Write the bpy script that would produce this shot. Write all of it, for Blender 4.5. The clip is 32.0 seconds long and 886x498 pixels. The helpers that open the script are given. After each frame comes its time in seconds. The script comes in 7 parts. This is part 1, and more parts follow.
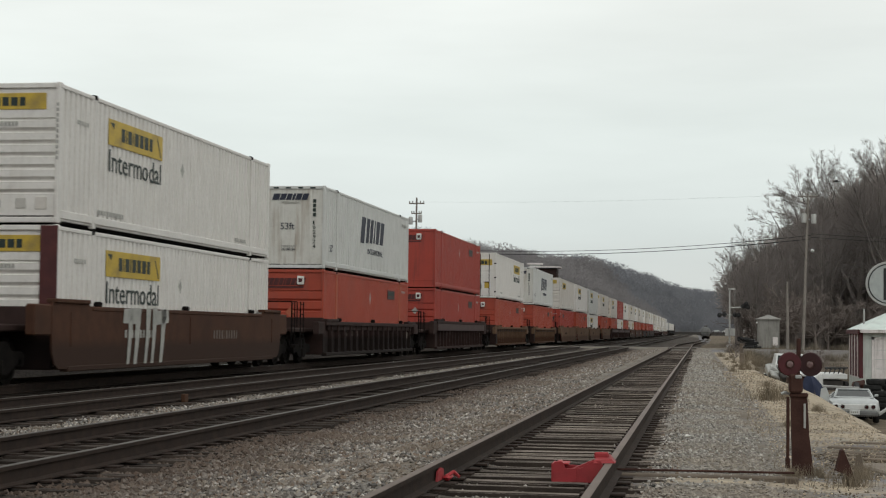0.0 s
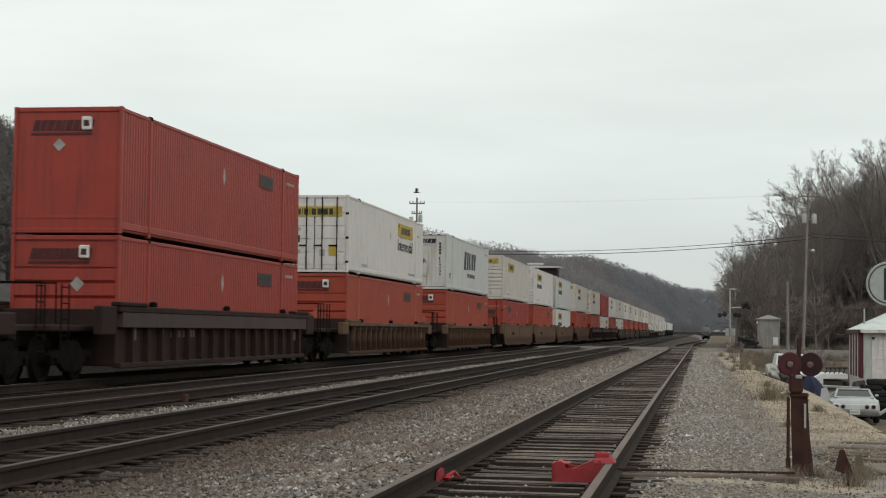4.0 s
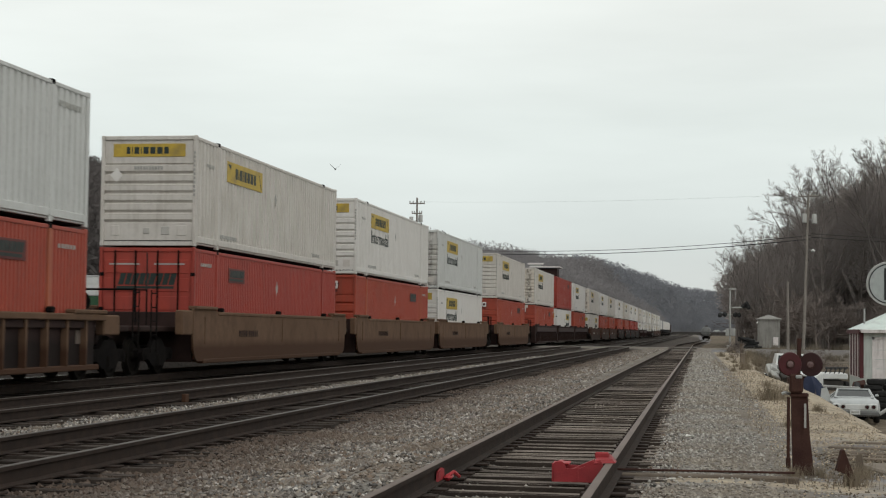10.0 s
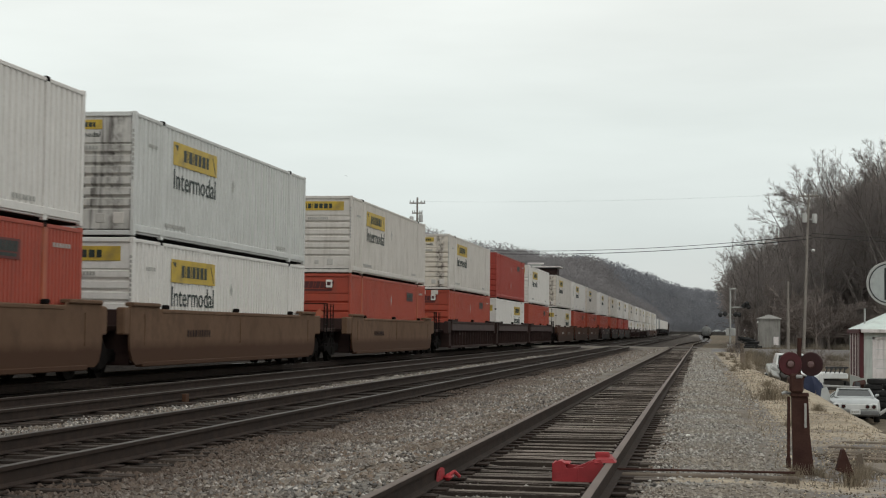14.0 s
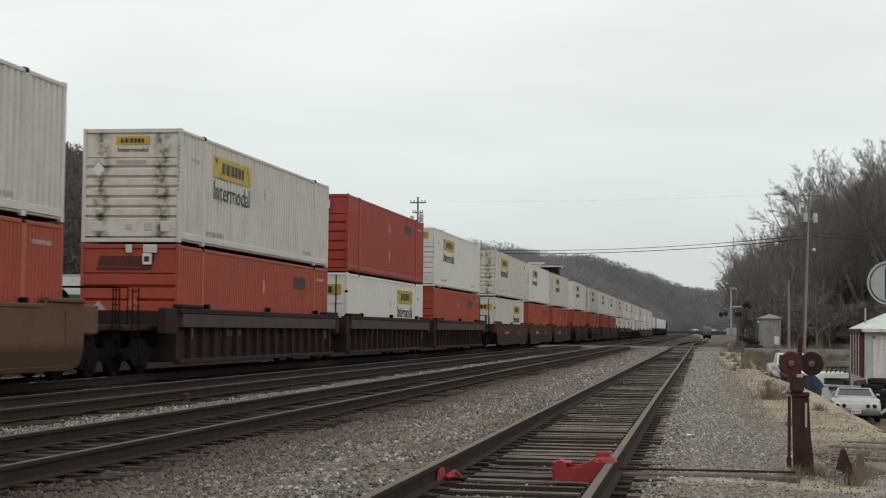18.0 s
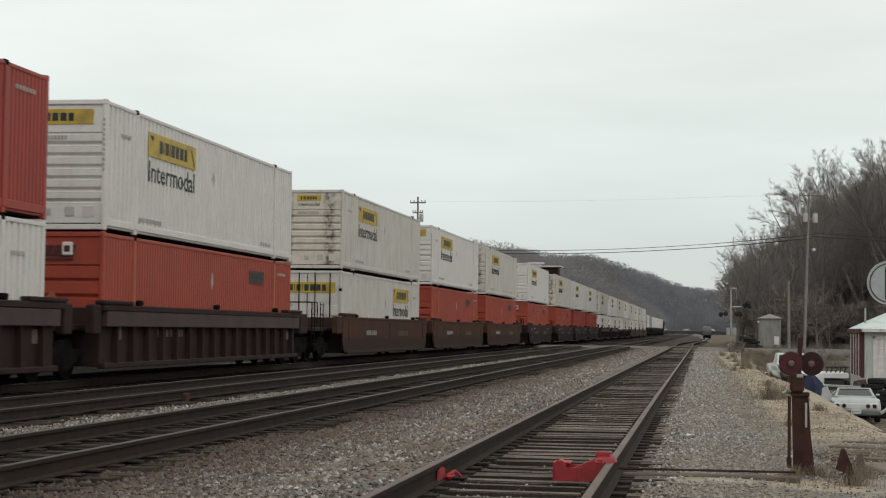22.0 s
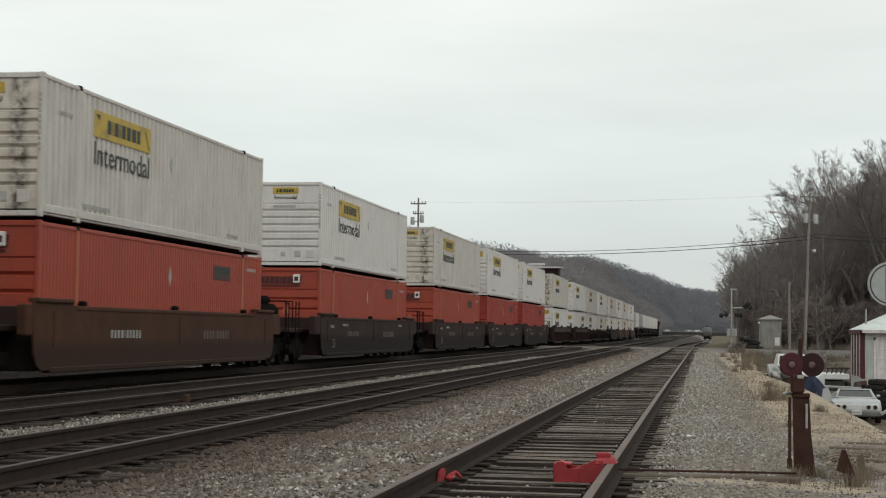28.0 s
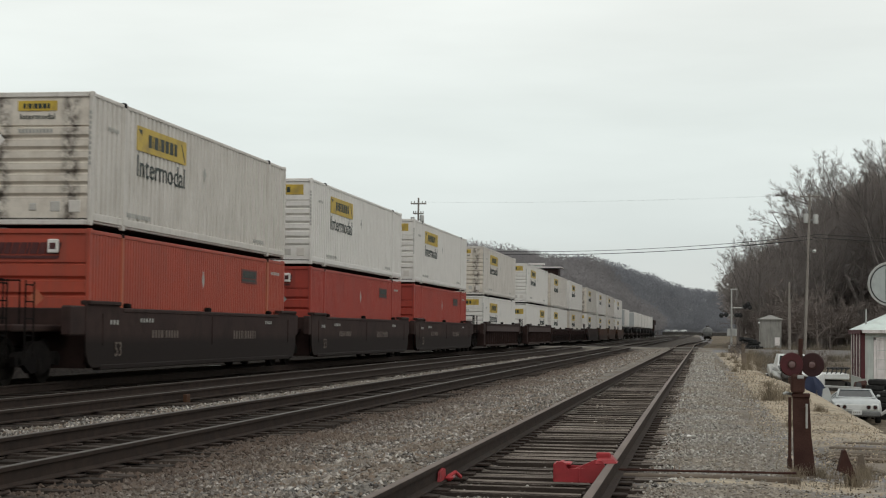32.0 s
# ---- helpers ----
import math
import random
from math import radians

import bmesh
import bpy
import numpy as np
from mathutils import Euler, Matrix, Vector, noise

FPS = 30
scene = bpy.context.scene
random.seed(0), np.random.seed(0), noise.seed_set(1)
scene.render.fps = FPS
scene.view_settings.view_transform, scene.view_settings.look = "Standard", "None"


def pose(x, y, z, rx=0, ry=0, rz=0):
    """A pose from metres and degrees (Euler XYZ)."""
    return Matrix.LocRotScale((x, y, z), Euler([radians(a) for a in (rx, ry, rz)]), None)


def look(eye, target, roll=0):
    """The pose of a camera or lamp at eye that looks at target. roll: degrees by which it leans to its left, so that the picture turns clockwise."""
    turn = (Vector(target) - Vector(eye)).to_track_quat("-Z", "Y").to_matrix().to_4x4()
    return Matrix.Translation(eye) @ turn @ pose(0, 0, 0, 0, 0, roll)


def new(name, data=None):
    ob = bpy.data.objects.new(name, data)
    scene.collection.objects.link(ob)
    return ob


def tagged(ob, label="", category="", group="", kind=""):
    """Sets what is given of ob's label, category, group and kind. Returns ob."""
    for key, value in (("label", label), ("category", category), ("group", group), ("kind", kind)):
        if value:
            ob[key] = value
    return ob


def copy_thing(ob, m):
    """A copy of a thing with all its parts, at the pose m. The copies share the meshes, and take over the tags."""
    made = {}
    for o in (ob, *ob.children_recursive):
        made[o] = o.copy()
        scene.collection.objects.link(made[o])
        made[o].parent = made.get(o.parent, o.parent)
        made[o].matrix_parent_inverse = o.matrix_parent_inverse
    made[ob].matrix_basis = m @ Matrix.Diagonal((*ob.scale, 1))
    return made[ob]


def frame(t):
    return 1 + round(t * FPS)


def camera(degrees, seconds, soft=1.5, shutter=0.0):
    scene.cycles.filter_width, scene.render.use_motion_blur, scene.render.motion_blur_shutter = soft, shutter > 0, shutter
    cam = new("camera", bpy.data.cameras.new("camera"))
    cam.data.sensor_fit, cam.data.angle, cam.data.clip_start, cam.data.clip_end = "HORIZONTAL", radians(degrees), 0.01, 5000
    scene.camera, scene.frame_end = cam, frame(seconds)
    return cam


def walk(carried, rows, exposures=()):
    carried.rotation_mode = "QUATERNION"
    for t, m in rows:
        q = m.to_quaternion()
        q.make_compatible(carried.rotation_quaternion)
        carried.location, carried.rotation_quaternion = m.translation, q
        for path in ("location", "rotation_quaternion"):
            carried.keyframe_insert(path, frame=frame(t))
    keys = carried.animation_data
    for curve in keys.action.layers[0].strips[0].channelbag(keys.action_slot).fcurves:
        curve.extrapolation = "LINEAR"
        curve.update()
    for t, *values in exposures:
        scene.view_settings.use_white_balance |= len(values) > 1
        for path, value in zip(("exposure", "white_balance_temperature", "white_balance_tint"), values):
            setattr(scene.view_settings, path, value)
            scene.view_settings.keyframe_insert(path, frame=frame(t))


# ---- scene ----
# ---------------------------------------------------------------- camera
SECONDS = 32.0
EYE = (0.0, 0.0, 1.22)
YAW, PITCH, ROLL = 0.1570, 0.0493, 0.65
cam = camera(30.9, SECONDS, soft=1.15, shutter=0.3)


def aim(dx, dy):
    """The camera's pose, turned by small angles to the left and up."""
    yaw, pitch = YAW + dx, PITCH + dy
    way = Vector((-math.sin(yaw) * math.cos(pitch), math.cos(yaw) * math.cos(pitch), math.sin(pitch)))
    return look(EYE, Vector(EYE) + way, ROLL)


# a tripod that gives a little: a slow drift of under a tenth of a degree
DRIFT = ((0, -0.7, 0), (5.5, 0, 0), (13, 0.3, -0.3), (17, 1.6, -1.4), (25.5, 1.6, -1.4), (27.5, 2.5, 0.4), (32, 2.6, 0.4))
walk(cam, [(t, aim(a / 2837, b / 2837)) for t, a, b in DRIFT], exposures=[(0, 0.0, 6500, 10), (32, 0.0, 6500, 10)])

# ---------------------------------------------------------------- sky and sun
SUN_EL, SUN_AZ = radians(48), radians(150)
world = bpy.data.worlds.new("overcast_sky")
scene.world = world
world.use_nodes = True
wn, wl = world.node_tree.nodes, world.node_tree.links
wn.clear()
sky = wn.new("ShaderNodeTexSky")
sky.sky_type, sky.sun_disc, sky.sun_elevation, sky.sun_rotation = "NISHITA", False, SUN_EL, SUN_AZ
clear = wn.new("ShaderNodeBackground")
clear.inputs["Strength"].default_value = 0.05
wl.new(sky.outputs[0], clear.inputs[0])
coord = wn.new("ShaderNodeTexCoord")
split = wn.new("ShaderNodeSeparateXYZ")
wl.new(coord.outputs["Generated"], split.inputs[0])
# the cloud deck: dimmer towards the horizon, about twice as bright overhead
deck = wn.new("ShaderNodeValToRGB")
deck.color_ramp.elements[0].position, deck.color_ramp.elements[0].color = 0.0, (0.715, 0.74, 0.715, 1)
deck.color_ramp.elements[1].position, deck.color_ramp.elements[1].color = 1.0, (0.80, 0.815, 0.785, 1)
for spot, c in ((0.06, (0.73, 0.79, 0.768)), (0.13, (0.83, 0.893, 0.86)), (0.24, (0.98, 1.01, 0.965)), (0.45, (0.92, 0.94, 0.90))):
    e = deck.color_ramp.elements.new(spot)
    e.color = (*c, 1)
wl.new(split.outputs["Z"], deck.inputs[0])
stretch = wn.new("ShaderNodeMapping")
stretch.inputs["Scale"].default_value = (1.6, 1.6, 9.0)
wl.new(coord.outputs["Generated"], stretch.inputs[0])
cloud = wn.new("ShaderNodeTexNoise")
cloud.inputs["Scale"].default_value, cloud.inputs["Detail"].default_value, cloud.inputs["Roughness"].default_value = 1.7, 5, 0.5
wl.new(stretch.outputs[0], cloud.inputs["Vector"])
vary = wn.new("ShaderNodeMapRange")
vary.inputs["From Min"].default_value, vary.inputs["From Max"].default_value = 0.3, 0.7
vary.inputs["To Min"].default_value, vary.inputs["To Max"].default_value = 0.91, 1.09
wl.new(cloud.outputs["Fac"], vary.inputs["Value"])
tone = wn.new("ShaderNodeVectorMath")
tone.operation = "SCALE"
wl.new(deck.outputs[0], tone.inputs[0])
wl.new(vary.outputs[0], tone.inputs["Scale"])
cover = wn.new("ShaderNodeBackground")
wl.new(tone.outputs[0], cover.inputs[0])
cover.inputs["Strength"].default_value = 1.0
blend = wn.new("ShaderNodeMixShader")
blend.inputs[0].default_value = 0.94
wl.new(clear.outputs[0], blend.inputs[1])
wl.new(cover.outputs[0], blend.inputs[2])
sky_out = wn.new("ShaderNodeOutputWorld")
wl.new(blend.outputs[0], sky_out.inputs[0])

sun = new("sun", bpy.data.lights.new("sun", "SUN"))
sun.data.energy, sun.data.angle, sun.data.color = 0.50, radians(35), (1.0, 0.97, 0.92)
sun.matrix_world = look((0, 0, 60), Vector((0, 0, 60)) - Vector((math.cos(SUN_EL) * 0.55, -math.cos(SUN_EL) * 0.83, math.sin(SUN_EL))))


# ---------------------------------------------------------------- materials
def surf(name, base, second, scale=6.0, rough=0.7, metal=0.0, bump=0.0, bump_scale=60.0, spread=(0.35, 0.68), grime=None, grime_amount=0.5,
         streak=False, each=0.0, rust=None, rust_at=(0.6, 0.72), island=0.0, sheen=None, soft=False, splash=None, soot=None):
    """A worn surface: two colours mixed by a coarse noise, fine grain in the relief, and grime or rust patches over it."""
    m = bpy.data.materials.new(name)
    m.use_nodes = True
    n, l = m.node_tree.nodes, m.node_tree.links
    b = n["Principled BSDF"]
    b.inputs["Roughness"].default_value, b.inputs["Metallic"].default_value = rough, metal
    b.inputs["Specular IOR Level"].default_value = sheen if sheen is not None else 0.12 if rough >= 0.75 else 0.32
    tc = n.new("ShaderNodeTexCoord")

    def noisy(sc, detail=5, vec=None, rgh=0.55):
        x = n.new("ShaderNodeTexNoise")
        x.inputs["Scale"].default_value, x.inputs["Detail"].default_value, x.inputs["Roughness"].default_value = sc, detail, rgh
        l.new(vec if vec else tc.outputs["Object"], x.inputs["Vector"])
        return x.outputs["Fac"]

    def ramp(fac, lo, hi):
        x = n.new("ShaderNodeMapRange")
        x.inputs["From Min"].default_value, x.inputs["From Max"].default_value = lo, hi
        l.new(fac, x.inputs["Value"])
        return x.outputs[0]

    def mix(fac, a, c, mode="MIX"):
        x = n.new("ShaderNodeMix")
        x.data_type, x.blend_type = "RGBA", mode
        for sock, v in ((x.inputs[0], fac), (x.inputs[6], a), (x.inputs[7], c)):
            if isinstance(v, (int, float)):
                sock.default_value = v
            elif isinstance(v, tuple):
                sock.default_value = (*v, 1)
            else:
                l.new(v, sock)
        return x.outputs[2]

    def times(a, k):
        x = n.new("ShaderNodeMath")
        x.operation = "MULTIPLY"
        l.new(a, x.inputs[0])
        if isinstance(k, (int, float)):
            x.inputs[1].default_value = k
        else:
            l.new(k, x.inputs[1])
        return x.outputs[0]

    colour = mix(ramp(noisy(scale), *spread), base, second)
    colour = mix(times(ramp(noisy(scale * 9, 3), 0.45, 0.75), 0.35), colour, tuple(v * 0.72 for v in base))
    if grime:
        vec = None
        if streak:
            mp = n.new("ShaderNodeMapping")
            mp.inputs["Scale"].default_value = (3.2, 3.2, 0.28)
            l.new(tc.outputs["Object"], mp.inputs[0])
            vec = mp.outputs[0]
        colour = mix(times(ramp(noisy(2.2, 6, vec), 0.48, 0.72), grime_amount), colour, grime)
    if rust:
        colour = mix(ramp(noisy(1.7, 8, None, 0.72), *rust_at), colour, rust)
    def band(axis, lo, hi, wobble, fold=False):
        """Rises from 0 to 1 between two places along an axis, its edge broken up by noise."""
        sep, add, r = n.new("ShaderNodeSeparateXYZ"), n.new("ShaderNodeMath"), n.new("ShaderNodeMapRange")
        l.new(tc.outputs["Object"], sep.inputs[0])
        place = sep.outputs[axis]
        if fold:
            ab = n.new("ShaderNodeMath")
            ab.operation = "ABSOLUTE"
            l.new(place, ab.inputs[0])
            place = ab.outputs[0]
        add.operation = "MULTIPLY_ADD"
        add.inputs[1].default_value = wobble
        l.new(noisy(1.6, 6), add.inputs[0])
        l.new(place, add.inputs[2])
        r.inputs["From Min"].default_value, r.inputs["From Max"].default_value = lo + wobble / 2, hi + wobble / 2
        l.new(add.outputs[0], r.inputs["Value"])
        return r.outputs[0]

    if splash:
        # wheel spray has browned the lower sheet, up to a line that the dust above keeps
        colour = mix(band("Z", splash[1], splash[1] - 0.22, 0.18), colour, splash[0])
    if soot:
        # two exhaust columns run down the wall
        col = times(band("X", 0.52, 0.72, 0.22, True), band("X", 1.06, 0.88, 0.22, True))
        col = times(col, ramp(noisy(4.5, 7, None, 0.7), 0.40, 0.60))
        colour = mix(times(col, soot[1]), colour, soot[0])
    if each or island:
        geo = n.new("ShaderNodeNewGeometry") if island else n.new("ShaderNodeObjectInfo")
        rnd = geo.outputs["Random Per Island"] if island else geo.outputs["Random"]
        k = island or each
        x = n.new("ShaderNodeMapRange")
        x.inputs["To Min"].default_value, x.inputs["To Max"].default_value = 1 - k, 1 + k
        l.new(rnd, x.inputs["Value"])
        sc = n.new("ShaderNodeVectorMath")
        sc.operation = "SCALE"
        l.new(colour, sc.inputs[0])
        l.new(x.outputs[0], sc.inputs["Scale"])
        colour = sc.outputs[0]
    l.new(colour, b.inputs["Base Color"])
    if bump:
        bp = n.new("ShaderNodeBump")
        bp.inputs["Strength"].default_value, bp.inputs["Distance"].default_value = bump, 0.02
        l.new(noisy(bump_scale, 4), bp.inputs["Height"])
        l.new(bp.outputs[0], b.inputs["Normal"])
    if soft:
        # massed fine twigs scatter light like one upturned surface, whichever way a single twig faces
        geo = n.new("ShaderNodeNewGeometry")
        lean = n.new("ShaderNodeVectorMath")
        lean.operation = "MULTIPLY_ADD"
        lean.inputs[1].default_value, lean.inputs[2].default_value = (0.20, 0.20, 0.20), (0.0, -0.45, 0.85)
        l.new(geo.outputs["Normal"], lean.inputs[0])
        unit = n.new("ShaderNodeVectorMath")
        unit.operation = "NORMALIZE"
        l.new(lean.outputs[0], unit.inputs[0])
        l.new(unit.outputs[0], b.inputs["Normal"])
        thin, both = n.new("ShaderNodeBsdfTranslucent"), n.new("ShaderNodeMixShader")
        l.new(colour, thin.inputs["Color"])
        both.inputs[0].default_value = 0.45
        l.new(b.outputs[0], both.inputs[1])
        l.new(thin.outputs[0], both.inputs[2])
        l.new(both.outputs[0], n["Material Output"].inputs["Surface"])
    return m


def stone_mix(name, tones, dirt, spots=0.6, soot=None):
    """Loose stones: each takes one of several tones, with drifts of dirt between them, and brake dust spreading from the line beside them."""
    m = bpy.data.materials.new(name)
    m.use_nodes = True
    n, l = m.node_tree.nodes, m.node_tree.links
    b = n["Principled BSDF"]
    b.inputs["Roughness"].default_value, b.inputs["Specular IOR Level"].default_value = 0.92, 0.15
    geo, tc = n.new("ShaderNodeNewGeometry"), n.new("ShaderNodeTexCoord")
    pick = n.new("ShaderNodeValToRGB")
    pick.color_ramp.interpolation = "CONSTANT"
    el = pick.color_ramp.elements
    while len(el) < len(tones):
        el.new(0.5)
    for i, c in enumerate(tones):
        el[i].position, el[i].color = i / len(tones), (*c, 1)
    l.new(geo.outputs["Random Per Island"], pick.inputs[0])

    def patch(sc, lo, hi, top):
        x, r = n.new("ShaderNodeTexNoise"), n.new("ShaderNodeMapRange")
        x.inputs["Scale"].default_value, x.inputs["Detail"].default_value = sc, 6
        r.inputs["From Min"].default_value, r.inputs["From Max"].default_value, r.inputs["To Max"].default_value = lo, hi, top
        l.new(tc.outputs["Object"], x.inputs["Vector"])
        l.new(x.outputs["Fac"], r.inputs["Value"])
        return x.outputs["Fac"], r.outputs[0]

    def mixed(fac, a, c):
        x = n.new("ShaderNodeMix")
        x.data_type = "RGBA"
        l.new(fac, x.inputs[0])
        l.new(a, x.inputs[6])
        x.inputs[7].default_value = (*c, 1)
        return x.outputs[2]

    colour = mixed(patch(0.55, 0.44, 0.66, 0.70)[1], pick.outputs[0], dirt)
    colour = mixed(patch(5.0, 0.50, 0.70, spots)[1], colour, tuple(0.62 * v for v in dirt))
    if soot:
        edge, wide, shade = soot
        wob = n.new("ShaderNodeMath")
        wob.operation = "MULTIPLY_ADD"
        wob.inputs[1].default_value = 0.9
        sep, r = n.new("ShaderNodeSeparateXYZ"), n.new("ShaderNodeMapRange")
        l.new(tc.outputs["Object"], sep.inputs[0])
        l.new(patch(1.4, 0, 1, 1)[0], wob.inputs[0])
        l.new(sep.outputs["X"], wob.inputs[2])
        r.inputs["From Min"].default_value, r.inputs["From Max"].default_value = edge + 0.45, edge + 0.45 + wide
        r.inputs["To Min"].default_value, r.inputs["To Max"].default_value = 0.85, 0.0
        l.new(wob.outputs[0], r.inputs["Value"])
        colour = mixed(r.outputs[0], colour, shade)
    l.new(colour, b.inputs["Base Color"])
    return m


WHITE_NEW = surf("white_container_paint", (0.705, 0.682, 0.652), (0.645, 0.622, 0.592), 1.3, 0.5, bump=0.05, grime=(0.36, 0.32, 0.27), grime_amount=0.14, streak=True)
WHITE_OLD = surf("aged_white_paint", (0.620, 0.585, 0.545), (0.545, 0.512, 0.470), 1.1, 0.55, bump=0.05, grime=(0.26, 0.22, 0.18), grime_amount=0.28, streak=True)
WHITE_COOL = surf("cool_white_paint", (0.605, 0.610, 0.592), (0.545, 0.550, 0.532), 1.2, 0.5, bump=0.05, grime=(0.30, 0.29, 0.27), grime_amount=0.2, streak=True)
SOOT_WHITE = surf("sooty_white_paint", (0.660, 0.605, 0.530), (0.580, 0.525, 0.460), 1.3, 0.55, bump=0.05, grime=(0.30, 0.235, 0.175), grime_amount=0.35, soot=((0.045, 0.032, 0.025), 0.9))
STREAKED = surf("streaked_white_paint", (0.560, 0.545, 0.515), (0.480, 0.462, 0.432), 1.3, 0.55, bump=0.05, grime=(0.070, 0.062, 0.056), grime_amount=0.95, streak=True, soot=((0.06, 0.05, 0.045), 0.6))
RUSTY_WHITE = surf("rust_speckled_white_paint", (0.600, 0.590, 0.550), (0.540, 0.528, 0.488), 1.2, 0.5, bump=0.05, grime=(0.27, 0.20, 0.14), grime_amount=0.6, streak=True, rust=(0.16, 0.075, 0.040), rust_at=(0.66, 0.70))
ORANGE = surf("orange_red_container_paint", (0.375, 0.064, 0.036), (0.315, 0.056, 0.034), 1.0, 0.5, bump=0.05, grime=(0.18, 0.070, 0.05), grime_amount=0.4, streak=True)
RED = surf("red_container_paint", (0.36, 0.053, 0.036), (0.31, 0.048, 0.036), 1.0, 0.5, bump=0.05, grime=(0.12, 0.035, 0.03), grime_amount=0.45, streak=True)
ORANGE_POST = surf("dusty_orange_post_paint", (0.44, 0.125, 0.065), (0.36, 0.100, 0.055), 2.0, 0.55, grime=(0.20, 0.09, 0.06), grime_amount=0.5, streak=True)
YELLOW = surf("yellow_sign_paint", (0.540, 0.375, 0.050), (0.450, 0.315, 0.052), 2.0, 0.5, grime=(0.200, 0.155, 0.075), grime_amount=0.6)
SIGN_DARK = surf("black_sign_paint", (0.016, 0.026, 0.023), (0.03, 0.044, 0.040), 4.0, 0.55)
SIGN_BLUE = surf("navy_sign_paint", (0.020, 0.024, 0.042), (0.032, 0.036, 0.055), 4.0, 0.55)
FADED = surf("faded_lettering_paint", (0.30, 0.30, 0.28), (0.42, 0.41, 0.38), 4.0, 0.6)
PANEL_DARK = surf("dark_emblem_paint", (0.062, 0.018, 0.019), (0.095, 0.026, 0.025), 3.0, 0.6)
CAR_BROWN = surf("brown_freight_car_paint", (0.078, 0.036, 0.022), (0.056, 0.027, 0.018), 0.9, 0.75, bump=0.1, grime=(0.036, 0.021, 0.015), grime_amount=0.5, splash=((0.040, 0.022, 0.016), 0.92))
CAR_TAN = surf("tan_freight_car_paint", (0.148, 0.090, 0.058), (0.118, 0.070, 0.044), 0.9, 0.8, bump=0.1, grime=(0.060, 0.036, 0.024), grime_amount=0.45, splash=((0.066, 0.034, 0.021), 0.86))
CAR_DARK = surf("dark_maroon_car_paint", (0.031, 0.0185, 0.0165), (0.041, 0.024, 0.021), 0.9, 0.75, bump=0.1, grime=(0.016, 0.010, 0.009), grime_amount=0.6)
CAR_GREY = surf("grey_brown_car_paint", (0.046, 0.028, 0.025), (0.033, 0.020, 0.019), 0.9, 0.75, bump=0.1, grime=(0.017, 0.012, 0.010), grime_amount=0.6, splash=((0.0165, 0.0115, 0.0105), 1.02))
CHORD = surf("rubbed_maroon_chord_paint", (0.052, 0.032, 0.030), (0.070, 0.044, 0.041), 1.2, 0.7, bump=0.1, grime=(0.025, 0.017, 0.015), grime_amount=0.5)
CAST = surf("grimy_cast_steel", (0.007, 0.006, 0.006), (0.013, 0.011, 0.010), 5.0, 0.9, bump=0.1, sheen=0.05)
WHEEL = surf("rolled_wheel_steel", (0.008, 0.007, 0.0065), (0.014, 0.012, 0.010), 6.0, 0.9, sheen=0.05)
RAIL_SIDE = surf("rusty_rail_web", (0.028, 0.021, 0.018), (0.044, 0.030, 0.024), 5.0, 0.85, bump=0.15)
RAIL_HEAD = surf("worn_rail_head", (0.078, 0.066, 0.058), (0.050, 0.041, 0.035), 2.0, 0.55, metal=0.6)
RAIL_BRIGHT = surf("polished_rail_head", (0.62, 0.60, 0.57), (0.52, 0.50, 0.47), 2.0, 0.22, metal=0.95)
RAIL_DULL = surf("dull_rail_head", (0.150, 0.108, 0.088), (0.108, 0.076, 0.060), 2.0, 0.6, metal=0.35)
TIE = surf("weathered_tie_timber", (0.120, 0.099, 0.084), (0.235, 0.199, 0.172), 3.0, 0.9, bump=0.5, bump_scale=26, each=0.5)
TIE_DARK = surf("oily_shaded_tie_timber", (0.030, 0.024, 0.021), (0.062, 0.049, 0.041), 3.0, 0.9, bump=0.5, bump_scale=26, each=0.4)
DULL_PANEL = surf("dull_maroon_panel_paint", (0.150, 0.040, 0.034), (0.110, 0.032, 0.029), 3.0, 0.65)
CAR_WHITE_BOX = surf("white_meter_box_paint", (0.72, 0.71, 0.68), (0.62, 0.61, 0.58), 3.0, 0.5)
PLATE = surf("pale_grey_plate_paint", (0.47, 0.45, 0.42), (0.40, 0.38, 0.35), 3.0, 0.6)
CAR_MARK = surf("faint_car_lettering", (0.150, 0.118, 0.100), (0.110, 0.085, 0.072), 4.0, 0.7)
BALLAST_TONES = ((0.118, 0.112, 0.106), (0.225, 0.214, 0.200), (0.320, 0.284, 0.240), (0.175, 0.168, 0.160), (0.520, 0.490, 0.452), (0.270, 0.252, 0.232), (0.062, 0.056, 0.052), (0.195, 0.148, 0.116))
STONE = stone_mix("mixed_ballast_stone", BALLAST_TONES, (0.205, 0.160, 0.124), 0.55, (-5.20, 1.6, (0.088, 0.063, 0.050)))
CLEAN_STONE = stone_mix("grey_ballast_stone", BALLAST_TONES, (0.200, 0.172, 0.142), 0.45)
STEEL = surf("galvanised_steel", (0.42, 0.43, 0.42), (0.34, 0.35, 0.35), 3.0, 0.5, metal=0.5)
ALU = surf("aluminium_paint", (0.42, 0.42, 0.40), (0.36, 0.36, 0.35), 2.0, 0.5, metal=0.3, grime=(0.2, 0.18, 0.16), grime_amount=0.3, streak=True)
WOOD_POLE = surf("weathered_pole_timber", (0.270, 0.245, 0.220), (0.200, 0.180, 0.160), 3.0, 0.9, bump=0.3, bump_scale=30)
BLACK = surf("black_paint", (0.016, 0.016, 0.017), (0.025, 0.025, 0.025), 4.0, 0.6)
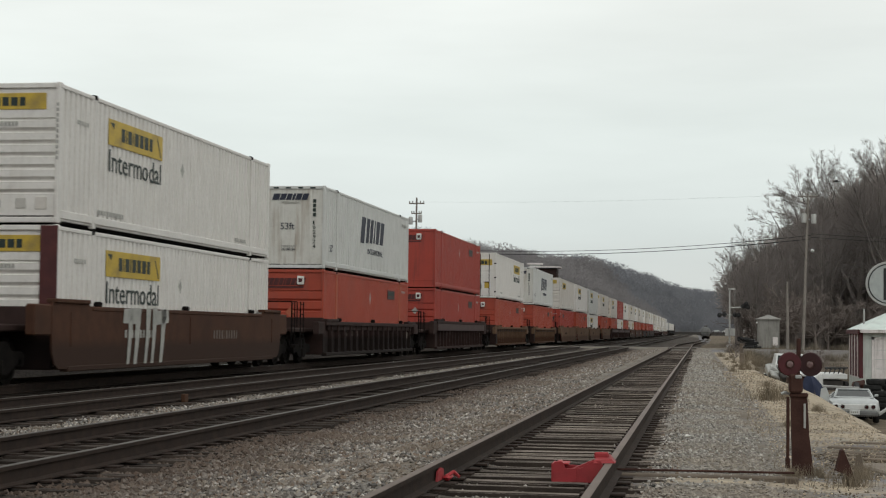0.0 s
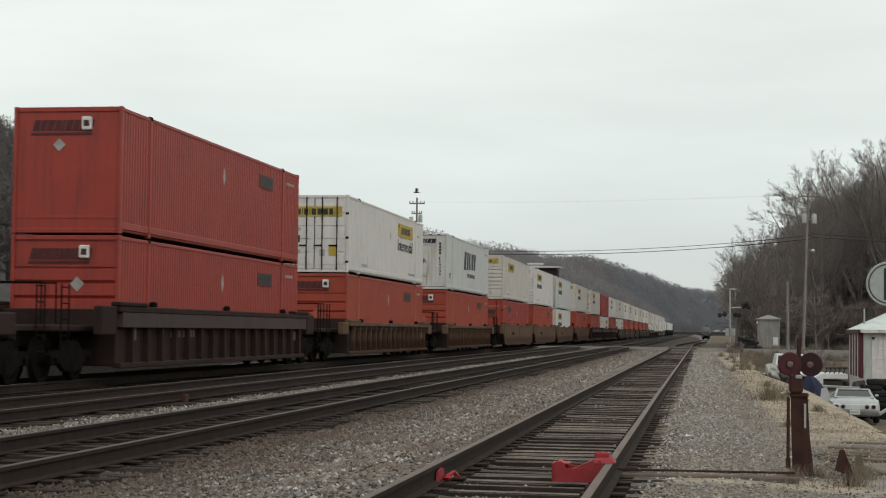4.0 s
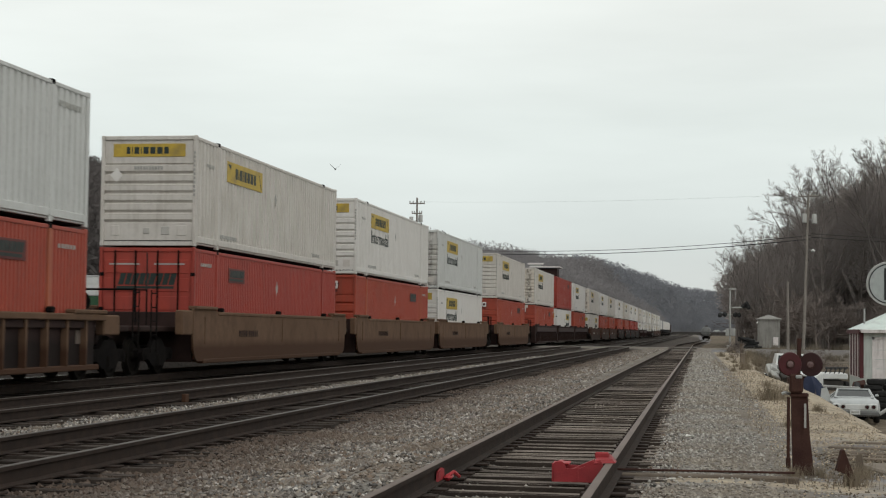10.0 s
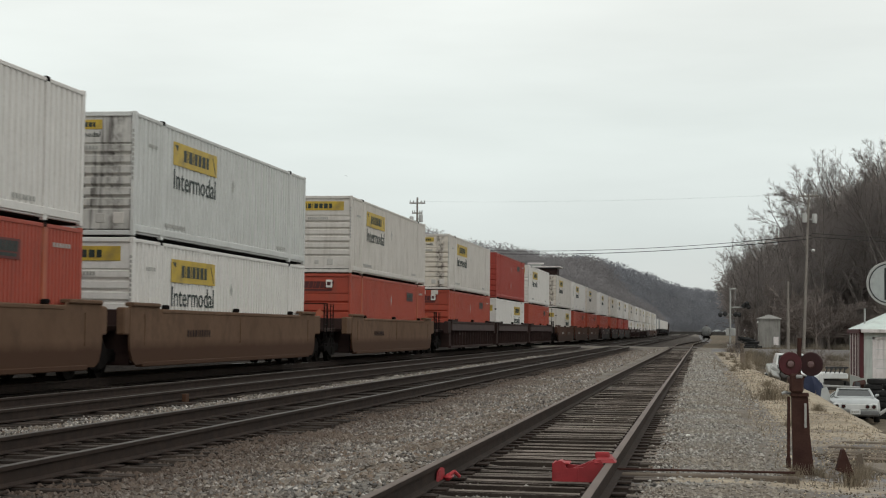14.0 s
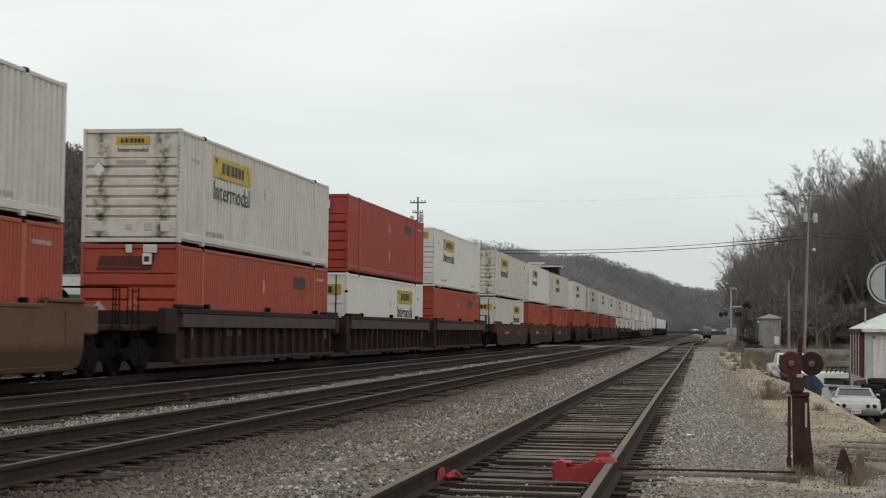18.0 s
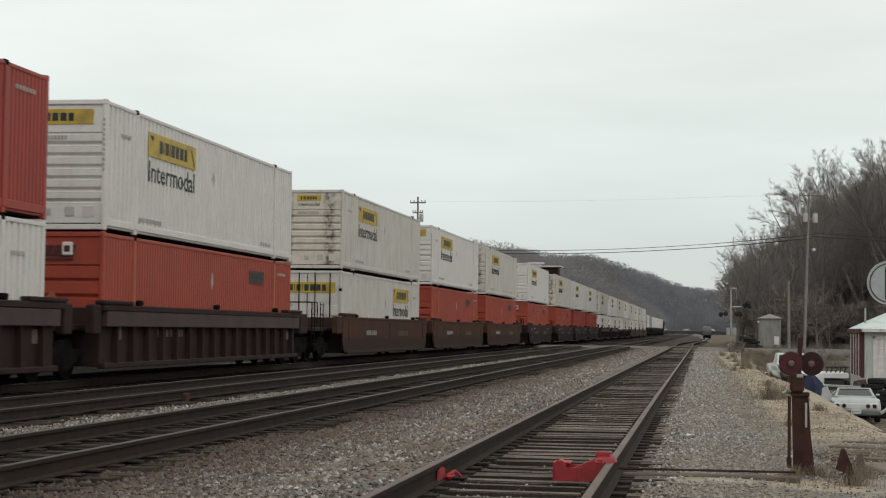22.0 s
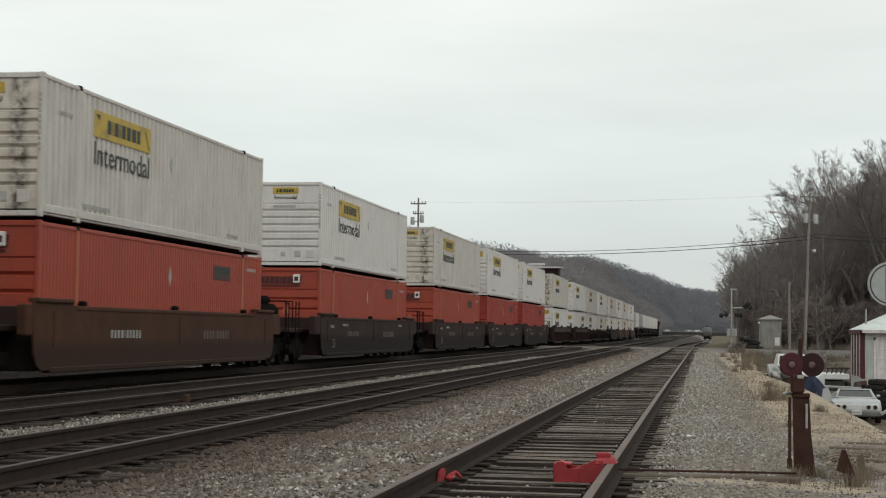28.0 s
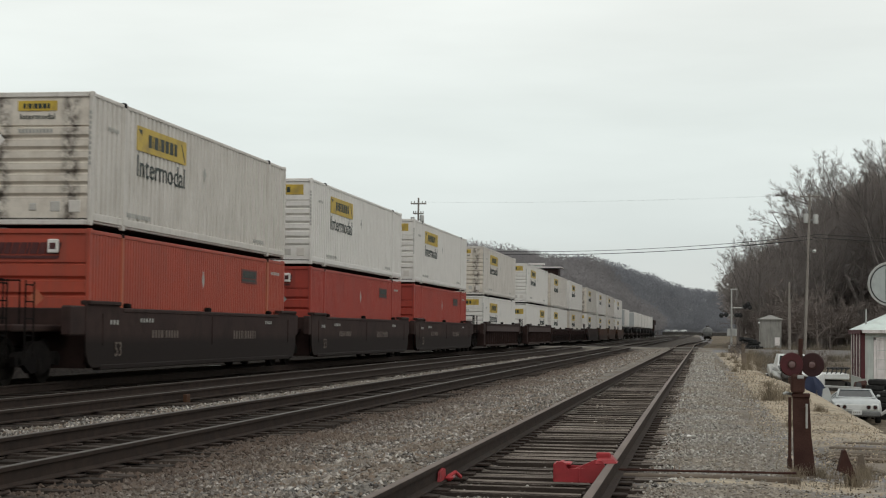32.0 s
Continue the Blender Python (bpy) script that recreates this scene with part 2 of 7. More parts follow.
BARK = surf("grey_bark", (0.165, 0.145, 0.135), (0.235, 0.208, 0.194), 4.0, 0.95, bump=0.3, bump_scale=20, each=0.2)
TWIG = surf("bare_twigs", (0.340, 0.298, 0.280), (0.430, 0.384, 0.362), 0.5, 0.95, each=0.2, soft=True)
# a cooler grey than near twigs, with distance haze put into the colour
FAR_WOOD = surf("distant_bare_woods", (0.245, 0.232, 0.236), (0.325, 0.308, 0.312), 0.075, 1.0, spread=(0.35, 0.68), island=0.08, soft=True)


# ---------------------------------------------------------------- mesh building
class Form:
    """Collects points and faces of one mesh."""

    def __init__(self):
        self.v, self.f = [], []

    def add(self, verts, faces, m=None):
        k = len(self.v)
        self.v += [tuple(m @ Vector(p)) for p in verts] if m else [tuple(p) for p in verts]
        self.f += [tuple(k + i for i in f) for f in faces]
        return self

    def box(self, lo, hi, c=0.0, m=None):
        """A box from corner to corner with its edges cut back by c."""
        (x0, y0, z0), (x1, y1, z1) = lo, hi
        if c <= 0:
            v = [(x, y, z) for x in (x0, x1) for y in (y0, y1) for z in (z0, z1)]
            return self.add(v, [(0, 1, 3, 2), (4, 6, 7, 5), (0, 4, 5, 1), (2, 3, 7, 6), (0, 2, 6, 4), (1, 5, 7, 3)], m)
        c = min(c, (x1 - x0) / 2.01, (y1 - y0) / 2.01, (z1 - z0) / 2.01)
        v, idx = [], {}
        for i in (0, 1):
            for j in (0, 1):
                for k in (0, 1):
                    p = (x1 if i else x0, y1 if j else y0, z1 if k else z0)
                    n = (-c if i else c, -c if j else c, -c if k else c)
                    for a in range(3):
                        idx[i, j, k, a] = len(v)
                        v.append(tuple(p[d] + (n[d] if d != a else 0) for d in range(3)))
        f = []
        for s in (0, 1):
            f.append([idx[s, j, k, 0] for j, k in ((0, 0), (1, 0), (1, 1), (0, 1))][::1 if s else -1])
            f.append([idx[i, s, k, 1] for i, k in ((0, 0), (1, 0), (1, 1), (0, 1))][::-1 if s else 1])
            f.append([idx[i, j, s, 2] for i, j in ((0, 0), (1, 0), (1, 1), (0, 1))][::1 if s else -1])
        for a in (0, 1):
            for b in (0, 1):
                f.append((idx[a, b, 0, 0], idx[a, b, 1, 0], idx[a, b, 1, 1], idx[a, b, 0, 1]) if a == b else (idx[a, b, 0, 1], idx[a, b, 1, 1], idx[a, b, 1, 0], idx[a, b, 0, 0]))
                f.append((idx[a, 0, b, 2], idx[a, 1, b, 2], idx[a, 1, b, 0], idx[a, 0, b, 0]) if a == b else (idx[a, 0, b, 0], idx[a, 1, b, 0], idx[a, 1, b, 2], idx[a, 0, b, 2]))
                f.append((idx[0, a, b, 1], idx[1, a, b, 1], idx[1, a, b, 2], idx[0, a, b, 2]) if a == b else (idx[0, a, b, 2], idx[1, a, b, 2], idx[1, a, b, 1], idx[0, a, b, 1]))
                for k in (0, 1):
                    t = (idx[a, b, k, 0], idx[a, b, k, 1], idx[a, b, k, 2])
                    f.append(t if (a + b + k) % 2 else t[::-1])
        return self.add(v, f, m)

    def rod(self, a, b, r, r2=None, sides=8, caps=True):
        """A round bar from a to b, tapering to r2."""
        a, b = Vector(a), Vector(b)
        q = (b - a).to_track_quat("Z", "Y")
        r2 = r if r2 is None else r2
        v = []
        for p, rr in ((a, r), (b, r2)):
            for i in range(sides):
                w = 2 * math.pi * i / sides
                v.append(p + q @ Vector((rr * math.cos(w), rr * math.sin(w), 0)))
        f = [(i, (i + 1) % sides, sides + (i + 1) % sides, sides + i) for i in range(sides)]
        if caps:
            f += [tuple(range(sides))[::-1], tuple(range(sides, 2 * sides))]
        return self.add(v, f)

    def bars(self, pts, r, sides=6):
        for a, b in zip(pts, pts[1:]):
            self.rod(a, b, r, sides=sides)
        return self

    def lathe(self, axis_pts, m=None, sides=24, caps=True):
        """Turned about z: pairs of radius and height."""
        v, f = [], []
        for r, z in axis_pts:
            v += [(r * math.cos(2 * math.pi * i / sides), r * math.sin(2 * math.pi * i / sides), z) for i in range(sides)]
        for k in range(len(axis_pts) - 1):
            f += [(k * sides + i, k * sides + (i + 1) % sides, (k + 1) * sides + (i + 1) % sides, (k + 1) * sides + i) for i in range(sides)]
        if caps:
            f += [tuple(range(sides))[::-1], tuple(range((len(axis_pts) - 1) * sides, len(axis_pts) * sides))]
        return self.add(v, f, m)

    def slab(self, outline, depth, m=None):
        """A flat outline in x and z, pushed along y by depth."""
        n = len(outline)
        v = [(x, 0, z) for x, z in outline] + [(x, depth, z) for x, z in outline]
        f = [tuple(range(n)), tuple(range(n, 2 * n))[::-1]] + [(i, n + i, n + (i + 1) % n, (i + 1) % n) for i in range(n)]
        return self.add(v, f, m)

    def mesh(self, name, material, smooth=False):
        me = bpy.data.meshes.new(name)
        me.from_pydata(self.v, [], self.f)
        bm = bmesh.new()
        bm.from_mesh(me)
        bmesh.ops.recalc_face_normals(bm, faces=bm.faces)
        bm.to_mesh(me)
        bm.free()
        me.materials.append(material)
        if smooth:
            me.polygons.foreach_set("use_smooth", [True] * len(me.polygons))
            me.set_sharp_from_angle(angle=radians(38))
        return me


JOINED = {"board_mark", "emblem_writing", "small_writing", "end_writing", "board_writing", "serial_writing", "rail_slot", "emblem", "nose_emblem", "door_emblem", "car_writing", "plate_writing", "roof_cleat"}


def part(name, form, material, parent, label="", smooth=False, at=None):
    """One mesh object under a thing or a part."""
    ob = new(name, form.mesh(name, material, smooth) if isinstance(form, Form) else form)
    ob.parent = parent
    if at is not None:
        ob.matrix_basis = at
    if label:
        ob["label"] = label
    if name in JOINED:
        ob["kind"] = "stuff"
    return ob


def thing(name, at, label, category, group="", kind=""):
    ob = new(name)
    ob.empty_display_size = 0.2
    ob.matrix_basis = at
    return tagged(ob, label, category, group, kind)


def words(text, width, height, material):
    """A mesh of written words: it lies in x and z, facing -y, its lower left corner at the origin."""
    c = bpy.data.curves.new("writing", "FONT")
    c.body, c.size, c.extrude, c.resolution_u = text, 1.0, 0.006, 2
    ob = bpy.data.objects.new("writing", c)
    scene.collection.objects.link(ob)
    bpy.context.view_layer.update()
    me = bpy.data.meshes.new_from_object(ob.evaluated_get(bpy.context.evaluated_depsgraph_get()))
    bpy.data.objects.remove(ob)
    bpy.data.curves.remove(c)
    xs, ys = [v.co.x for v in me.vertices], [v.co.y for v in me.vertices]
    me.transform(pose(0, 0, 0, 90) @ Matrix.Diagonal((width / (max(xs) - min(xs)), height / (max(ys) - min(ys)), 1, 1)) @ Matrix.Translation((-min(xs), -min(ys), 0)))
    me.materials.clear()
    me.materials.append(material)
    return me


# ---------------------------------------------------------------- the ground and the hills
TRAIN_X, TRACK_2, TRACK_3 = -14.145, -10.20, -6.38
GAUGE = 1.505
LEAN, DIP, PIVOT = 0.0037, 0.0013, 35.0
FAR_END = 1290.0


def ease(a, b, x):
    t = min(1.0, max(0.0, (x - a) / (b - a)))
    return t * t * (3 - 2 * t)


def lean(y):
    """How far the main lines bear right at y, fitted to the camera's view."""
    return LEAN * (y - PIVOT)


def dip(y):
    """How far the line drops at y, fitted to the camera's view."""
    return DIP * (min(max(y, -100.0), 700.0) - PIVOT)


def siding_x(y):
    return -1.547 + 0.0023 * min(y, 30) + 0.0034 * (min(max(y, 30), 140) - 30) + 2.3 * ease(150, 330, y) + 2.0 * ease(330, 520, y)


def siding_z(y):
    return 0.05 - 0.0011 * min(max(y, 0), 60) - 0.0014 * (min(max(y, 60), 135) - 60) - 0.0036 * (min(max(y, 150), 470) - 150)


def ridge(y):
    """Where the wooded bluff's crest runs, and how high it is."""
    pts = ((-400, -120, 20), (150, -88, 20), (335, -80, 20), (560, -67, 19), (800, -65, 25), (1000, -58, 36), (1250, -36, 33), (1450, -16, 29), (1600, 21, 30), (1800, 80, 32), (3000, 160, 40))
    for (y0, x0, h0), (y1, x1, h1) in zip(pts, pts[1:]):
        if y <= y1:
            k = max(0.0, (y - y0) / (y1 - y0))
            return x0 + (x1 - x0) * k, h0 + (h1 - h0) * k
    return pts[-1][1:]


def toe(y, rx):
    """How far the bluff's foot lies from its crest: it keeps clear of the tracks until the valley bends."""
    w = max(6.0, min(55.0, -23.0 - rx))
    return w + (58.0 - w) * ease(1120, 1480, y)


def crest_x(y):
    """The edge of the railway bank over the yard."""
    return 2.40 - 0.75 * ease(40, 70, y) + 0.5 * ease(80, 105, y)


def ground_z(x, y):
    tie_top = -0.24 - dip(y)
    z = tie_top + 0.03 * (noise.noise((x * 0.7, y * 0.35, 0.0)))
    sx = siding_x(y)
    foot = max(0.0, sx + 1.6 - lean(y)) * ease(136, 190, y)
    if x > sx - 2.4 - foot:
        k = ease(sx - 2.4 - foot, sx - 1.5, x)
        z = z * (1 - k) + (siding_z(y) - 0.238 + 0.02 * noise.noise((x * 0.9, y * 0.5, 3.0))) * k
    # ballast heaped over the tie ends of the siding
    if y < 136:
        z += 0.085 * ease(sx - 0.60, sx - 0.95, x) * (1 - ease(sx - 1.5, sx - 2.4, x)) + 0.045 * ease(sx + 0.85, sx + 1.25, x) * (1 - ease(sx + 1.6, sx + 2.6, x))
    # the bank and the yard below it
    low = ease(20, 27, y) * (1 - ease(110, 127, y))
    c = crest_x(y)
    if x > c - 1.2:
        down = ease(c, c + 2.6 + 0.02 * y, x)
        z += -1.72 * down * low - 0.06 * ease(c - 0.4, c + 1.2, x) * (1 - low) + 0.04 * noise.noise((x * 0.5, y * 0.5, 7.0)) * ease(c - 1.2, c + 1.0, x)
    if x < -17.5:
        z -= 0.05 * ease(-17.5, -21, x) - 0.10 * noise.noise((x * 0.08, y * 0.05, 2.0))
    # a bank added behind the train to keep the view under its cars dark
    z += 1.3 * ease(-16.3, -17.9, x) * (1 - ease(108, 120, y))
    # the road goes over at rail height
    z += (-0.05 - dip(131) - z) * ease(123, 127.5, y) * (1 - ease(134.5, 140, y)) * 0.85 * (1 if x > -40 else 0)
    # bluffs
    rx, h = ridge(y)
    d = x - rx
    wide = toe(y, rx)
    rise = ease(wide, 0, d) if d > 0 else 1.0
    if rise > 0:
        top = h * (1 + 0.10 * noise.noise((x * 0.01, y * 0.008, 5.0)))
        z += top * rise + (0.05 * min(300, -d) if d < 0 else 0)
    if x > 24 and y > 120:
        z += 16 * ease(24, 90, x) * ease(120, 230, y)
    if x > 30:
        z += 10 * ease(60, 260, x)
    return z


def spaced(stops):
    """Numbers from stop to stop, each stretch with a step of its own."""
    out = []
    for (a, _), (b, step) in zip(stops, stops[1:]):
        n = max(1, round((b - a) / step))
        out += [a + (b - a) * i / n for i in range(n)]
    return out + [stops[-1][0]]


gx = spaced(((-2600, 0), (-400, 300), (-120, 25), (-30, 7), (-17, 1.5), (-3.2, 0.7), (8, 0.3), (20, 1.2), (60, 4), (200, 15), (2600, 300)))
gy = spaced(((-700, 0), (-20, 60), (6, 4), (64, 0.6), (150, 1.6), (260, 5), (1300, 20), (1900, 40), (3600, 170)))
gv = [(x, y, ground_z(x, y)) for y in gy for x in gx]
gn = len(gx)
gf = [(j * gn + i, j * gn + i + 1, (j + 1) * gn + i + 1, (j + 1) * gn + i) for j in range(len(gy) - 1) for i in range(gn - 1)]
gm = bpy.data.meshes.new("ground")
gm.from_pydata(gv, [], gf)
gm.polygons.foreach_set("use_smooth", [True] * len(gf))
zone = gm.color_attributes.new("zone", "FLOAT_COLOR", "POINT")
paint = np.zeros((len(gv), 4), dtype=np.float32)
for i, (x, y, z) in enumerate(gv):
    c = crest_x(y)
    near = 1 - ease(118, 124, y)
    side = max(c - 2.0 - 0.012 * y, 0.75)
    stones = ease(-25.5, -24.0, x) * (1 - ease(side, side + 0.9, x))
    sand = ease(side, side + 0.9, x) * (1 - ease(c + 0.9, c + 1.9, x)) * (0.40 + 0.60 * ease(18, 28, y)) * near
    straw = 0.35 + 0.65 * near if (x < -17 or x > 3) and abs(x) < 60 else 0.0
    # dark ground: shade under the train and between ties painted in, plus oily dirt
    dirt_and_shade = max(1 - ease(-13.0, -11.7, x), 1 - ease(1.05, 1.6, abs(x - lean(y) - TRACK_2)), 1 - ease(1.15, 1.95, abs(x - lean(y) - TRACK_3)), 0.55 * (1 - ease(0.75, 1.45, abs(x - siding_x(y)))), 0.85 * ease(136, 145, y) * (1 - ease(500, 900, y)))
    strip = ease(14.4, 15.0, y) * (1 - ease(15.5, 16.4, y)) * ease(-0.9, -0.3, x) * (1 - ease(1.4, 2.2, x))
    sand, stones = max(sand, 0.75 * strip), stones * (1 - 0.75 * strip)
    bare = ease(16.2, 17.2, y) * (1 - ease(19.5, 21.5, y)) * ease(1.1, 1.7, x)
    sand, straw = sand * (1 - 0.8 * bare), max(straw, bare)
    if y > 136 and x > siding_x(y) + 1.5:
        stones *= 0.25
        straw = 1.0
    if y > 1000 or x < -26:
        stones = sand = straw = dirt_and_shade = 0.0
    paint[i] = (stones, sand, straw, dirt_and_shade)
zone.data.foreach_set("color", paint.ravel())


def ground_material():
    m = bpy.data.materials.new("ballast_sand_and_soil")
    m.use_nodes = True
    n, l = m.node_tree.nodes, m.node_tree.links
    b = n["Principled BSDF"]
    b.inputs["Roughness"].default_value = 0.95
    b.inputs["Specular IOR Level"].default_value = 0.15
    tc = n.new("ShaderNodeTexCoord")
    at = n.new("ShaderNodeAttribute")
    at.attribute_name = "zone"
    sp = n.new("ShaderNodeSeparateColor")
    l.new(at.outputs["Color"], sp.inputs[0])

    def noisy(sc, detail=5, kind="ShaderNodeTexNoise"):
        x = n.new(kind)
        x.inputs["Scale"].default_value = sc
        if kind == "ShaderNodeTexNoise":
            x.inputs["Detail"].default_value = detail
        l.new(tc.outputs["Object"], x.inputs["Vector"])
        return x

    def edge(fac, soft=0.5):
        """Breaks a zone's edge up with noise."""
        a = n.new("ShaderNodeMath")
        a.operation = "MULTIPLY_ADD"
        l.new(noisy(2.3, 8).outputs["Fac"], a.inputs[0])
        a.inputs[1].default_value = 1.3
        l.new(fac, a.inputs[2])
        r = n.new("ShaderNodeMapRange")
        r.inputs["From Min"].default_value, r.inputs["From Max"].default_value = 0.95, 1.35
        l.new(a.outputs[0], r.inputs["Value"])
        return r.outputs[0]

    def mix(fac, a, c):
        x = n.new("ShaderNodeMix")
        x.data_type = "RGBA"
        for sock, v in ((x.inputs[0], fac), (x.inputs[6], a), (x.inputs[7], c)):
            if isinstance(v, (int, float)):
                sock.default_value = v
            elif isinstance(v, tuple):
                sock.default_value = (*v, 1)
            else:
                l.new(v, sock)
        return x.outputs[2]

    def ramp(fac, lo, hi):
        x = n.new("ShaderNodeMapRange")
        x.inputs["From Min"].default_value, x.inputs["From Max"].default_value = lo, hi
        l.new(fac, x.inputs["Value"])
        return x.outputs[0]

    cell = noisy(17, kind="ShaderNodeTexVoronoi")
    bits = n.new("ShaderNodeSeparateColor")
    l.new(cell.outputs["Color"], bits.inputs[0])
    gravel = mix(bits.outputs[0], (0.110, 0.101, 0.091), (0.320, 0.295, 0.264))
    gravel = mix(ramp(noisy(3.5, 8).outputs["Fac"], 0.52, 0.66), gravel, (0.250, 0.210, 0.162))
    gravel = mix(ramp(noisy(0.5, 6).outputs["Fac"], 0.42, 0.66), gravel, (0.160, 0.132, 0.106))
    gravel = mix(at.outputs["Alpha"], gravel, mix(bits.outputs[1], (0.022, 0.018, 0.016), (0.058, 0.047, 0.040)))
    sand = mix(ramp(noisy(9, 8).outputs["Fac"], 0.35, 0.65), (0.460, 0.392, 0.296), (0.330, 0.275, 0.206))
    sand = mix(ramp(noisy(1.1, 6).outputs["Fac"], 0.46, 0.66), sand, (0.200, 0.166, 0.130))
    sand = mix(ramp(noisy(26, 4).outputs["Fac"], 0.55, 0.7), sand, (0.50, 0.435, 0.34))
    soil = mix(ramp(noisy(1.5, 8).outputs["Fac"], 0.4, 0.62), (0.110, 0.088, 0.068), (0.215, 0.172, 0.125))
    soil = mix(ramp(noisy(0.08, 6).outputs["Fac"], 0.45, 0.6), soil, (0.125, 0.104, 0.074))
    leaf = mix(ramp(noisy(0.35, 8).outputs["Fac"], 0.4, 0.65), (0.170, 0.166, 0.170), (0.215, 0.210, 0.214))
    out = mix(sp.outputs[2], leaf, soil)
    out = mix(edge(sp.outputs[1]), out, sand)
    out = mix(edge(sp.outputs[0]), out, gravel)
    l.new(out, b.inputs["Base Color"])
    bp = n.new("ShaderNodeBump")
    bp.inputs["Strength"].default_value, bp.inputs["Distance"].default_value = 0.7, 0.05
    hmix = n.new("ShaderNodeMath")
    hmix.operation = "MULTIPLY_ADD"
    l.new(cell.outputs["Distance"], hmix.inputs[0])
    hmix.inputs[1].default_value = -0.9
    l.new(noisy(14, 6).outputs["Fac"], hmix.inputs[2])
    l.new(hmix.outputs[0], bp.inputs["Height"])
    l.new(bp.outputs[0], b.inputs["Normal"])
    return m


gm.materials.append(ground_material())
ground = tagged(new("ground", gm), "grey gravel, tan sandy bank and brown soil with wooded bluffs", "ground", kind="structure")

# ---------------------------------------------------------------- the road over the tracks
ROAD = surf("worn_asphalt", (0.060, 0.056, 0.052), (0.085, 0.079, 0.073), 0.8, 0.9, bump=0.3)
CONCRETE = surf("pale_crossing_concrete", (0.33, 0.30, 0.265), (0.25, 0.228, 0.20), 0.7, 0.85, bump=0.2)
PANELS = surf("oily_crossing_plank", (0.085, 0.075, 0.066), (0.125, 0.112, 0.098), 0.9, 0.9, bump=0.3)
road = thing("road", pose(lean(131), 131, -dip(131)), "grey asphalt road crossing the tracks at grade", "road", kind="structure")
f = Form()
edges = [-60, -17.2, -16, -13.5, -12.2, -8.2, -4.6, -3.0, 0.6, 3.0, 12, 40]
f.add([(x, y, -0.012 if x < -4 else -0.085 if x < 2 else -0.10) for x in edges for y in (-3.8, 3.8)], [(2 * i, 2 * i + 2, 2 * i + 3, 2 * i + 1) for i in range(len(edges) - 1)])
f.add([(x, y, -0.5) for x in edges for y in (-3.8, 3.8)], [(2 * i, 2 * i + 1, 2 * i + 3, 2 * i + 2) for i in range(len(edges) - 1)])
k = 2 * len(edges)
f.f += [(2 * i, k + 2 * i, k + 2 * i + 2, 2 * i + 2) for i in range(len(edges) - 1)] + [(2 * i + 1, 2 * i + 3, k + 2 * i + 3, k + 2 * i + 1) for i in range(len(edges) - 1)]
part("asphalt", f, ROAD, road)
for cx, zz in ((TRAIN_X, 0), (TRACK_2, 0), (TRACK_3, 0), (siding_x(131) - lean(131), siding_z(131) + dip(131))):
    for lo, hi in ((-0.66, 0.66), (0.84, 1.5), (-1.5, -0.84)):
        part("crossing_panel", Form().box((cx + lo, -3.9, zz - 0.3), (cx + hi, 3.9, zz + 0.006), 0.01), PANELS, road)
for x0, x1, zz in ((-17.0, -14.98, 0.0), (-13.31, -11.03, 0.0), (-9.37, -7.21, 0.0), (-5.55, -2.50, 0.0), (-0.3, 4.2, -0.01)):
    part("edge_beam", Form().box((x0, -4.05, -0.4), (x1, -3.82, zz + 0.02), 0.02), CONCRETE, road)

# ---------------------------------------------------------------- rails and ties
RAIL = ((-0.070, -0.178), (0.070, -0.178), (0.070, -0.166), (0.012, -0.148), (0.010, -0.050), (0.0365, -0.040), (0.0365, -0.006), (-0.0365, -0.006), (-0.0365, -0.040), (-0.010, -0.050), (-0.012, -0.148), (-0.070, -0.166))
HEAD = ((-0.0340, -0.0065), (0.0340, -0.0065), (0.0310, -0.002), (0.022, 0.0), (-0.022, 0.0), (-0.0310, -0.002))


def swept(outline, centre, height, ys, side):
    f = Form()
    n = len(outline)
    for y in ys:
        f.v += [(centre(y) + side * GAUGE / 2 + px, y, height(y) + pz) for px, pz in outline]
    for j in range(len(ys) - 1):
        f.f += [(j * n + i, j * n + (i + 1) % n, (j + 1) * n + (i + 1) % n, (j + 1) * n + i) for i in range(n)]
    f.f += [tuple(range(n)), tuple(range((len(ys) - 1) * n, len(ys) * n))[::-1]]
    return f


def tie_form(k):
    """A timber tie with splits in its top and worn ends."""
    rnd = random.Random(40 + k)
    f = Form()
    cuts = sorted(rnd.uniform(-0.09, 0.09) for _ in range(3))
    lines = [-0.115] + [c for cut in cuts for c in (cut - 0.006, cut, cut + 0.006)] + [0.115]
    prof = [(-0.115, -0.18)] + [(c, -0.022 - rnd.uniform(0, 0.015) if 0 < i < len(lines) - 1 and i % 3 == 2 else rnd.uniform(-0.008, 0.0)) for i, c in enumerate(lines)] + [(0.115, -0.18)]
    e0, e1 = rnd.uniform(-0.05, 0.03), rnd.uniform(-0.05, 0.03)
    n = len(prof)
    f.v = [(x, y, z) for x in (-1.3 + e0, 1.3 + e1) for y, z in prof]
    f.f = [(i, (i + 1) % n, n + (i + 1) % n, n + i) for i in range(n)] + [tuple(range(n)), tuple(range(n, 2 * n))[::-1]]
    return f


def weathered_tie(k):
    """Bleached on top; creosote and painted gap shade darken its sides."""
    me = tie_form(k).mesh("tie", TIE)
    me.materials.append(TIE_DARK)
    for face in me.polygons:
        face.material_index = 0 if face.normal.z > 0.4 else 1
    return me


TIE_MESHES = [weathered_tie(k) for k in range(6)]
DARK_TIES = [tie_form(k).mesh("tie", TIE_DARK) for k in range(4)]
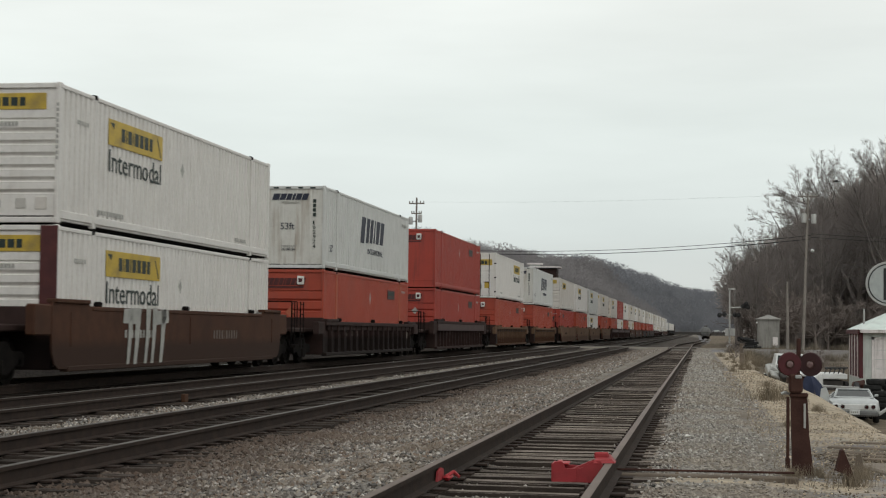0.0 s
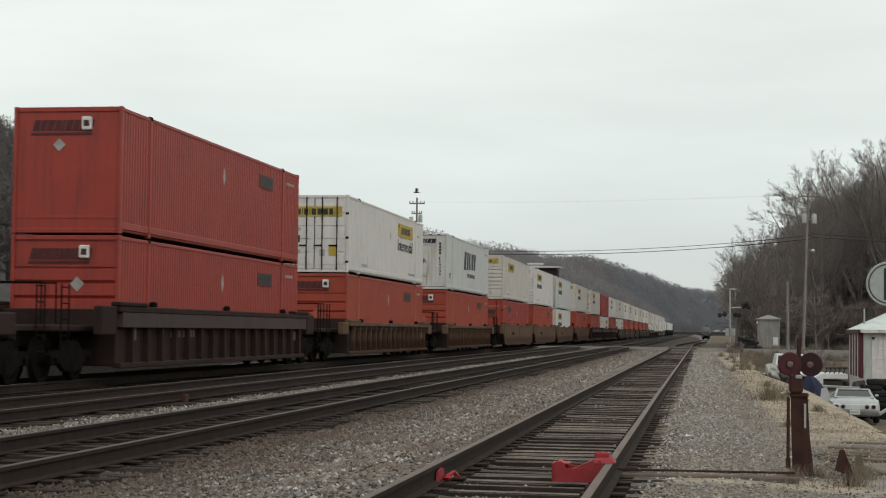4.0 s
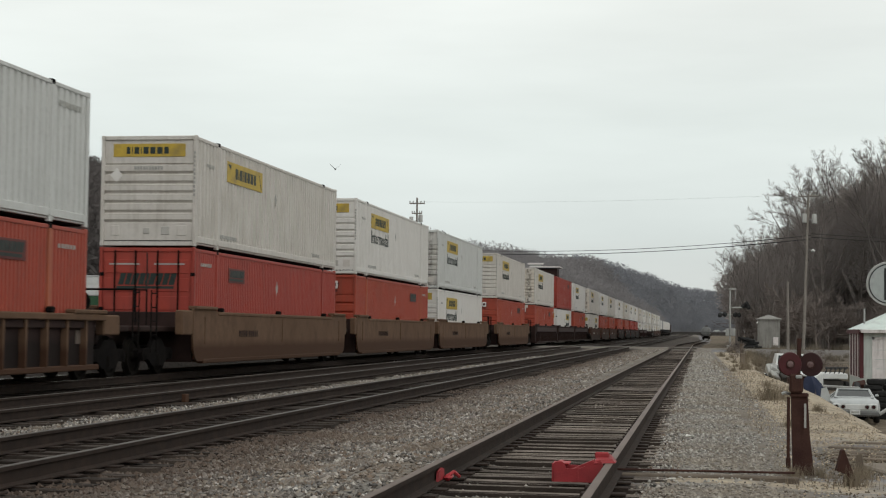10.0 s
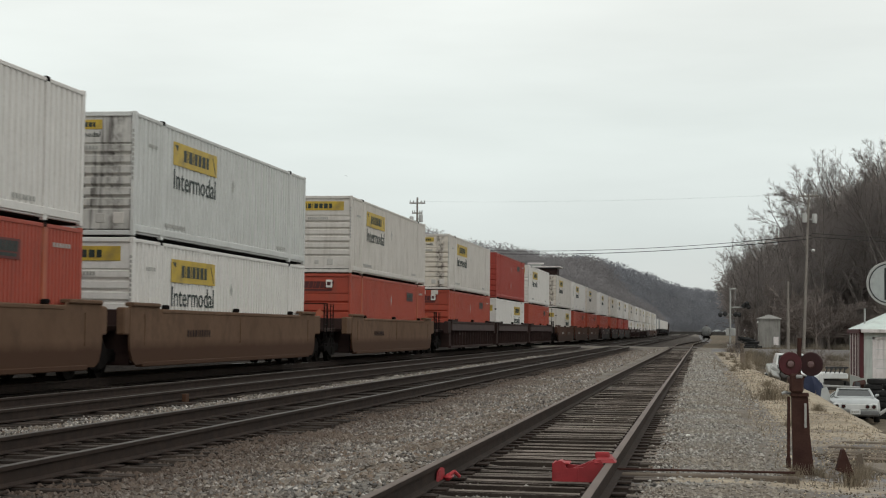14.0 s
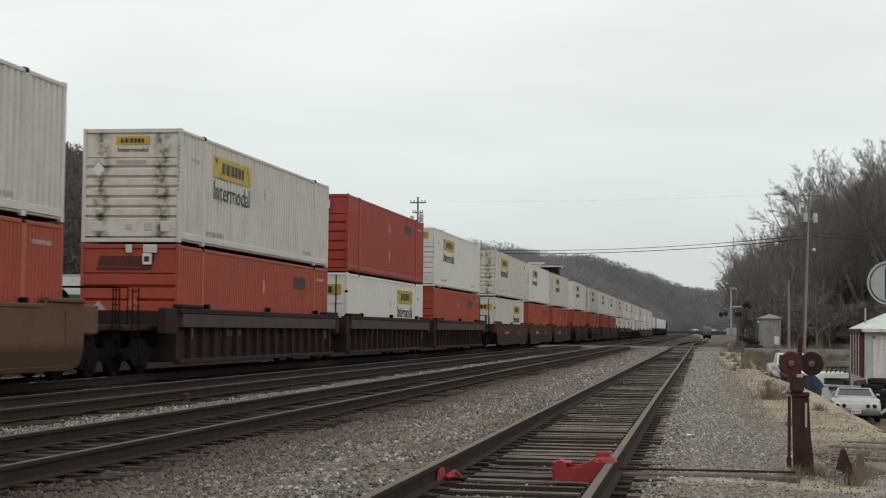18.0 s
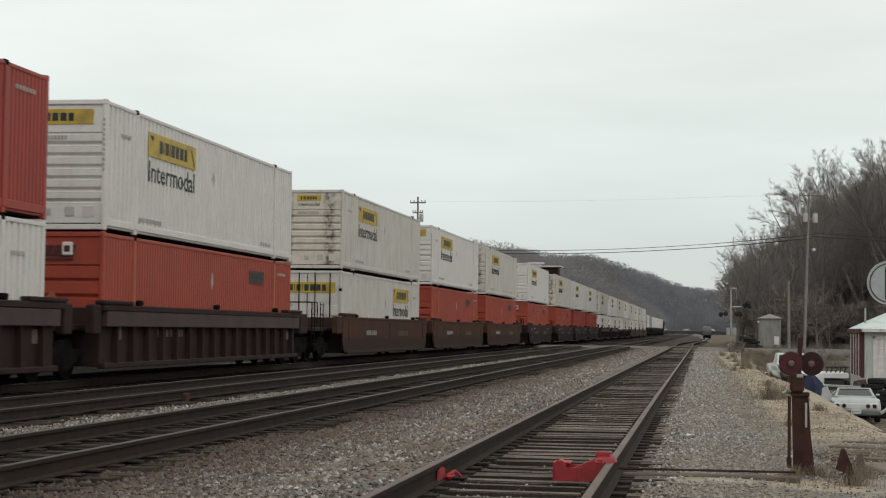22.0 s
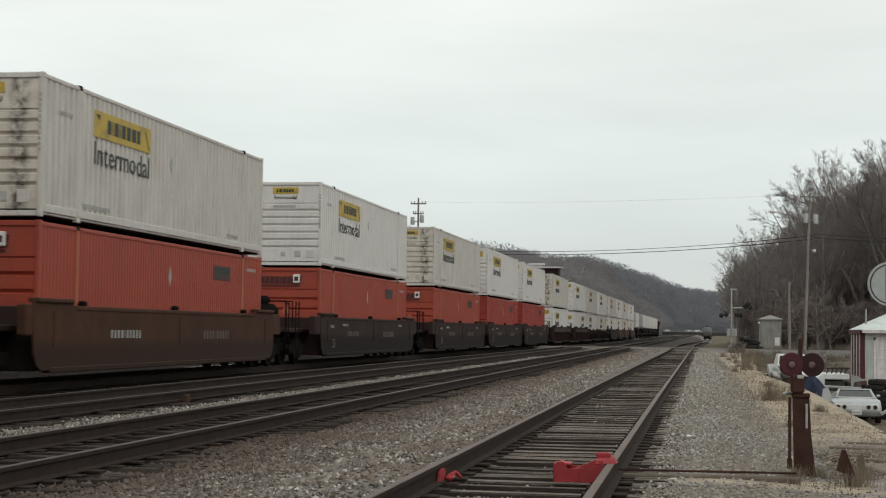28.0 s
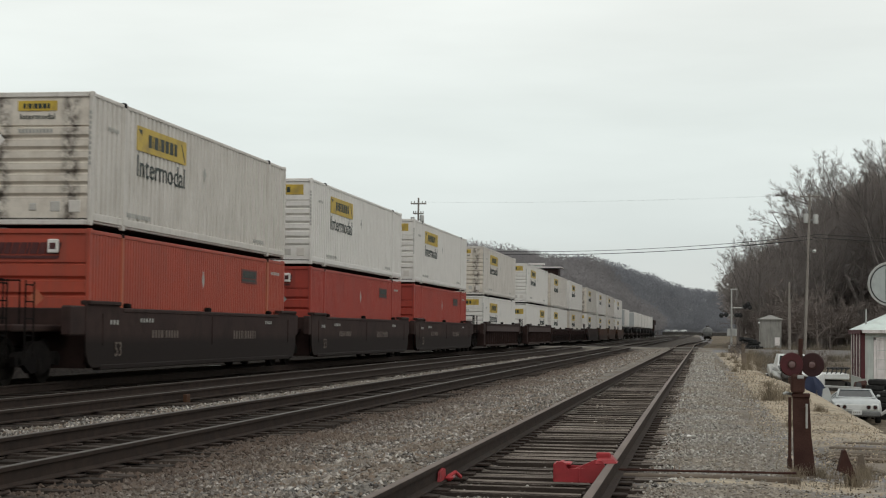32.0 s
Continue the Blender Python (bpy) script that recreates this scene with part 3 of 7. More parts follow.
PLATE_MESH = Form().box((-0.19, -0.09, -0.196), (0.19, 0.09, -0.176), 0.004).mesh("tie_plate", RAIL_SIDE)


def lay_track(name, label, centre, height, near, ties, head, joined=False, plates=True):
    t = thing(name, pose(0, 0, 0), label, "railway track", kind="structure")
    ys = [-500, -100] + [0 + 4 * i for i in range(40)] + [160 + 15 * i for i in range(20)] + [480, 600, 700, 900, FAR_END]
    for side in (-1, 1):
        rail = part("rail", swept(RAIL, centre, height, ys, side), RAIL_SIDE, t)
        part("rail_head", swept(HEAD, centre, height, ys, side), head, rail, "worn bright running surface")
    rnd = random.Random(len(label))
    y, count = near, 0
    rest = Form()
    while y < ties:
        if not 126.8 < y < 135.2:
            m = pose(centre(y) + rnd.uniform(-0.04, 0.04), y, height(y) - 0.19 + rnd.uniform(-0.022, 0.004), rnd.uniform(-2, 2), rnd.uniform(-0.5, 0.5), rnd.uniform(-2.2, 2.2))
            if count < 280 and not joined:
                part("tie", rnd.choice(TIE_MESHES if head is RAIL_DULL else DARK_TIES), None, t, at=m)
                if 8 < y < 26 and plates:
                    for side in (-1, 1):
                        part("tie_plate", PLATE_MESH, None, t, at=pose(centre(y) + side * GAUGE / 2, y, height(y)))
            else:
                rest.box((-1.3, -0.115, -0.18), (1.3, 0.115, 0), m=m)
            count += 1
        y += 0.53 + rnd.uniform(-0.03, 0.03)
    if rest.v:
        tagged(part("far_ties", rest, TIE if head is RAIL_DULL else TIE_DARK, t), kind="stuff")
    return t


lay_track("track_1", "main line rails under the container train", lambda y: TRAIN_X + lean(y), lambda y: -dip(y), 20, 110, RAIL_BRIGHT, joined=True)
lay_track("track_2", "main line of rusty rails with bright running tops", lambda y: TRACK_2 + lean(y), lambda y: -dip(y), 16, 100, RAIL_HEAD, plates=False)
lay_track("track_3", "main line of dark rails on half-buried timber ties", lambda y: TRACK_3 + lean(y), lambda y: -dip(y), -4, 130, RAIL_HEAD)
lay_track("track_4", "dull siding rails on weathered timber ties", siding_x, siding_z, -12, 300, RAIL_DULL)

jb = thing("joint_block", pose(TRACK_2 + GAUGE / 2 + 0.12, 28.6, -0.22), "small tan block standing beside the rail", "marker block")
part("block", Form().box((-0.03, -0.10, 0), (0.05, 0.10, 0.17), 0.012), CAR_TAN, jb)


# ---------------------------------------------------------------- the container train
def run(t):
    """How far the train has gone after t seconds: an even speed, picking up a little in the second half."""
    return 10.845 * t + 0.008 * max(0.0, t - 14.0) ** 2


LONG, HIGH, HALF = 16.154, 2.896, 1.2955
POST_40 = (1.98, 14.174)
MOVERS = []


def on_line(x, y, z, turn):
    """A pose on the train's line, which bears a little to the right and falls."""
    return pose(x + lean(y), y, z - DIP * (y - PIVOT), -math.degrees(DIP) * math.cos(radians(turn)), 0, turn - math.degrees(LEAN))


def rides(ob, s, x, z, turn=0):
    """Notes a thing of the train for the keys at the end: s is its place along the line at the start."""
    MOVERS.append((ob, s, x, z, turn))
    ob.matrix_basis = on_line(x, s, z, turn)
    return ob


def ribbed_side(pitch, depth, y0, y1, z0, z1):
    """A wall of vertical ribs on the side that faces +x, its outer skin at x = 0."""
    f = Form()
    n = max(2, round((y1 - y0) / pitch))
    p = (y1 - y0) / n
    line = []
    for i in range(n):
        a = y0 + i * p
        line += [(0, a), (0, a + p * 0.52), (-depth, a + p * 0.64), (-depth, a + p * 0.88)]
    line += [(0, y1)]
    line2 = [(-0.05, y1), (-0.05, y0)]
    ring = line + line2
    m = len(line)
    f.v = [(x, y, z0) for x, y in line] + [(x, y, z1) for x, y in line]
    f.f = [(i, i + 1, m + i + 1, m + i) for i in range(m - 1)]
    k = len(f.v)
    f.v += [(-0.10, y0, z0), (-0.10, y1, z0), (-0.10, y0, z1), (-0.10, y1, z1)]
    f.f += [(k, k + 2, k + 3, k + 1)]
    return f


def make_container(kind, paint, frame_paint, post_paint, label, fine=0.275, deep=0.065):
    """A 53 ft container: its nose at y = 0, its doors at the far end, standing on z = 0."""
    c = thing(kind, pose(0, 0, 0), label, "shipping container", "containers of the stack train")
    for sx in (-1, 1):
        turn = pose(sx * (HALF - 0.012), 0, 0) if sx > 0 else pose(-(HALF - 0.012), LONG, 0, 0, 0, 180)
        part("side_wall", ribbed_side(fine, deep, 0.10, LONG - 0.10, 0.25, HIGH - 0.11), paint, c, at=turn)
        x0, x1 = sorted((sx * (HALF - 0.09), sx * HALF))
        part("top_rail", Form().box((x0, 0.14, HIGH - 0.115), (x1, LONG - 0.14, HIGH - 0.028), 0.012), frame_paint, c)
        xr = x1 - 0.03 if sx > 0 else x1
        f = Form().box((x0 + (0.03 if sx < 0 else 0), 0.14, 0.055), (xr, LONG - 0.14, 0.10), 0.012)
        part("bottom_rail", f.box((x0, 0.14, 0.10), (x1, LONG - 0.14, 0.27), 0.014), frame_paint, c)
        for y in POST_40:
            f = Form().box((x0 - (0.016 if sx < 0 else 0), y - 0.085, 0.12), (x1 + (0.016 if sx > 0 else 0), y + 0.085, HIGH - 0.10), 0.012)
            part("stacking_post", f.box((x0 - 0.006, y - 0.09, 0.0), (x1 + 0.006, y + 0.09, 0.13), 0.012), post_paint or frame_paint, c)
            part("lifting_fitting", Form().box((x0 - 0.006, y - 0.09, HIGH - 0.125), (x1 + 0.006, y + 0.09, HIGH + 0.003), 0.012), CAST, c, "dark steel lifting fitting")
        for y0 in (0.0, LONG - 0.16):
            f = Form().box((x0, y0, 0.10), (x1, y0 + 0.16, HIGH - 0.10), 0.012)
            for z0 in (0.0, HIGH - 0.12):
                f.box((x0 - 0.004, y0 - 0.003, z0), (x1 + 0.004, y0 + 0.165, z0 + 0.12), 0.015)
            part("corner_post", f, frame_paint, c)
    part("roof", Form().box((-HALF + 0.09, 0.05, HIGH - 0.06), (HALF - 0.09, LONG - 0.05, HIGH - 0.02), 0.01), paint, c)
    part("floor_pan", Form().box((-HALF + 0.09, 0.05, 0.02), (HALF - 0.09, LONG - 0.05, 0.17), 0.01), CAST, c)
    for y0, z0 in ((0.01, 0.01), (0.01, HIGH - 0.12), (LONG - 0.13, 0.01), (LONG - 0.13, HIGH - 0.12)):
        part("end_rail", Form().box((-HALF + 0.1, y0, z0), (HALF - 0.1, y0 + 0.12, z0 + 0.11), 0.012), frame_paint, c)
    return c


def nose_ribs(c, paint, z0=0.62, z1=2.14, count=6):
    """The blind end wall: one pressed sheet, horizontal ribs under a flat top field, each sloping in at its lower edge."""
    step = (z1 - z0) / count
    line = [(0.05, 0.12), (0.05, z0 - 0.02), (0.09, z0)]
    for i in range(count):
        z = z0 + i * step
        line += [(0.09, z + 0.02), (0.03, z + 0.08), (0.03, z + step - 0.03), (0.09, z + step - 0.005)]
    line += [(0.09, z1 + 0.015), (0.05, z1 + 0.03), (0.05, HIGH - 0.11), (0.12, HIGH - 0.11), (0.12, 0.12)]
    n, w = len(line), HALF - 0.085
    f = Form()
    f.v = [(x, y, z) for x in (-w, w) for y, z in line]
    f.f = [(i, (i + 1) % n, n + (i + 1) % n, n + i) for i in range(n)]
    part("nose_wall", f, paint, c)


def flat_nose(c, paint):
    f = Form().box((-HALF + 0.09, 0.05, 0.12), (HALF - 0.09, 0.10, HIGH - 0.11))
    part("nose_wall", f, paint, c)
    for x in (-0.75, -0.25, 0.25, 0.75):
        part("nose_stiffener", Form().box((x - 0.05, 0.038, 0.14), (x + 0.05, 0.06, HIGH - 0.12), 0.01), paint, c)


def door_end(c, paint):
    """Two doors with lock rods, hinges and cross pressings."""
    for sx in (-1, 1):
        x0, x1 = sorted((sx * 0.012, sx * (HALF - 0.10)))
        f = Form().box((x0, LONG - 0.075, 0.13), (x1, LONG - 0.035, HIGH - 0.12), 0.01)
        for z in (0.30, 0.78, 1.26, 1.74, 2.22):
            f.box((x0 + 0.06, LONG - 0.045, z), (x1 - 0.06, LONG - 0.018, z + 0.36), 0.012)
        d = part("door", f, paint, c)
        for k in (0.30, 0.86):
            x = sx * k
            part("lock_rod", Form().rod((x, LONG + 0.008, 0.10), (x, LONG + 0.008, HIGH - 0.08), 0.022, sides=8), CAST, d, "dark steel lock rod", smooth=True)
            part("rod_handle", Form().box((x - 0.02, LONG, 0.98), (x + 0.30 * sx * -1 + 0.02, LONG + 0.03, 1.03) if sx < 0 else (x + 0.28, LONG + 0.03, 1.03), 0.008), CAST, d)
        for z in (0.35, 1.25, 2.15):
            part("hinge", Form().box((sx * (HALF - 0.06) - 0.07, LONG - 0.03, z), (sx * (HALF - 0.06) + 0.05, LONG + 0.010, z + 0.09), 0.01), CAST, d)
    part("door_seal", Form().box((-0.011, LONG - 0.07, 0.13), (0.011, LONG - 0.03, HIGH - 0.12)), BLACK, c)


def bars_of_writing(widths, height, gap):
    f = Form()
    x = 0
    for w in widths:
        f.box((x, -0.006, 0), (x + w, 0.0, height))
        x += w + gap
    return f


def slanted_blocks(widths, height, gap, slant=0.06, line=0.0):
    """Leaning blocks in a row for a hauler's name, with a thin line under them."""
    f = Form()
    x = 0
    for w in widths:
        f.slab([(x, 0), (x + w, 0), (x + w + slant, height), (x + slant, height)], 0.006)
        x += w + gap
    if line:
        f.slab([(-0.04, -0.10), (x * line, -0.10), (x * line + 0.03, -0.035), (-0.02, -0.035)], 0.006)
    return f


def side_face(c, sx, y, z):
    """A pose on a side wall for flat signs in x and z that face -y: reading runs away from y on the +x side, towards it on the other."""
    return pose(HALF - 0.008, y, z, 0, 0, 90) if sx > 0 else pose(-HALF + 0.008, y, z, 0, 0, -90)


SIDE_WORD = words("Intermodal", 3.45, 0.50, SIGN_DARK)
END_WORD = words("Intermodal", 0.80, 0.12, SIGN_DARK)


def dress_yellow(c, small_nose, word=True):
    """The hauler's yellow name boards with plain bars, and the written word below them."""
    for sx in (-1, 1):
        y = 2.75 if sx > 0 else 6.32
        p = part("name_board", Form().box((0, -0.012, 0), (3.57, 0.004, 0.58), 0.004), YELLOW, c, "yellow board with black marks", at=side_face(c, sx, y, 1.93))
        part("board_mark", bars_of_writing((0.20, 0.04, 0.24, 0.04, 0.24, 0.24, 0.26, 0.20), 0.30, 0.085), SIGN_DARK, p, at=pose(0.78, -0.012, 0.14))
        part("board_swoosh", Form().slab([(0.06, 0.50), (0.34, 0.50), (0.30, 0.36)], 0.004), SIGN_DARK, p, at=pose(0, -0.016, 0))
        part("board_swoosh", Form().slab([(3.16, 0.48), (3.22, 0.48), (3.48, 0.06), (3.42, 0.06)], 0.004), SIGN_DARK, p, at=pose(0, -0.016, 0))
        if word:
            part("written_word", SIDE_WORD, None, c, "dark green word", at=side_face(c, sx, y + 0.06 * sx, 1.33))
        part("small_writing", bars_of_writing((0.12, 0.12, 0.12, 0.12, 0.2, 0.12, 0.12, 0.12, 0.12), 0.10, 0.05), FADED, c, at=side_face(c, sx, 2.2 if sx > 0 else 3.7, 0.33))
        part("small_writing", bars_of_writing((0.1,) * 7, 0.10, 0.06), FADED, c, at=side_face(c, sx, 12.6 if sx > 0 else 13.7, 0.33))
        part("small_writing", bars_of_writing((0.08, 0.08, 0.10, 0.08, 0.08), 0.09, 0.05), FADED, c, at=side_face(c, sx, 0.95 if sx > 0 else 1.6, 2.15))
        part("diamond", Form().slab([(-0.13, 0), (0, 0.19), (0.13, 0), (0, -0.19)], 0.008), FADED, c, "small grey placard holder", at=side_face(c, sx, 7.9, 1.85))
    if small_nose:
        nb = part("name_board", Form().box((-0.45, -0.012, 0), (0.45, 0.004, 0.22), 0.004), YELLOW, c, "yellow board with black marks", at=pose(0.02, 0.046, 2.48))
        part("board_mark", bars_of_writing((0.05, 0.015, 0.07, 0.015, 0.075, 0.075, 0.08, 0.06), 0.11, 0.024), SIGN_DARK, nb, at=pose(-0.32, -0.012, 0.05))
        part("written_word", END_WORD, None, c, "dark word", at=pose(-0.38, 0.042, 2.30))
    else:
        nb = part("name_board", Form().box((-0.98, -0.012, 0), (0.98, 0.004, 0.34), 0.004), YELLOW, c, "yellow board with black marks", at=pose(0, 0.046, 2.34))
        part("board_mark", bars_of_writing((0.10, 0.025, 0.13, 0.025, 0.14, 0.14, 0.15, 0.12), 0.18, 0.045), SIGN_DARK, nb, at=pose(-0.62, -0.012, 0.075))
    part("end_writing", bars_of_writing((0.06,) * 10, 0.09, 0.02), FADED, c, at=pose(-0.40, 0.024, 2.00))
    part("vent_plate", Form().box((0.36, 0.034, 0.30), (0.58, 0.055, 0.52), 0.01), PLATE, c, "grey vent plate")
    part("vent_plate", Form().box((-0.12, 0.034, 0.32), (0.04, 0.055, 0.48), 0.01), PLATE, c, "small grey plate")
    part("placard_outline", Form().slab([(-0.17, 0), (0, 0.19), (0.17, 0), (0, -0.19)], 0.008, pose(-0.88, 0.022, 1.86)), WHITE_NEW, c, "pale diamond placard holder")
    for x, w in ((-1.0, 0.22), (0.78, 0.26)):
        part("vent_plate", Form().box((x, 0.036, 0.28), (x + w, 0.055, 0.54), 0.03), WHITE_OLD, c, "faded round-cornered plate")
    f = Form()
    for i in range(11):
        f.box((HALF - 0.07, -0.008, 1.30 + i * 0.11), (HALF - 0.02, 0.004, 1.37 + i * 0.11))
    part("serial_writing", f, FADED, c)
    db = part("name_board", Form().box((-1.05, -0.010, 0), (1.05, 0.004, 0.38), 0.004), YELLOW, c, "yellow board with black marks", at=pose(0, LONG - 0.008, 2.08, 0, 0, 180))
    part("board_mark", bars_of_writing((0.13, 0.03, 0.16, 0.03, 0.17, 0.17, 0.18, 0.14), 0.23, 0.05), SIGN_DARK, db, at=pose(-0.66, -0.010, 0.07))
    part("end_placard", Form().box((-0.88, LONG - 0.012, 0.62), (-0.56, LONG - 0.004, 1.02), 0.004), YELLOW, c, "small yellow placard")
    part("end_plate", Form().box((-0.40, LONG - 0.012, 0.60), (-0.20, LONG - 0.004, 0.86), 0.004), FADED, c, "small grey plate")
    part("end_plate", Form().box((0.55, LONG - 0.012, 1.12), (0.98, LONG - 0.004, 1.38), 0.004), PANEL_DARK, c, "dark brown plate")
    for z in (0.78, 1.62):
        part("placard_holder", Form().slab([(-0.22, 0), (0, 0.20), (0.22, 0), (0, -0.20)], 0.010, pose(0.72, LONG - 0.012, z)), STEEL, c)


def dress_swift(c):
    """Navy slanted marks for the hauler's name, and its written words."""
    for sx in (-1, 1):
        y = 6.0 if sx > 0 else 10.6
        for x, w, drop in ((0, 0.92, 0.10), (0.98, 0.74, 0.06), (1.74, 0.66, 0.03), (2.46, 0.34, 0.0), (2.88, 0.84, 0.0), (3.72, 0.86, 0.0)):
            f = Form().slab([(x, -drop), (x + w * 0.72, -drop), (x + w + 0.10, 0.92), (x + 0.26, 0.92)], 0.008)
            part("name_mark", f, SIGN_BLUE, c, "slanted navy lettering shape", at=side_face(c, sx, y, 1.34))
        part("written_word", words("INTERMODAL", 3.0, 0.22, SIGN_BLUE), None, c, at=side_face(c, sx, y + 1.35 * sx, 0.86))
        f = Form()
        for i in range(34):
            f.box((0.9 + i * 0.43, -0.004, 0), (1.02 + i * 0.43, 0.004, 0.05))
        part("rail_slot", f, SIGN_DARK, c, "dark slots along the lower rail", at=side_face(c, sx, 0.2 if sx > 0 else LONG - 0.2, 0.15))
        part("small_writing", bars_of_writing((0.12,) * 7, 0.12, 0.05), FADED, c, at=side_face(c, sx, 14.5 if sx > 0 else 15.9, 2.40))
        part("written_word", words("53'", 0.42, 0.26, SIGN_BLUE), None, c, at=side_face(c, sx, 0.85 if sx > 0 else 1.27, 0.62))
    part("name_mark", slanted_blocks((0.24, 0.20, 0.18, 0.09, 0.20, 0.20), 0.22, 0.03, 0.08), SIGN_BLUE, c, "slanted navy lettering shape", at=pose(-0.62, 0.028, 2.40))
    part("written_word", words("INTERMODAL", 0.72, 0.09, FADED), None, c, at=pose(-0.30, 0.034, 2.26))
    part("written_word", words("53ft", 0.50, 0.24, SIGN_BLUE), None, c, at=pose(-0.30, 0.034, 1.36))
    part("written_word", words("24,100 lbs", 0.50, 0.10, SIGN_BLUE), None, c, at=pose(-0.26, 0.034, 0.62))
    part("end_writing", bars_of_writing((0.05,) * 8, 0.05, 0.02), FADED, c, at=pose(-0.26, 0.034, 0.76))
    # the number reads down the wall, under four small blocks for the owner's code
    part("serial_writing", Form().box((0.86, 0.028, 2.30), (0.97, 0.036, 2.42)).box((0.86, 0.028, 2.14), (0.97, 0.036, 2.26)).box((0.86, 0.028, 1.98), (0.97, 0.036, 2.10)).box((0.86, 0.028, 1.82), (0.97, 0.036, 1.94)), SIGN_DARK, c)
    for i, digit in enumerate("102924"):
        part("written_digit", words(digit, 0.10 if digit != "1" else 0.05, 0.125, SIGN_DARK), None, c, at=pose(0.865, 0.034, 1.54 - i * 0.165))
    part("roof_cleat", bars_of_writing((0.18,) * 5, 0.05, 0.26), SIGN_DARK, c, at=pose(-1.0, 0.012, HIGH - 0.10))


def dress_red(c, holder, paint, plain):
    """Dark leaning blocks for the hauler's name near the tail of each side and on the nose, a diamond, and a meter box."""
    for sx in (-1, 1):
        y = 11.45 if sx > 0 else 13.1
        e = part("emblem", Form().box((0, -0.008, 0), (1.58, 0.004, 0.40), 0.004), DULL_PANEL, c, "dull dark emblem panel", at=side_face(c, sx, y, 2.08))
        part("emblem_writing", slanted_blocks((0.14, 0.13, 0.15, 0.14, 0.06, 0.14, 0.13, 0.13, 0.13), 0.20, 0.022, 0.05, 0.95), SIGN_DARK, e, at=pose(0.10, -0.013, 0.15))
        part("diamond", Form().slab([(-0.13, 0), (0, 0.24), (0.13, 0), (0, -0.24)], 0.008), FADED, c, "pale diamond placard", at=side_face(c, sx, 7.95, 2.05))
        if paint is RED and not plain:
            part("diamond", Form().slab([(-0.13, 0), (0, 0.24), (0.13, 0), (0, -0.24)], 0.008), FADED, c, "pale diamond placard", at=side_face(c, sx, 7.95, 0.95))
            part("rail_slot", bars_of_writing((0.24,) * 26, 0.05, 0.32), FADED, c, "pale reflector dashes along the lower rail", at=side_face(c, sx, 0.8 if sx > 0 else LONG - 0.8, 0.15))
        part("small_writing", bars_of_writing((0.10,) * 6, 0.09, 0.06), FADED, c, at=side_face(c, sx, 14.6 if sx > 0 else 15.6, 2.42))
    part("nose_emblem", slanted_blocks((0.15, 0.14, 0.16, 0.15, 0.07, 0.16, 0.15, 0.15, 0.15), 0.25, 0.02, 0.07, 0.97), PANEL_DARK, c, "dark leaning emblem blocks", at=pose(-0.86, 0.032, 2.34))
    b = part("lamp_box", Form().box((0.34, -0.03, 2.36), (0.58, 0.06, 2.66), 0.02), CAR_WHITE_BOX, c, "white meter box")
    part("lamp_window", Form().box((0.39, -0.038, 2.44), (0.53, -0.02, 2.58), 0.008), PANEL_DARK, b)
    if holder:
        x, z, r = holder
        part("placard_holder", Form().slab([(-r, 0), (0, r), (r, 0), (0, -r)], 0.010, pose(x, 0.018, z)), ORANGE_POST if paint is ORANGE else FADED, c)
    # the same blocks on the doors
    part("door_emblem", slanted_blocks((0.15, 0.14, 0.16, 0.15, 0.07, 0.16, 0.15, 0.15, 0.15), 0.30, 0.03, 0.08, 0.97), SIGN_DARK, c, "black leaning emblem blocks", at=pose(0.78, LONG - 0.010, 1.92, 0, 0, 180))
    for x0, x1 in ((-1.02, -0.20), (0.20, 1.02)):
        part("door_marking", Form().box((x0, LONG - 0.018, 2.44), (x1, LONG - 0.008, 2.48)), FADED, c, "thin pale strip")


def flat_panel(c, paint):
    """A plain pressed end wall with a low welded seam."""
    part("nose_wall", Form().box((-HALF + 0.09, 0.04, 0.12), (HALF - 0.09, 0.10, HIGH - 0.11)), paint, c)
    part("nose_seam", Form().box((-HALF + 0.09, 0.030, 0.34), (HALF - 0.09, 0.05, 0.40), 0.008), paint, c)


def yellow_box(paint, nose_paint, label, small_nose, word=True, pitch=0.275):
    c = make_container("intermodal_container", paint, paint, None, label, pitch)
    nose_ribs(c, nose_paint)
    door_end(c, paint)
    dress_yellow(c, small_nose, word)
    return c


def red_box(paint, posts, label, holder, plain=False):
    c = make_container("intermodal_container", paint, paint, posts, label, 0.175, 0.034)
    if plain:
        flat_panel(c, paint)
    else:
        nose_ribs(c, paint, 0.40, 2.14, 5)
    door_end(c, paint)
    dress_red(c, holder, paint, plain)
    return c


jb_new = yellow_box(WHITE_NEW, WHITE_NEW, "white ribbed intermodal container with yellow name board", False)
jb_bright = yellow_box(WHITE_NEW, WHITE_NEW, "clean white ribbed container with small yellow end board", True)
jb_old = yellow_box(WHITE_OLD, SOOT_WHITE, "weathered cream-white ribbed container with sooty nose and yellow board", True, pitch=0.29)
jb_dusty = yellow_box(WHITE_OLD, WHITE_OLD, "dusty cream-white ribbed container with wide yellow end board", False, pitch=0.29)
jb_black = yellow_box(WHITE_COOL, STREAKED, "greyish white ribbed container with soot-blackened nose", True, pitch=0.29)
jb_plain = yellow_box(WHITE_OLD, WHITE_OLD, "cream-white ribbed container with only a yellow name board", False, False, 0.29)
swift = make_container("intermodal_container", WHITE_COOL, WHITE_COOL, None, "greyish white ribbed container with navy slanted lettering shapes", 0.30)
flat_nose(swift, RUSTY_WHITE)
door_end(swift, WHITE_COOL)
dress_swift(swift)
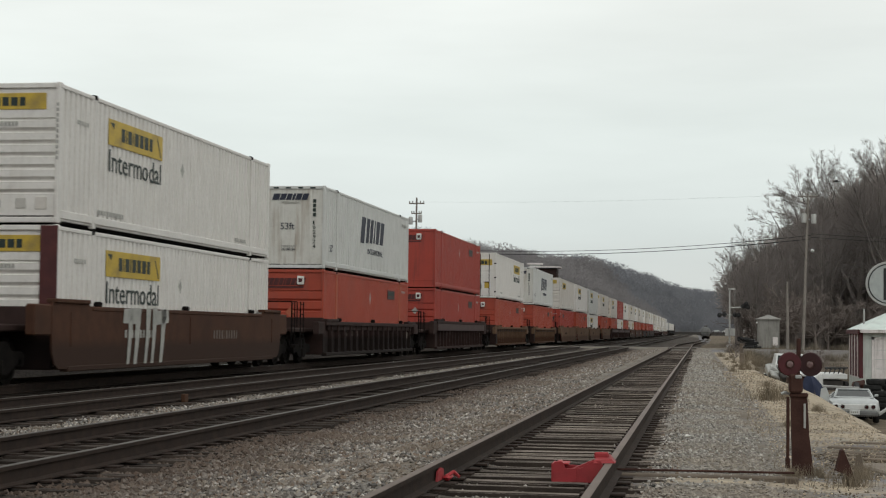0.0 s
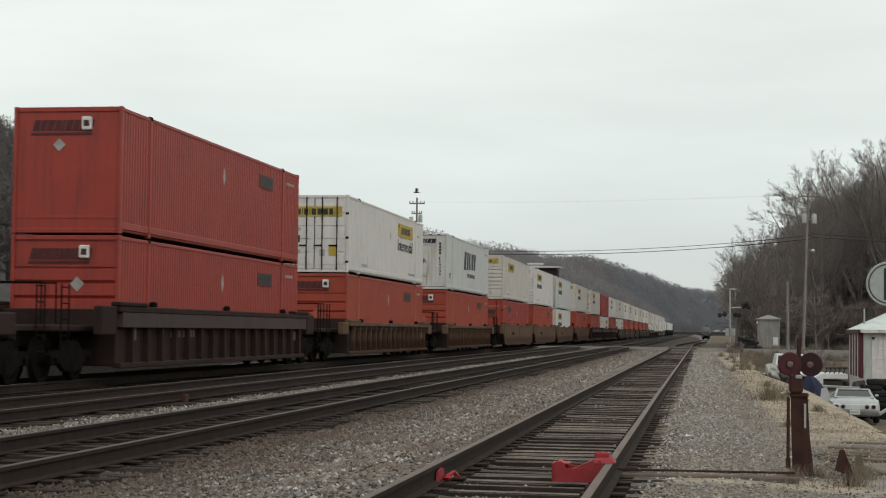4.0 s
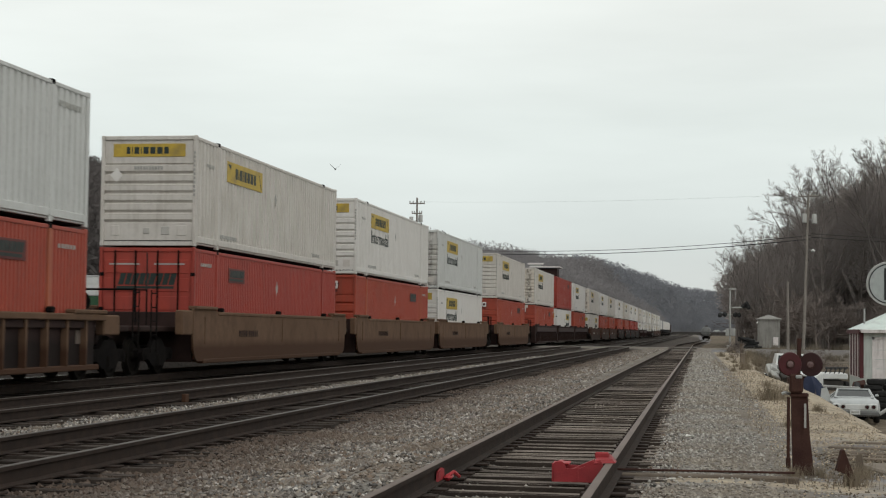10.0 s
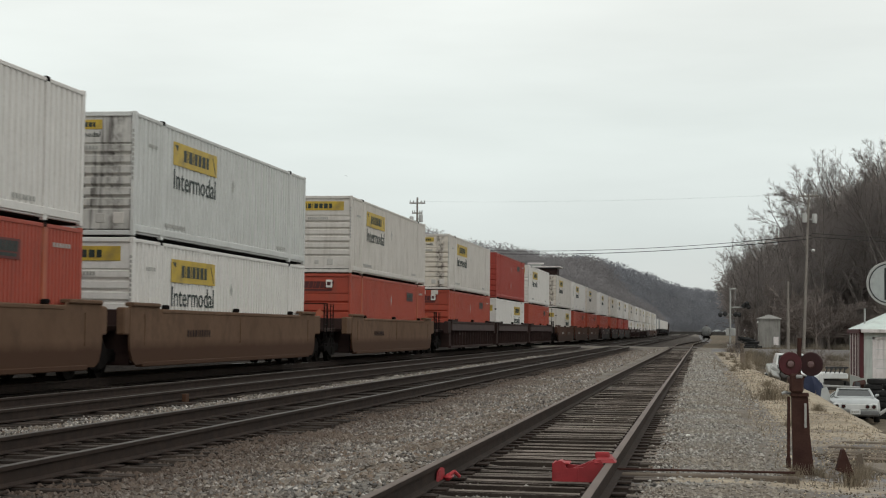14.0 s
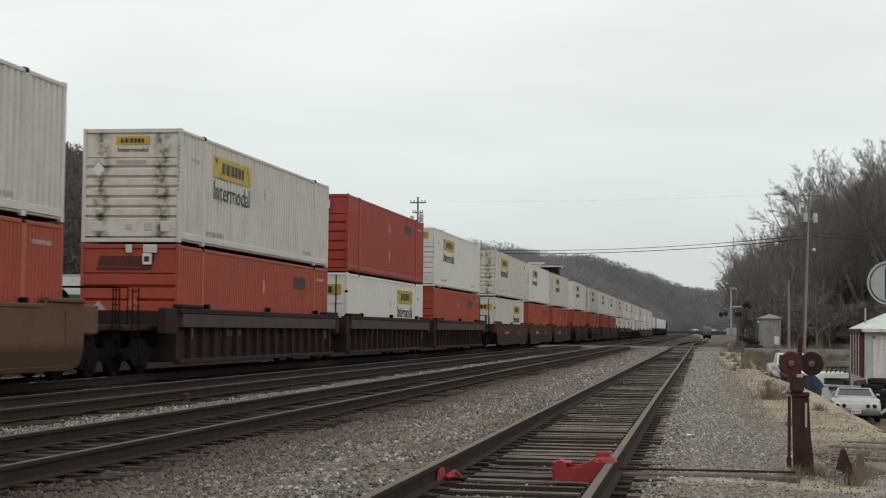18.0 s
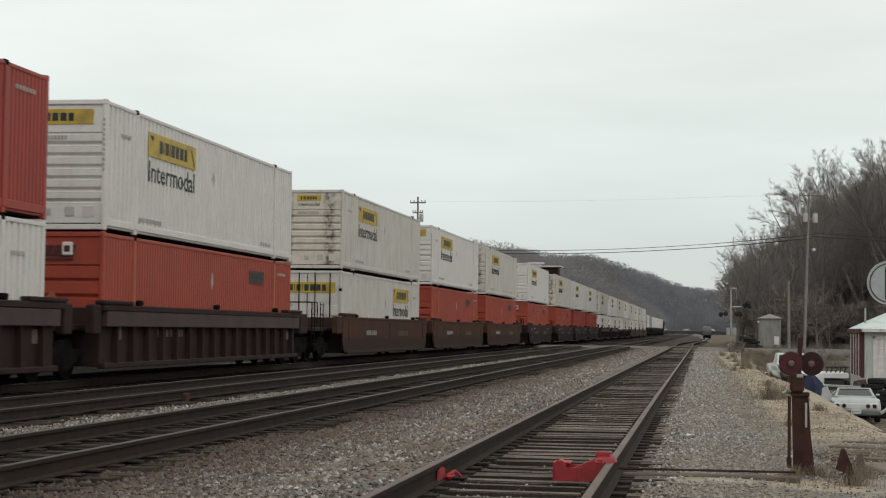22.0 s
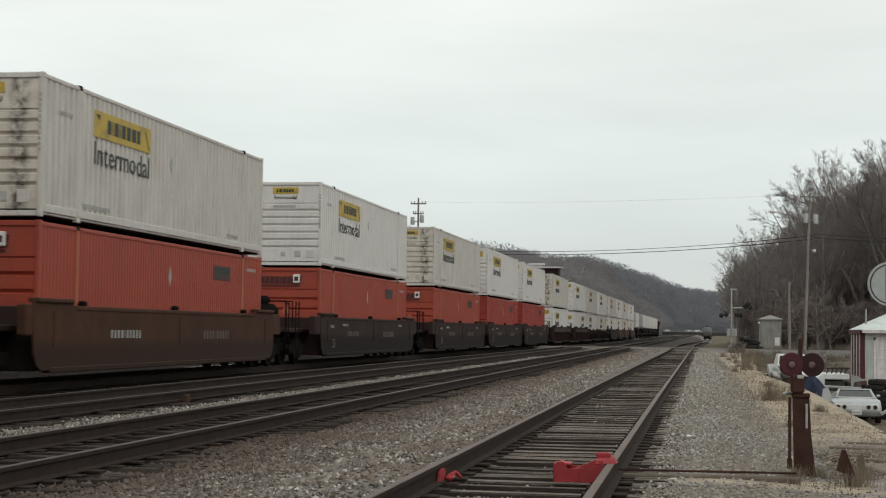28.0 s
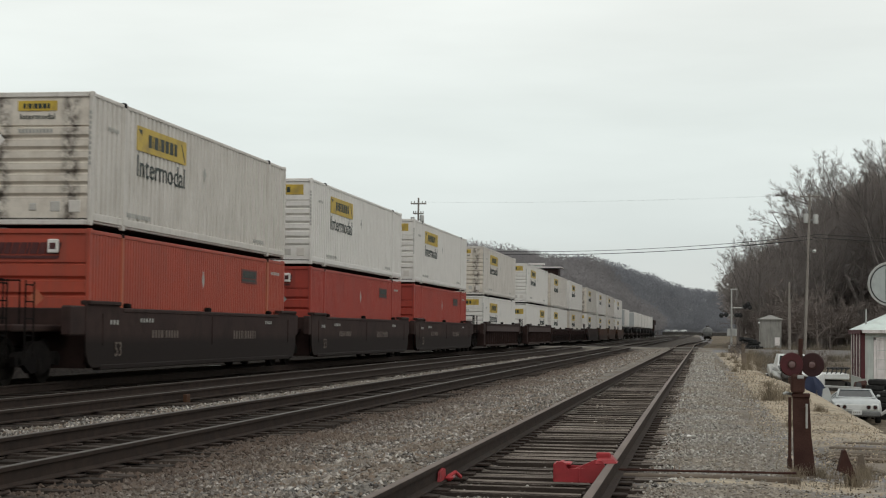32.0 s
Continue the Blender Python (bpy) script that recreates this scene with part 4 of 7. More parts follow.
orange = red_box(ORANGE, ORANGE_POST, "faded orange-red ribbed container with dark emblem", (0.10, 1.40, 0.18))
red = red_box(RED, None, "dark red ribbed container with dark emblem", (0.30, 1.78, 0.17))
red_plain = red_box(RED, None, "dark red ribbed container with a plain flat nose", (-0.20, 2.02, 0.15), True)


def make_truck(parent, y, name="truck"):
    """A two-axle truck: side frames, bolster, springs, and wheels with bright treads."""
    t = part(name, Form().box((-0.85, -0.22, 0.42), (0.85, 0.22, 0.72), 0.04), CAST, parent, "grimy cast steel two-axle truck", at=pose(0, y, 0))
    for sx in (-1, 1):
        x = sx * 0.99
        out = [(-1.12, 0.56), (-0.98, 0.66), (-0.55, 0.66), (-0.30, 0.86), (0.30, 0.86), (0.55, 0.66), (0.98, 0.66), (1.12, 0.56), (1.06, 0.36), (0.70, 0.40), (0.36, 0.22), (-0.36, 0.22), (-0.70, 0.40), (-1.06, 0.36)]
        part("side_frame", Form().slab(out, 0.12, pose(x + 0.06, 0, 0, 0, 0, 90)), CAST, t)
        part("spring", Form().rod((x, 0, 0.26), (x, 0, 0.50), 0.11, sides=10), WHEEL, t, smooth=True)
    for dy in (-0.89, 0.89):
        part("axle", Form().rod((-1.05, dy, 0.46), (1.05, dy, 0.46), 0.075, sides=12), WHEEL, t, smooth=True)
        for sx in (-1, 1):
            m = pose(sx * 0.70, dy, 0.46, 0, 90 * sx, 0)
            part("wheel", Form().lathe([(0.12, 0.075), (0.14, 0.02), (0.36, 0.0), (0.38, 0.05), (0.445, 0.06), (0.457, 0.062), (0.465, -0.04), (0.495, -0.05), (0.495, -0.075), (0.38, -0.075), (0.36, -0.02), (0.14, -0.03), (0.12, -0.06)], None, 28), WHEEL, t, smooth=True, at=m)
    return t


def make_well_car(ribbed, paint, front_coupled, rear_coupled, label, graffiti=False):
    """One platform of a well car: y = 0 is the front of its container; the deep well hangs between the trucks."""
    c = thing("well_car", pose(0, 0, 0), label, "railway car", "cars of the stack train")
    W0, W1 = 1.34, 1.52
    up = 0.20 if paint is CAR_DARK else 0.0
    # darker end paint stands in for the shade between cars
    darkened = CAR_DARK if paint is not CAR_BROWN else CAR_GREY
    a, b = -0.25, LONG + 0.25
    for sx in (-1, 1):
        def bx(x0, x1, y0, y1, z0, z1, ch=0.012):
            lo, hi = sorted((sx * x0, sx * x1))
            return Form().box((lo, y0, z0), (hi, y1, z1), ch)
        if ribbed:
            # tan cars get a darker sheet that paints in the shade between ribs
            part("side_sheet", bx(W0, W0 + 0.03, a - 0.06, b + 0.06, 0.34, 1.30 + up), CAR_DARK if paint is CAR_DARK else CAR_GREY, c, "dark side sheet between the ribs")
            part("top_chord", bx(W0 - 0.02, W1 + 0.03, a - 0.3, b + 0.3, 1.29 + up, 1.43 + up, 0.02), paint, c)
            if up:
                part("chord_band", bx(W0 + 0.031, W1 + 0.018, a - 0.04, b + 0.04, 1.15, 1.288 + up, 0.012), CHORD, c, "rubbed maroon band under the top chord")
            else:
                # dark strip that paints in the shade under the chord
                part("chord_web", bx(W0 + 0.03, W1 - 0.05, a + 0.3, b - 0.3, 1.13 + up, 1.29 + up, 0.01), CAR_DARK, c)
            part("bottom_chord", bx(W0 - 0.03, W1 - 0.02, a - 0.06, b + 0.06, 0.24, 0.36, 0.02), paint, c)
            n = 16
            for i in range(n):
                y = a + 0.7 + i * (b - a - 1.4) / (n - 1)
                xo = sorted((sx * (W0 + 0.028), sx * (W1 - 0.01)))
                part("rib", Form().slab([(y - 0.035, 0.35), (y + 0.035, 0.35), (y + 0.05, 1.29 + up), (y - 0.05, 1.29 + up)], xo[1] - xo[0], pose(xo[1], 0, 0, 0, 0, 90)), paint, c)
        else:
            out = [(a - 0.42, 1.66), (a - 0.42, 0.95), (a - 0.38, 0.62), (a - 0.24, 0.40), (a - 0.04, 0.30), (b + 0.04, 0.30), (b + 0.24, 0.40), (b + 0.38, 0.62), (b + 0.42, 0.95), (b + 0.42, 1.66), (b - 1.5, 1.66), (b - 1.6, 1.58), (a + 1.6, 1.58), (a + 1.5, 1.66)]
            part("side_sheet", Form().slab(out, 0.05, pose(sx * (W1 - 0.03) + (0.025), 0, 0, 0, 0, 90)), paint, c)
            part("top_chord", bx(W0, W1 + 0.012, a + 1.7, b - 1.7, 1.49, 1.59, 0.02), paint, c)
            part("bottom_chord", bx(W0, W1 + 0.010, a + 0.4, b - 0.4, 0.24, 0.36, 0.02), paint, c)
            for y in (a + 0.55, LONG / 2, b - 0.55):
                part("weld_band", bx(W1 - 0.01, W1 + 0.012, y - 0.03, y + 0.03, 0.75, 1.45, 0.004), paint, c)
        for y0, y1 in ((a - 0.32, a + 1.5), (b - 1.5, b + 0.32)):
            part("end_gusset", bx(W0, W1 + 0.05, y0, y1, 1.43 + up if ribbed else 1.63, 1.52 + up if ribbed else 1.72, 0.02), paint, c)
        for y in (2.1, LONG / 2, LONG - 2.1):
            part("guide_block", bx(W0 - 0.03, W1 - 0.06, y - 0.10, y + 0.10, 1.43 + up if ribbed else 1.58, 1.56 + up if ribbed else 1.70, 0.03), CAST, c)
    if ribbed:
        for y, z, w, h in ((0.62, 0.86, 0.34, 0.30), (0.55, 0.46, 0.16, 0.34), (LONG - 0.75, 0.80, 0.30, 0.28)):
            part("route_placard", Form().box((W0 + 0.028, y, z), (W0 + 0.05, y + w, z + h), 0.006), CAR_MARK, c, "dusty pale placard")
    part("well_floor", Form().box((-W0, a + 0.6, 0.27), (W0, b - 0.6, 0.34), 0.01), paint, c)
    for y in (a, b):
        part("bulkhead", Form().box((-W0 - 0.02, y - 0.06, 0.28), (W0 + 0.02, y + 0.06, 1.56), 0.02), darkened, c, "dark end bulkhead")
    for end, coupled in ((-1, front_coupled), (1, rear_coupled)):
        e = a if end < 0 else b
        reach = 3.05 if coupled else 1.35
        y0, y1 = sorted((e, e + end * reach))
        part("end_deck", Form().box((-1.05, y0, 1.05), (1.05, y1, 1.20), 0.03), darkened, c)
        part("draft_sill", Form().box((-0.32, y0, 0.74), (0.32, y1, 1.06), 0.03), darkened, c)
        for sx in (-1, 1):
            lo, hi = sorted((sx * 1.30, sx * (W1 - 0.02)))
            ya, yb = sorted((e + end * 0.30, e + end * (1.25 if coupled else 0.75)))
            part("end_arm", Form().box((lo, ya, 0.98), (hi, yb, 1.42 + up if ribbed else 1.60), 0.03), paint, c)
        if coupled:
            part("coupler", Form().box((-0.14, min(e + end * reach, e + end * (reach + 0.56)), 0.76), (0.14, max(e + end * reach, e + end * (reach + 0.56)), 1.0), 0.04), CAST, c)
            for sx in (-1, 1):
                lad = Form()
                yy = e + end * (reach - 0.25)
                for dy in (-0.2, 0.2):
                    lad.rod((sx * 1.3, yy + dy, 0.55), (sx * 1.3, yy + dy, 2.05), 0.018, sides=6)
                for k in range(5):
                    lad.rod((sx * 1.3, yy - 0.2, 0.65 + 0.33 * k), (sx * 1.3, yy + 0.2, 0.65 + 0.33 * k), 0.015, sides=6)
                part("ladder", lad, CAST, c)
            part("handrail", Form().bars([(-1.2, e + end * reach, 1.2), (-1.2, e + end * reach, 2.05), (1.2, e + end * reach, 2.05), (1.2, e + end * reach, 1.2)], 0.018), CAST, c)
            if end > 0 and paint is CAR_BROWN and not graffiti:
                part("brake_stand", Form().box((0.30, e + reach - 1.05, 1.2), (1.12, e + reach - 0.45, 1.95), 0.16).box((0.45, e + reach - 0.9, 1.9), (0.85, e + reach - 0.55, 2.2), 0.10), CAST, c, "grimy dark brake stand")
            part("brake_wheel", Form().lathe([(0.26, -0.02), (0.28, 0), (0.26, 0.02), (0.2, 0.0)], pose(-0.5, e + end * (reach - 0.05), 1.75, 90), 16), CAST, c)
            make_truck(c, e + end * 1.75)
    if not rear_coupled:
        make_truck(c, LONG + 1.6, "shared_truck")
    wx = W0 + 0.034 if ribbed else W1 + 0.004
    part("car_writing", bars_of_writing((0.11, 0.10, 0.11, 0.13, 0.02, 0.10, 0.09, 0.11, 0.10, 0.10), 0.18, 0.10), FADED if paint is CAR_BROWN and not ribbed else CAR_DARK if paint is CAR_TAN else CAR_MARK, c, at=pose(wx, 3.4, 0.92, 0, 0, 90))
    if not ribbed and paint is not CAR_TAN:
        part("car_writing", bars_of_writing((0.11, 0.12, 0.10, 0.13, 0.02, 0.11, 0.10, 0.12, 0.10, 0.08), 0.22, 0.13), CAR_MARK, c, at=pose(wx, 10.0, 0.88, 0, 0, 90))
    if not ribbed and paint is CAR_GREY:
        part("length_mark", words("53", 0.40, 0.32, CAR_MARK), None, c, at=pose(W1 + 0.006, 1.0, 0.52, 0, 0, 90))
        for y, z, n, h in ((0.7, 1.22, 3, 0.10), (2.6, 1.28, 5, 0.09), (13.2, 1.30, 4, 0.09)):
            part("car_writing", bars_of_writing((0.10,) * n, h, 0.09), FADED, c, at=pose(W1 + 0.004, y, z, 0, 0, 90))
    if graffiti:
        g = Form()
        rnd = random.Random(5)
        for k, (x, w) in enumerate(((0.1, 0.30), (0.55, 0.34), (1.25, 0.30), (1.7, 0.3), (2.3, 0.34))):
            top = 1.25 + rnd.uniform(-0.08, 0.05)
            g.slab([(x, 0.0), (x + w * 0.55, 0.0), (x + w, 0.55), (x + w + 0.12, top), (x + 0.1, top), (x + 0.1, 0.6)], 0.004)
        g.slab([(-0.15, 0.92), (0.75, 0.9), (0.72, 1.27), (-0.1, 1.24)], 0.003).slab([(2.0, 0.88), (2.95, 0.95), (2.9, 1.27), (2.05, 1.22)], 0.003)
        part("graffiti", g, FADED, c, "pale grey graffiti letters", at=pose(W1 + 0.018, 3.4, 0.33, 0, 0, 90))
    return c


PAINTS = {"brown": (CAR_BROWN, "brown"), "tan": (CAR_TAN, "dusty tan"), "dark": (CAR_DARK, "dark maroon"), "grey": (CAR_GREY, "grey-brown")}
cars = {}
boxes = {"p": jb_plain, "n": jb_new, "w": jb_bright, "o": jb_old, "d": jb_dusty, "k": jb_black, "s": swift, "r": red, "f": red_plain, "a": orange}
used = set()


FAR_OFF = {"rail_slot", "serial_writing", "written_digit", "placard_outline", "door_marking", "small_writing", "end_writing", "hinge", "lock_rod", "rod_handle", "vent_plate", "end_plate", "end_placard", "diamond", "placard_holder", "lifting_fitting", "end_rail", "floor_pan", "spring", "guide_block", "weld_band", "brake_wheel", "car_writing", "route_placard"}


def place(model, s, x, z, turn):
    ob = model if model not in used else copy_thing(model, on_line(x, s, z, turn))
    used.add(model)
    if s > 480 and ob is not model:
        for o in list(ob.children_recursive):
            if o.name.split(".")[0] in FAR_OFF:
                bpy.data.objects.remove(o)
    return rides(ob, s, x, z, turn)


# each platform: its place along the line at the start, upper and lower box (capital: doors lead), ribbed or smooth, paint, front and rear coupling
STACK = (
    (7.6, "n", "a", "smooth", "brown", 1, 1), (31.0, "n", "n", "smooth", "brown", 1, 1), (54.4, "s", "a", "ribbed", "grey", 1, 1), (77.9, "f", "r", "ribbed", "dark", 1, 1),
    (101.5, "N", "a", "ribbed", "tan", 1, 1), (124.9, "s", "a", "ribbed", "tan", 1, 1),
    (148.4, "p", "R", "smooth", "tan", 1, 0), (168.0, "n", "a", "smooth", "tan", 0, 0), (187.2, "k", "n", "smooth", "tan", 0, 1),
    (210.45, "d", "a", "smooth", "tan", 1, 1), (233.95, "o", "a", "ribbed", "dark", 1, 0), (253.3, "r", "N", "ribbed", "dark", 0, 0), (272.6, "n", "a", "ribbed", "dark", 0, 1),
    (296.1, "o", "O", "smooth", "brown", 1, 0), (315.7, "n", "a", "smooth", "brown", 0, 0), (335.25, "o", "a", "smooth", "brown", 0, 1),
    (358.8, "w", "a", "smooth", "grey", 1, 1), (382.3, "o", "a", "smooth", "grey", 1, 0), (401.9, "n", "r", "smooth", "grey", 0, 0), (421.3, "n", "r", "smooth", "grey", 0, 1),
    (444.7, "o", "n", "ribbed", "dark", 1, 1), (468.2, "n", "N", "ribbed", "dark", 1, 0), (487.6, "o", "n", "ribbed", "grey", 0, 0), (507.0, "n", "o", "ribbed", "grey", 0, 1),
    (530.4, "o", "n", "smooth", "grey", 1, 0), (549.8, "n", "n", "smooth", "brown", 0, 0), (569.2, "o", "o", "smooth", "brown", 0, 1), (592.6, "n", "n", "smooth", "brown", 1, 1))
for s, up, low, style, shade, fc, rc in STACK:
    key = (style, shade, fc, rc, s == 31.0)
    if key not in cars:
        cars[key] = make_well_car(style == "ribbed", PAINTS[shade][0], fc, rc, f"{PAINTS[shade][1]} {style}-sided well car carrying stacked containers", s == 31.0)
    place(cars[key], s, TRAIN_X, 0.0, 0)
    rise = 0.035 if s > 290 else 0.0
    for letter, z in ((low, 0.345 + rise), (up, 0.375 + HIGH + 2 * rise)):
        model = boxes[letter.lower()]
        if letter.isupper():
            place(model, s + LONG, TRAIN_X, z, 180)
        else:
            box = place(model, s, TRAIN_X, z, 0)
            if s == 124.9 and z > 1:
                digits = sorted((o for o in box.children if o.name.startswith("written_digit")), key=lambda o: -o.location.z)
                for o, digit in zip(digits, "100439"):
                    o.data = words(digit, 0.10 if digit != "1" else 0.05, 0.125, SIGN_DARK)
            if s == 233.95 and z < 1:
                part("placard_holder", Form().slab([(-0.21, 0), (0, 0.23), (0.21, 0), (0, -0.23)], 0.010, pose(-0.80, 0.010, 1.22)), STEEL, box, "large pale diamond placard")
                for x, w in ((-0.10, 0.16), (0.36, 0.36)):
                    part("meter_box", Form().box((x, -0.04, 2.66), (x + w, 0.03, 2.88), 0.015), WHITE_OLD, box, "white meter box")
            if s == 31.0 and z < 1:
                part("patched_post", Form().box((HALF - 0.36, -0.012, 0.12), (HALF + 0.012, 0.02, HIGH - 0.02), 0.006), PANEL_DARK, box, "maroon repaired corner post")


# ---------------------------------------------------------------- the tail of the train: trailers on spine cars, and an engine
def make_trailer(paint):
    t = thing("highway_trailer", pose(0, 0, 0), "white highway trailer riding on a spine car", "trailer", "trailers on the train")
    part("body", Form().box((-1.29, 0, 1.25), (1.29, LONG, 4.05), 0.04), paint, t)
    part("nose_frame", Form().box((-1.22, -0.05, 1.35), (1.22, 0.0, 3.95), 0.02), STEEL, t)
    for sx in (-1, 1):
        for k in range(12):
            y = 0.7 + k * 1.32
            part("side_post", Form().box((sx * 1.29 - 0.02, y - 0.04, 1.3), (sx * 1.29 + 0.02, y + 0.04, 4.0), 0.005), paint, t)
        part("landing_leg", Form().rod((sx * 0.8, 2.8, 0.1), (sx * 0.8, 2.8, 1.25), 0.07, sides=8), CAST, t)
        for y in (13.2, 14.5):
            part("tyre", Form().lathe([(0.2, -0.3), (0.48, -0.28), (0.52, -0.2), (0.52, 0.2), (0.48, 0.28), (0.2, 0.3)], pose(sx * 0.92, y, 0.52, 0, 90), 18), BLACK, t, smooth=True)
    return t


def make_spine_car():
    c = thing("spine_car", pose(0, 0, 0), "dark steel spine car under a trailer", "railway car", "cars of the stack train")
    part("spine", Form().box((-0.35, -1.2, 0.62), (0.35, LONG + 1.2, 1.02), 0.03), CAR_DARK, c)
    for y in (2.8, 13.2, 14.5):
        part("platform", Form().box((-1.3, y - 0.7, 0.92), (1.3, y + 0.7, 1.02), 0.02), CAR_DARK, c)
    make_truck(c, -0.6)
    make_truck(c, LONG + 0.6)
    return c


def make_engine():
    """A six-axle road engine, seen only from afar: frame, long hood, cab, stacks, fuel tank, trucks, lamps."""
    e = thing("locomotive", pose(0, 0, 0), "dark diesel locomotive pushing at the tail", "locomotive")
    part("frame", Form().box((-1.5, 0, 1.15), (1.5, 22.0, 1.55), 0.04), BLACK, e)
    part("long_hood", Form().box((-0.95, 5.2, 1.55), (0.95, 21.0, 4.35), 0.12), CAR_DARK, e)
    part("radiator", Form().box((-1.35, 16.5, 3.3), (1.35, 21.2, 4.55), 0.08), CAR_DARK, e)
    cab = part("cab", Form().box((-1.5, 2.6, 1.55), (1.5, 5.2, 4.55), 0.12), CAR_DARK, e)
    part("nose", Form().box((-0.9, 0.6, 1.55), (0.9, 2.6, 3.2), 0.15), CAR_DARK, e)
    for x in (-0.95, 0.95):
        part("windscreen", Form().box((x - 0.4, 2.56, 3.35), (x + 0.4, 2.6, 4.05), 0.01), BLACK, cab)
    part("fuel_tank", Form().box((-1.35, 8.2, 0.35), (1.35, 13.4, 1.15), 0.15), BLACK, e)
    part("exhaust_stack", Form().rod((0, 12, 4.3), (0, 12, 4.7), 0.3, sides=12), BLACK, e)
    for y in (3.6, 18.4):
        for dy in (-1.0, 1.0):
            make_truck(e, y + dy)
    for x in (-0.25, 0.25):
        part("headlight", Form().rod((x, 0.52, 2.85), (x, 0.6, 2.85), 0.1, sides=12), STEEL, e)
    return e


trailer, spine = make_trailer(WHITE_NEW), make_spine_car()
s = 618.5
for k in range(8):
    place(spine, s, TRAIN_X, 0.0, 0)
    if k != 1:
        place(trailer, s, TRAIN_X, 1.02, 0)
    s += 18.7
rides(make_engine(), s + 3.0, TRAIN_X, 0.0, 0)

# ---------------------------------------------------------------- beside the siding
RUST = surf("rusty_brown_steel", (0.045, 0.022, 0.019), (0.070, 0.036, 0.028), 6.0, 0.85, bump=0.25, rust=(0.050, 0.026, 0.021))
SIGNAL_RED = surf("faded_red_target_paint", (0.075, 0.012, 0.016), (0.055, 0.011, 0.013), 8.0, 0.55, bump=0.1)
SIGNAL_DARK = surf("dull_maroon_target_paint", (0.038, 0.012, 0.013), (0.030, 0.011, 0.011), 8.0, 0.6)
DERAIL_RED = surf("red_safety_paint", (0.40, 0.035, 0.042), (0.30, 0.028, 0.034), 6.0, 0.6, bump=0.15, grime=(0.14, 0.03, 0.03), grime_amount=0.5)
PLANK = surf("grey_weathered_plank", (0.185, 0.150, 0.118), (0.125, 0.100, 0.080), 4.0, 0.9, bump=0.4, bump_scale=30, each=0.2)
SLAB = surf("pale_dusty_concrete", (0.240, 0.205, 0.168), (0.180, 0.152, 0.124), 2.0, 0.9, bump=0.25)
LENS = surf("faded_reflector_lens", (0.20, 0.135, 0.13), (0.11, 0.06, 0.06), 20.0, 0.25)

st = thing("derail_stand", pose(1.0, 16.3, ground_z(1.0, 16.3) - 0.02), "rusty brown switch stand with two red target discs", "switch stand")
part("post", Form().slab([(-0.052, 0.0), (0.036, 0.0), (0.020, 0.80), (-0.068, 0.80)], 0.10, pose(0, -0.05, 0)), RUST, st)
part("post", Form().slab([(0.030, 0.0), (0.160, 0.0), (0.112, 0.42), (0.092, 0.80), (0.014, 0.80)], 0.10, pose(0, -0.04, 0)), RUST, st)
part("pale_strip", Form().box((0.052, -0.098, 0.50), (0.074, -0.088, 0.74), 0.002), FADED, st, "narrow faded pale strip")
part("cap_plate", Form().box((-0.078, -0.07, 0.80), (0.10, 0.07, 0.84), 0.008), RUST, st)
part("gear_housing", Form().box((-0.085, -0.10, 0.84), (0.045, 0.09, 1.03), 0.02), RUST, st)
part("mast", Form().rod((0.0, 0, 0.94), (0.012, 0, 1.38), 0.022, sides=12), RUST, st, smooth=True)
part("lever", Form().rod((-0.095, -0.03, 0.80), (-0.098, -0.05, 0.16), 0.016, sides=8), RUST, st)
part("lever_grip", Form().rod((-0.098, -0.05, 0.10), (-0.098, -0.05, 0.20), 0.024, sides=8), RUST, st)
part("latch", Form().bars([(-0.08, 0, 0.83), (-0.13, -0.03, 0.845), (-0.16, -0.03, 0.83)], 0.016), STEEL, st, "bright steel latch")
part("base_timber", Form().box((-0.55, -0.12, -0.10), (0.40, 0.14, 0.03), 0.015), TIE, st)
for dx, turn, paint, lens in ((-0.085, 12, SIGNAL_RED, LENS), (0.118, -18, SIGNAL_DARK, LENS)):
    d = part("target_disc", Form().lathe([(0.02, -0.012), (0.112, -0.012), (0.119, 0.0), (0.112, 0.012), (0.02, 0.012)], None, 36), paint, st, smooth=True, at=pose(dx + 0.005, -0.03, 1.125, 90, 0, turn))
    part("lamp_lens", Form().lathe([(0.033, 0.010), (0.031, 0.024), (0.014, 0.030)], None, 20), lens, d, "small glass reflector", smooth=True)
    part("lens_ring", Form().lathe([(0.044, 0.010), (0.044, 0.024), (0.036, 0.024), (0.036, 0.010)], None, 20, False), RUST, d)
part("lamp_block", Form().box((-0.03, -0.115, 0.985), (0.035, -0.06, 1.02), 0.008), STEEL, st, "small bright bolt plate")

# the derail on the siding: a red wedge over the rail with its guide box, and a painted guard at the other rail
dz, dy0 = siding_z(14.5), 14.45
dr = thing("derail", pose(siding_x(dy0), dy0, dz - 0.17), "red painted steel derail clamped on the rail", "derail")
part("guide_box", Form().slab([(0.26, 0.0), (0.69, 0.0), (0.71, 0.14), (0.68, 0.20), (0.60, 0.185), (0.52, 0.128), (0.37, 0.118), (0.36, 0.165), (0.33, 0.182), (0.28, 0.178), (0.262, 0.16)], 0.025, pose(0, -0.10, 0)), DERAIL_RED, dr)
part("guide_box", Form().slab([(0.26, 0.0), (0.66, 0.0), (0.64, 0.12), (0.28, 0.14)], 0.025, pose(0, 0.14, 0)), DERAIL_RED, dr)
part("end_plate", Form().box((0.245, -0.10, 0.0), (0.272, 0.165, 0.165), 0.008), DERAIL_RED, dr)
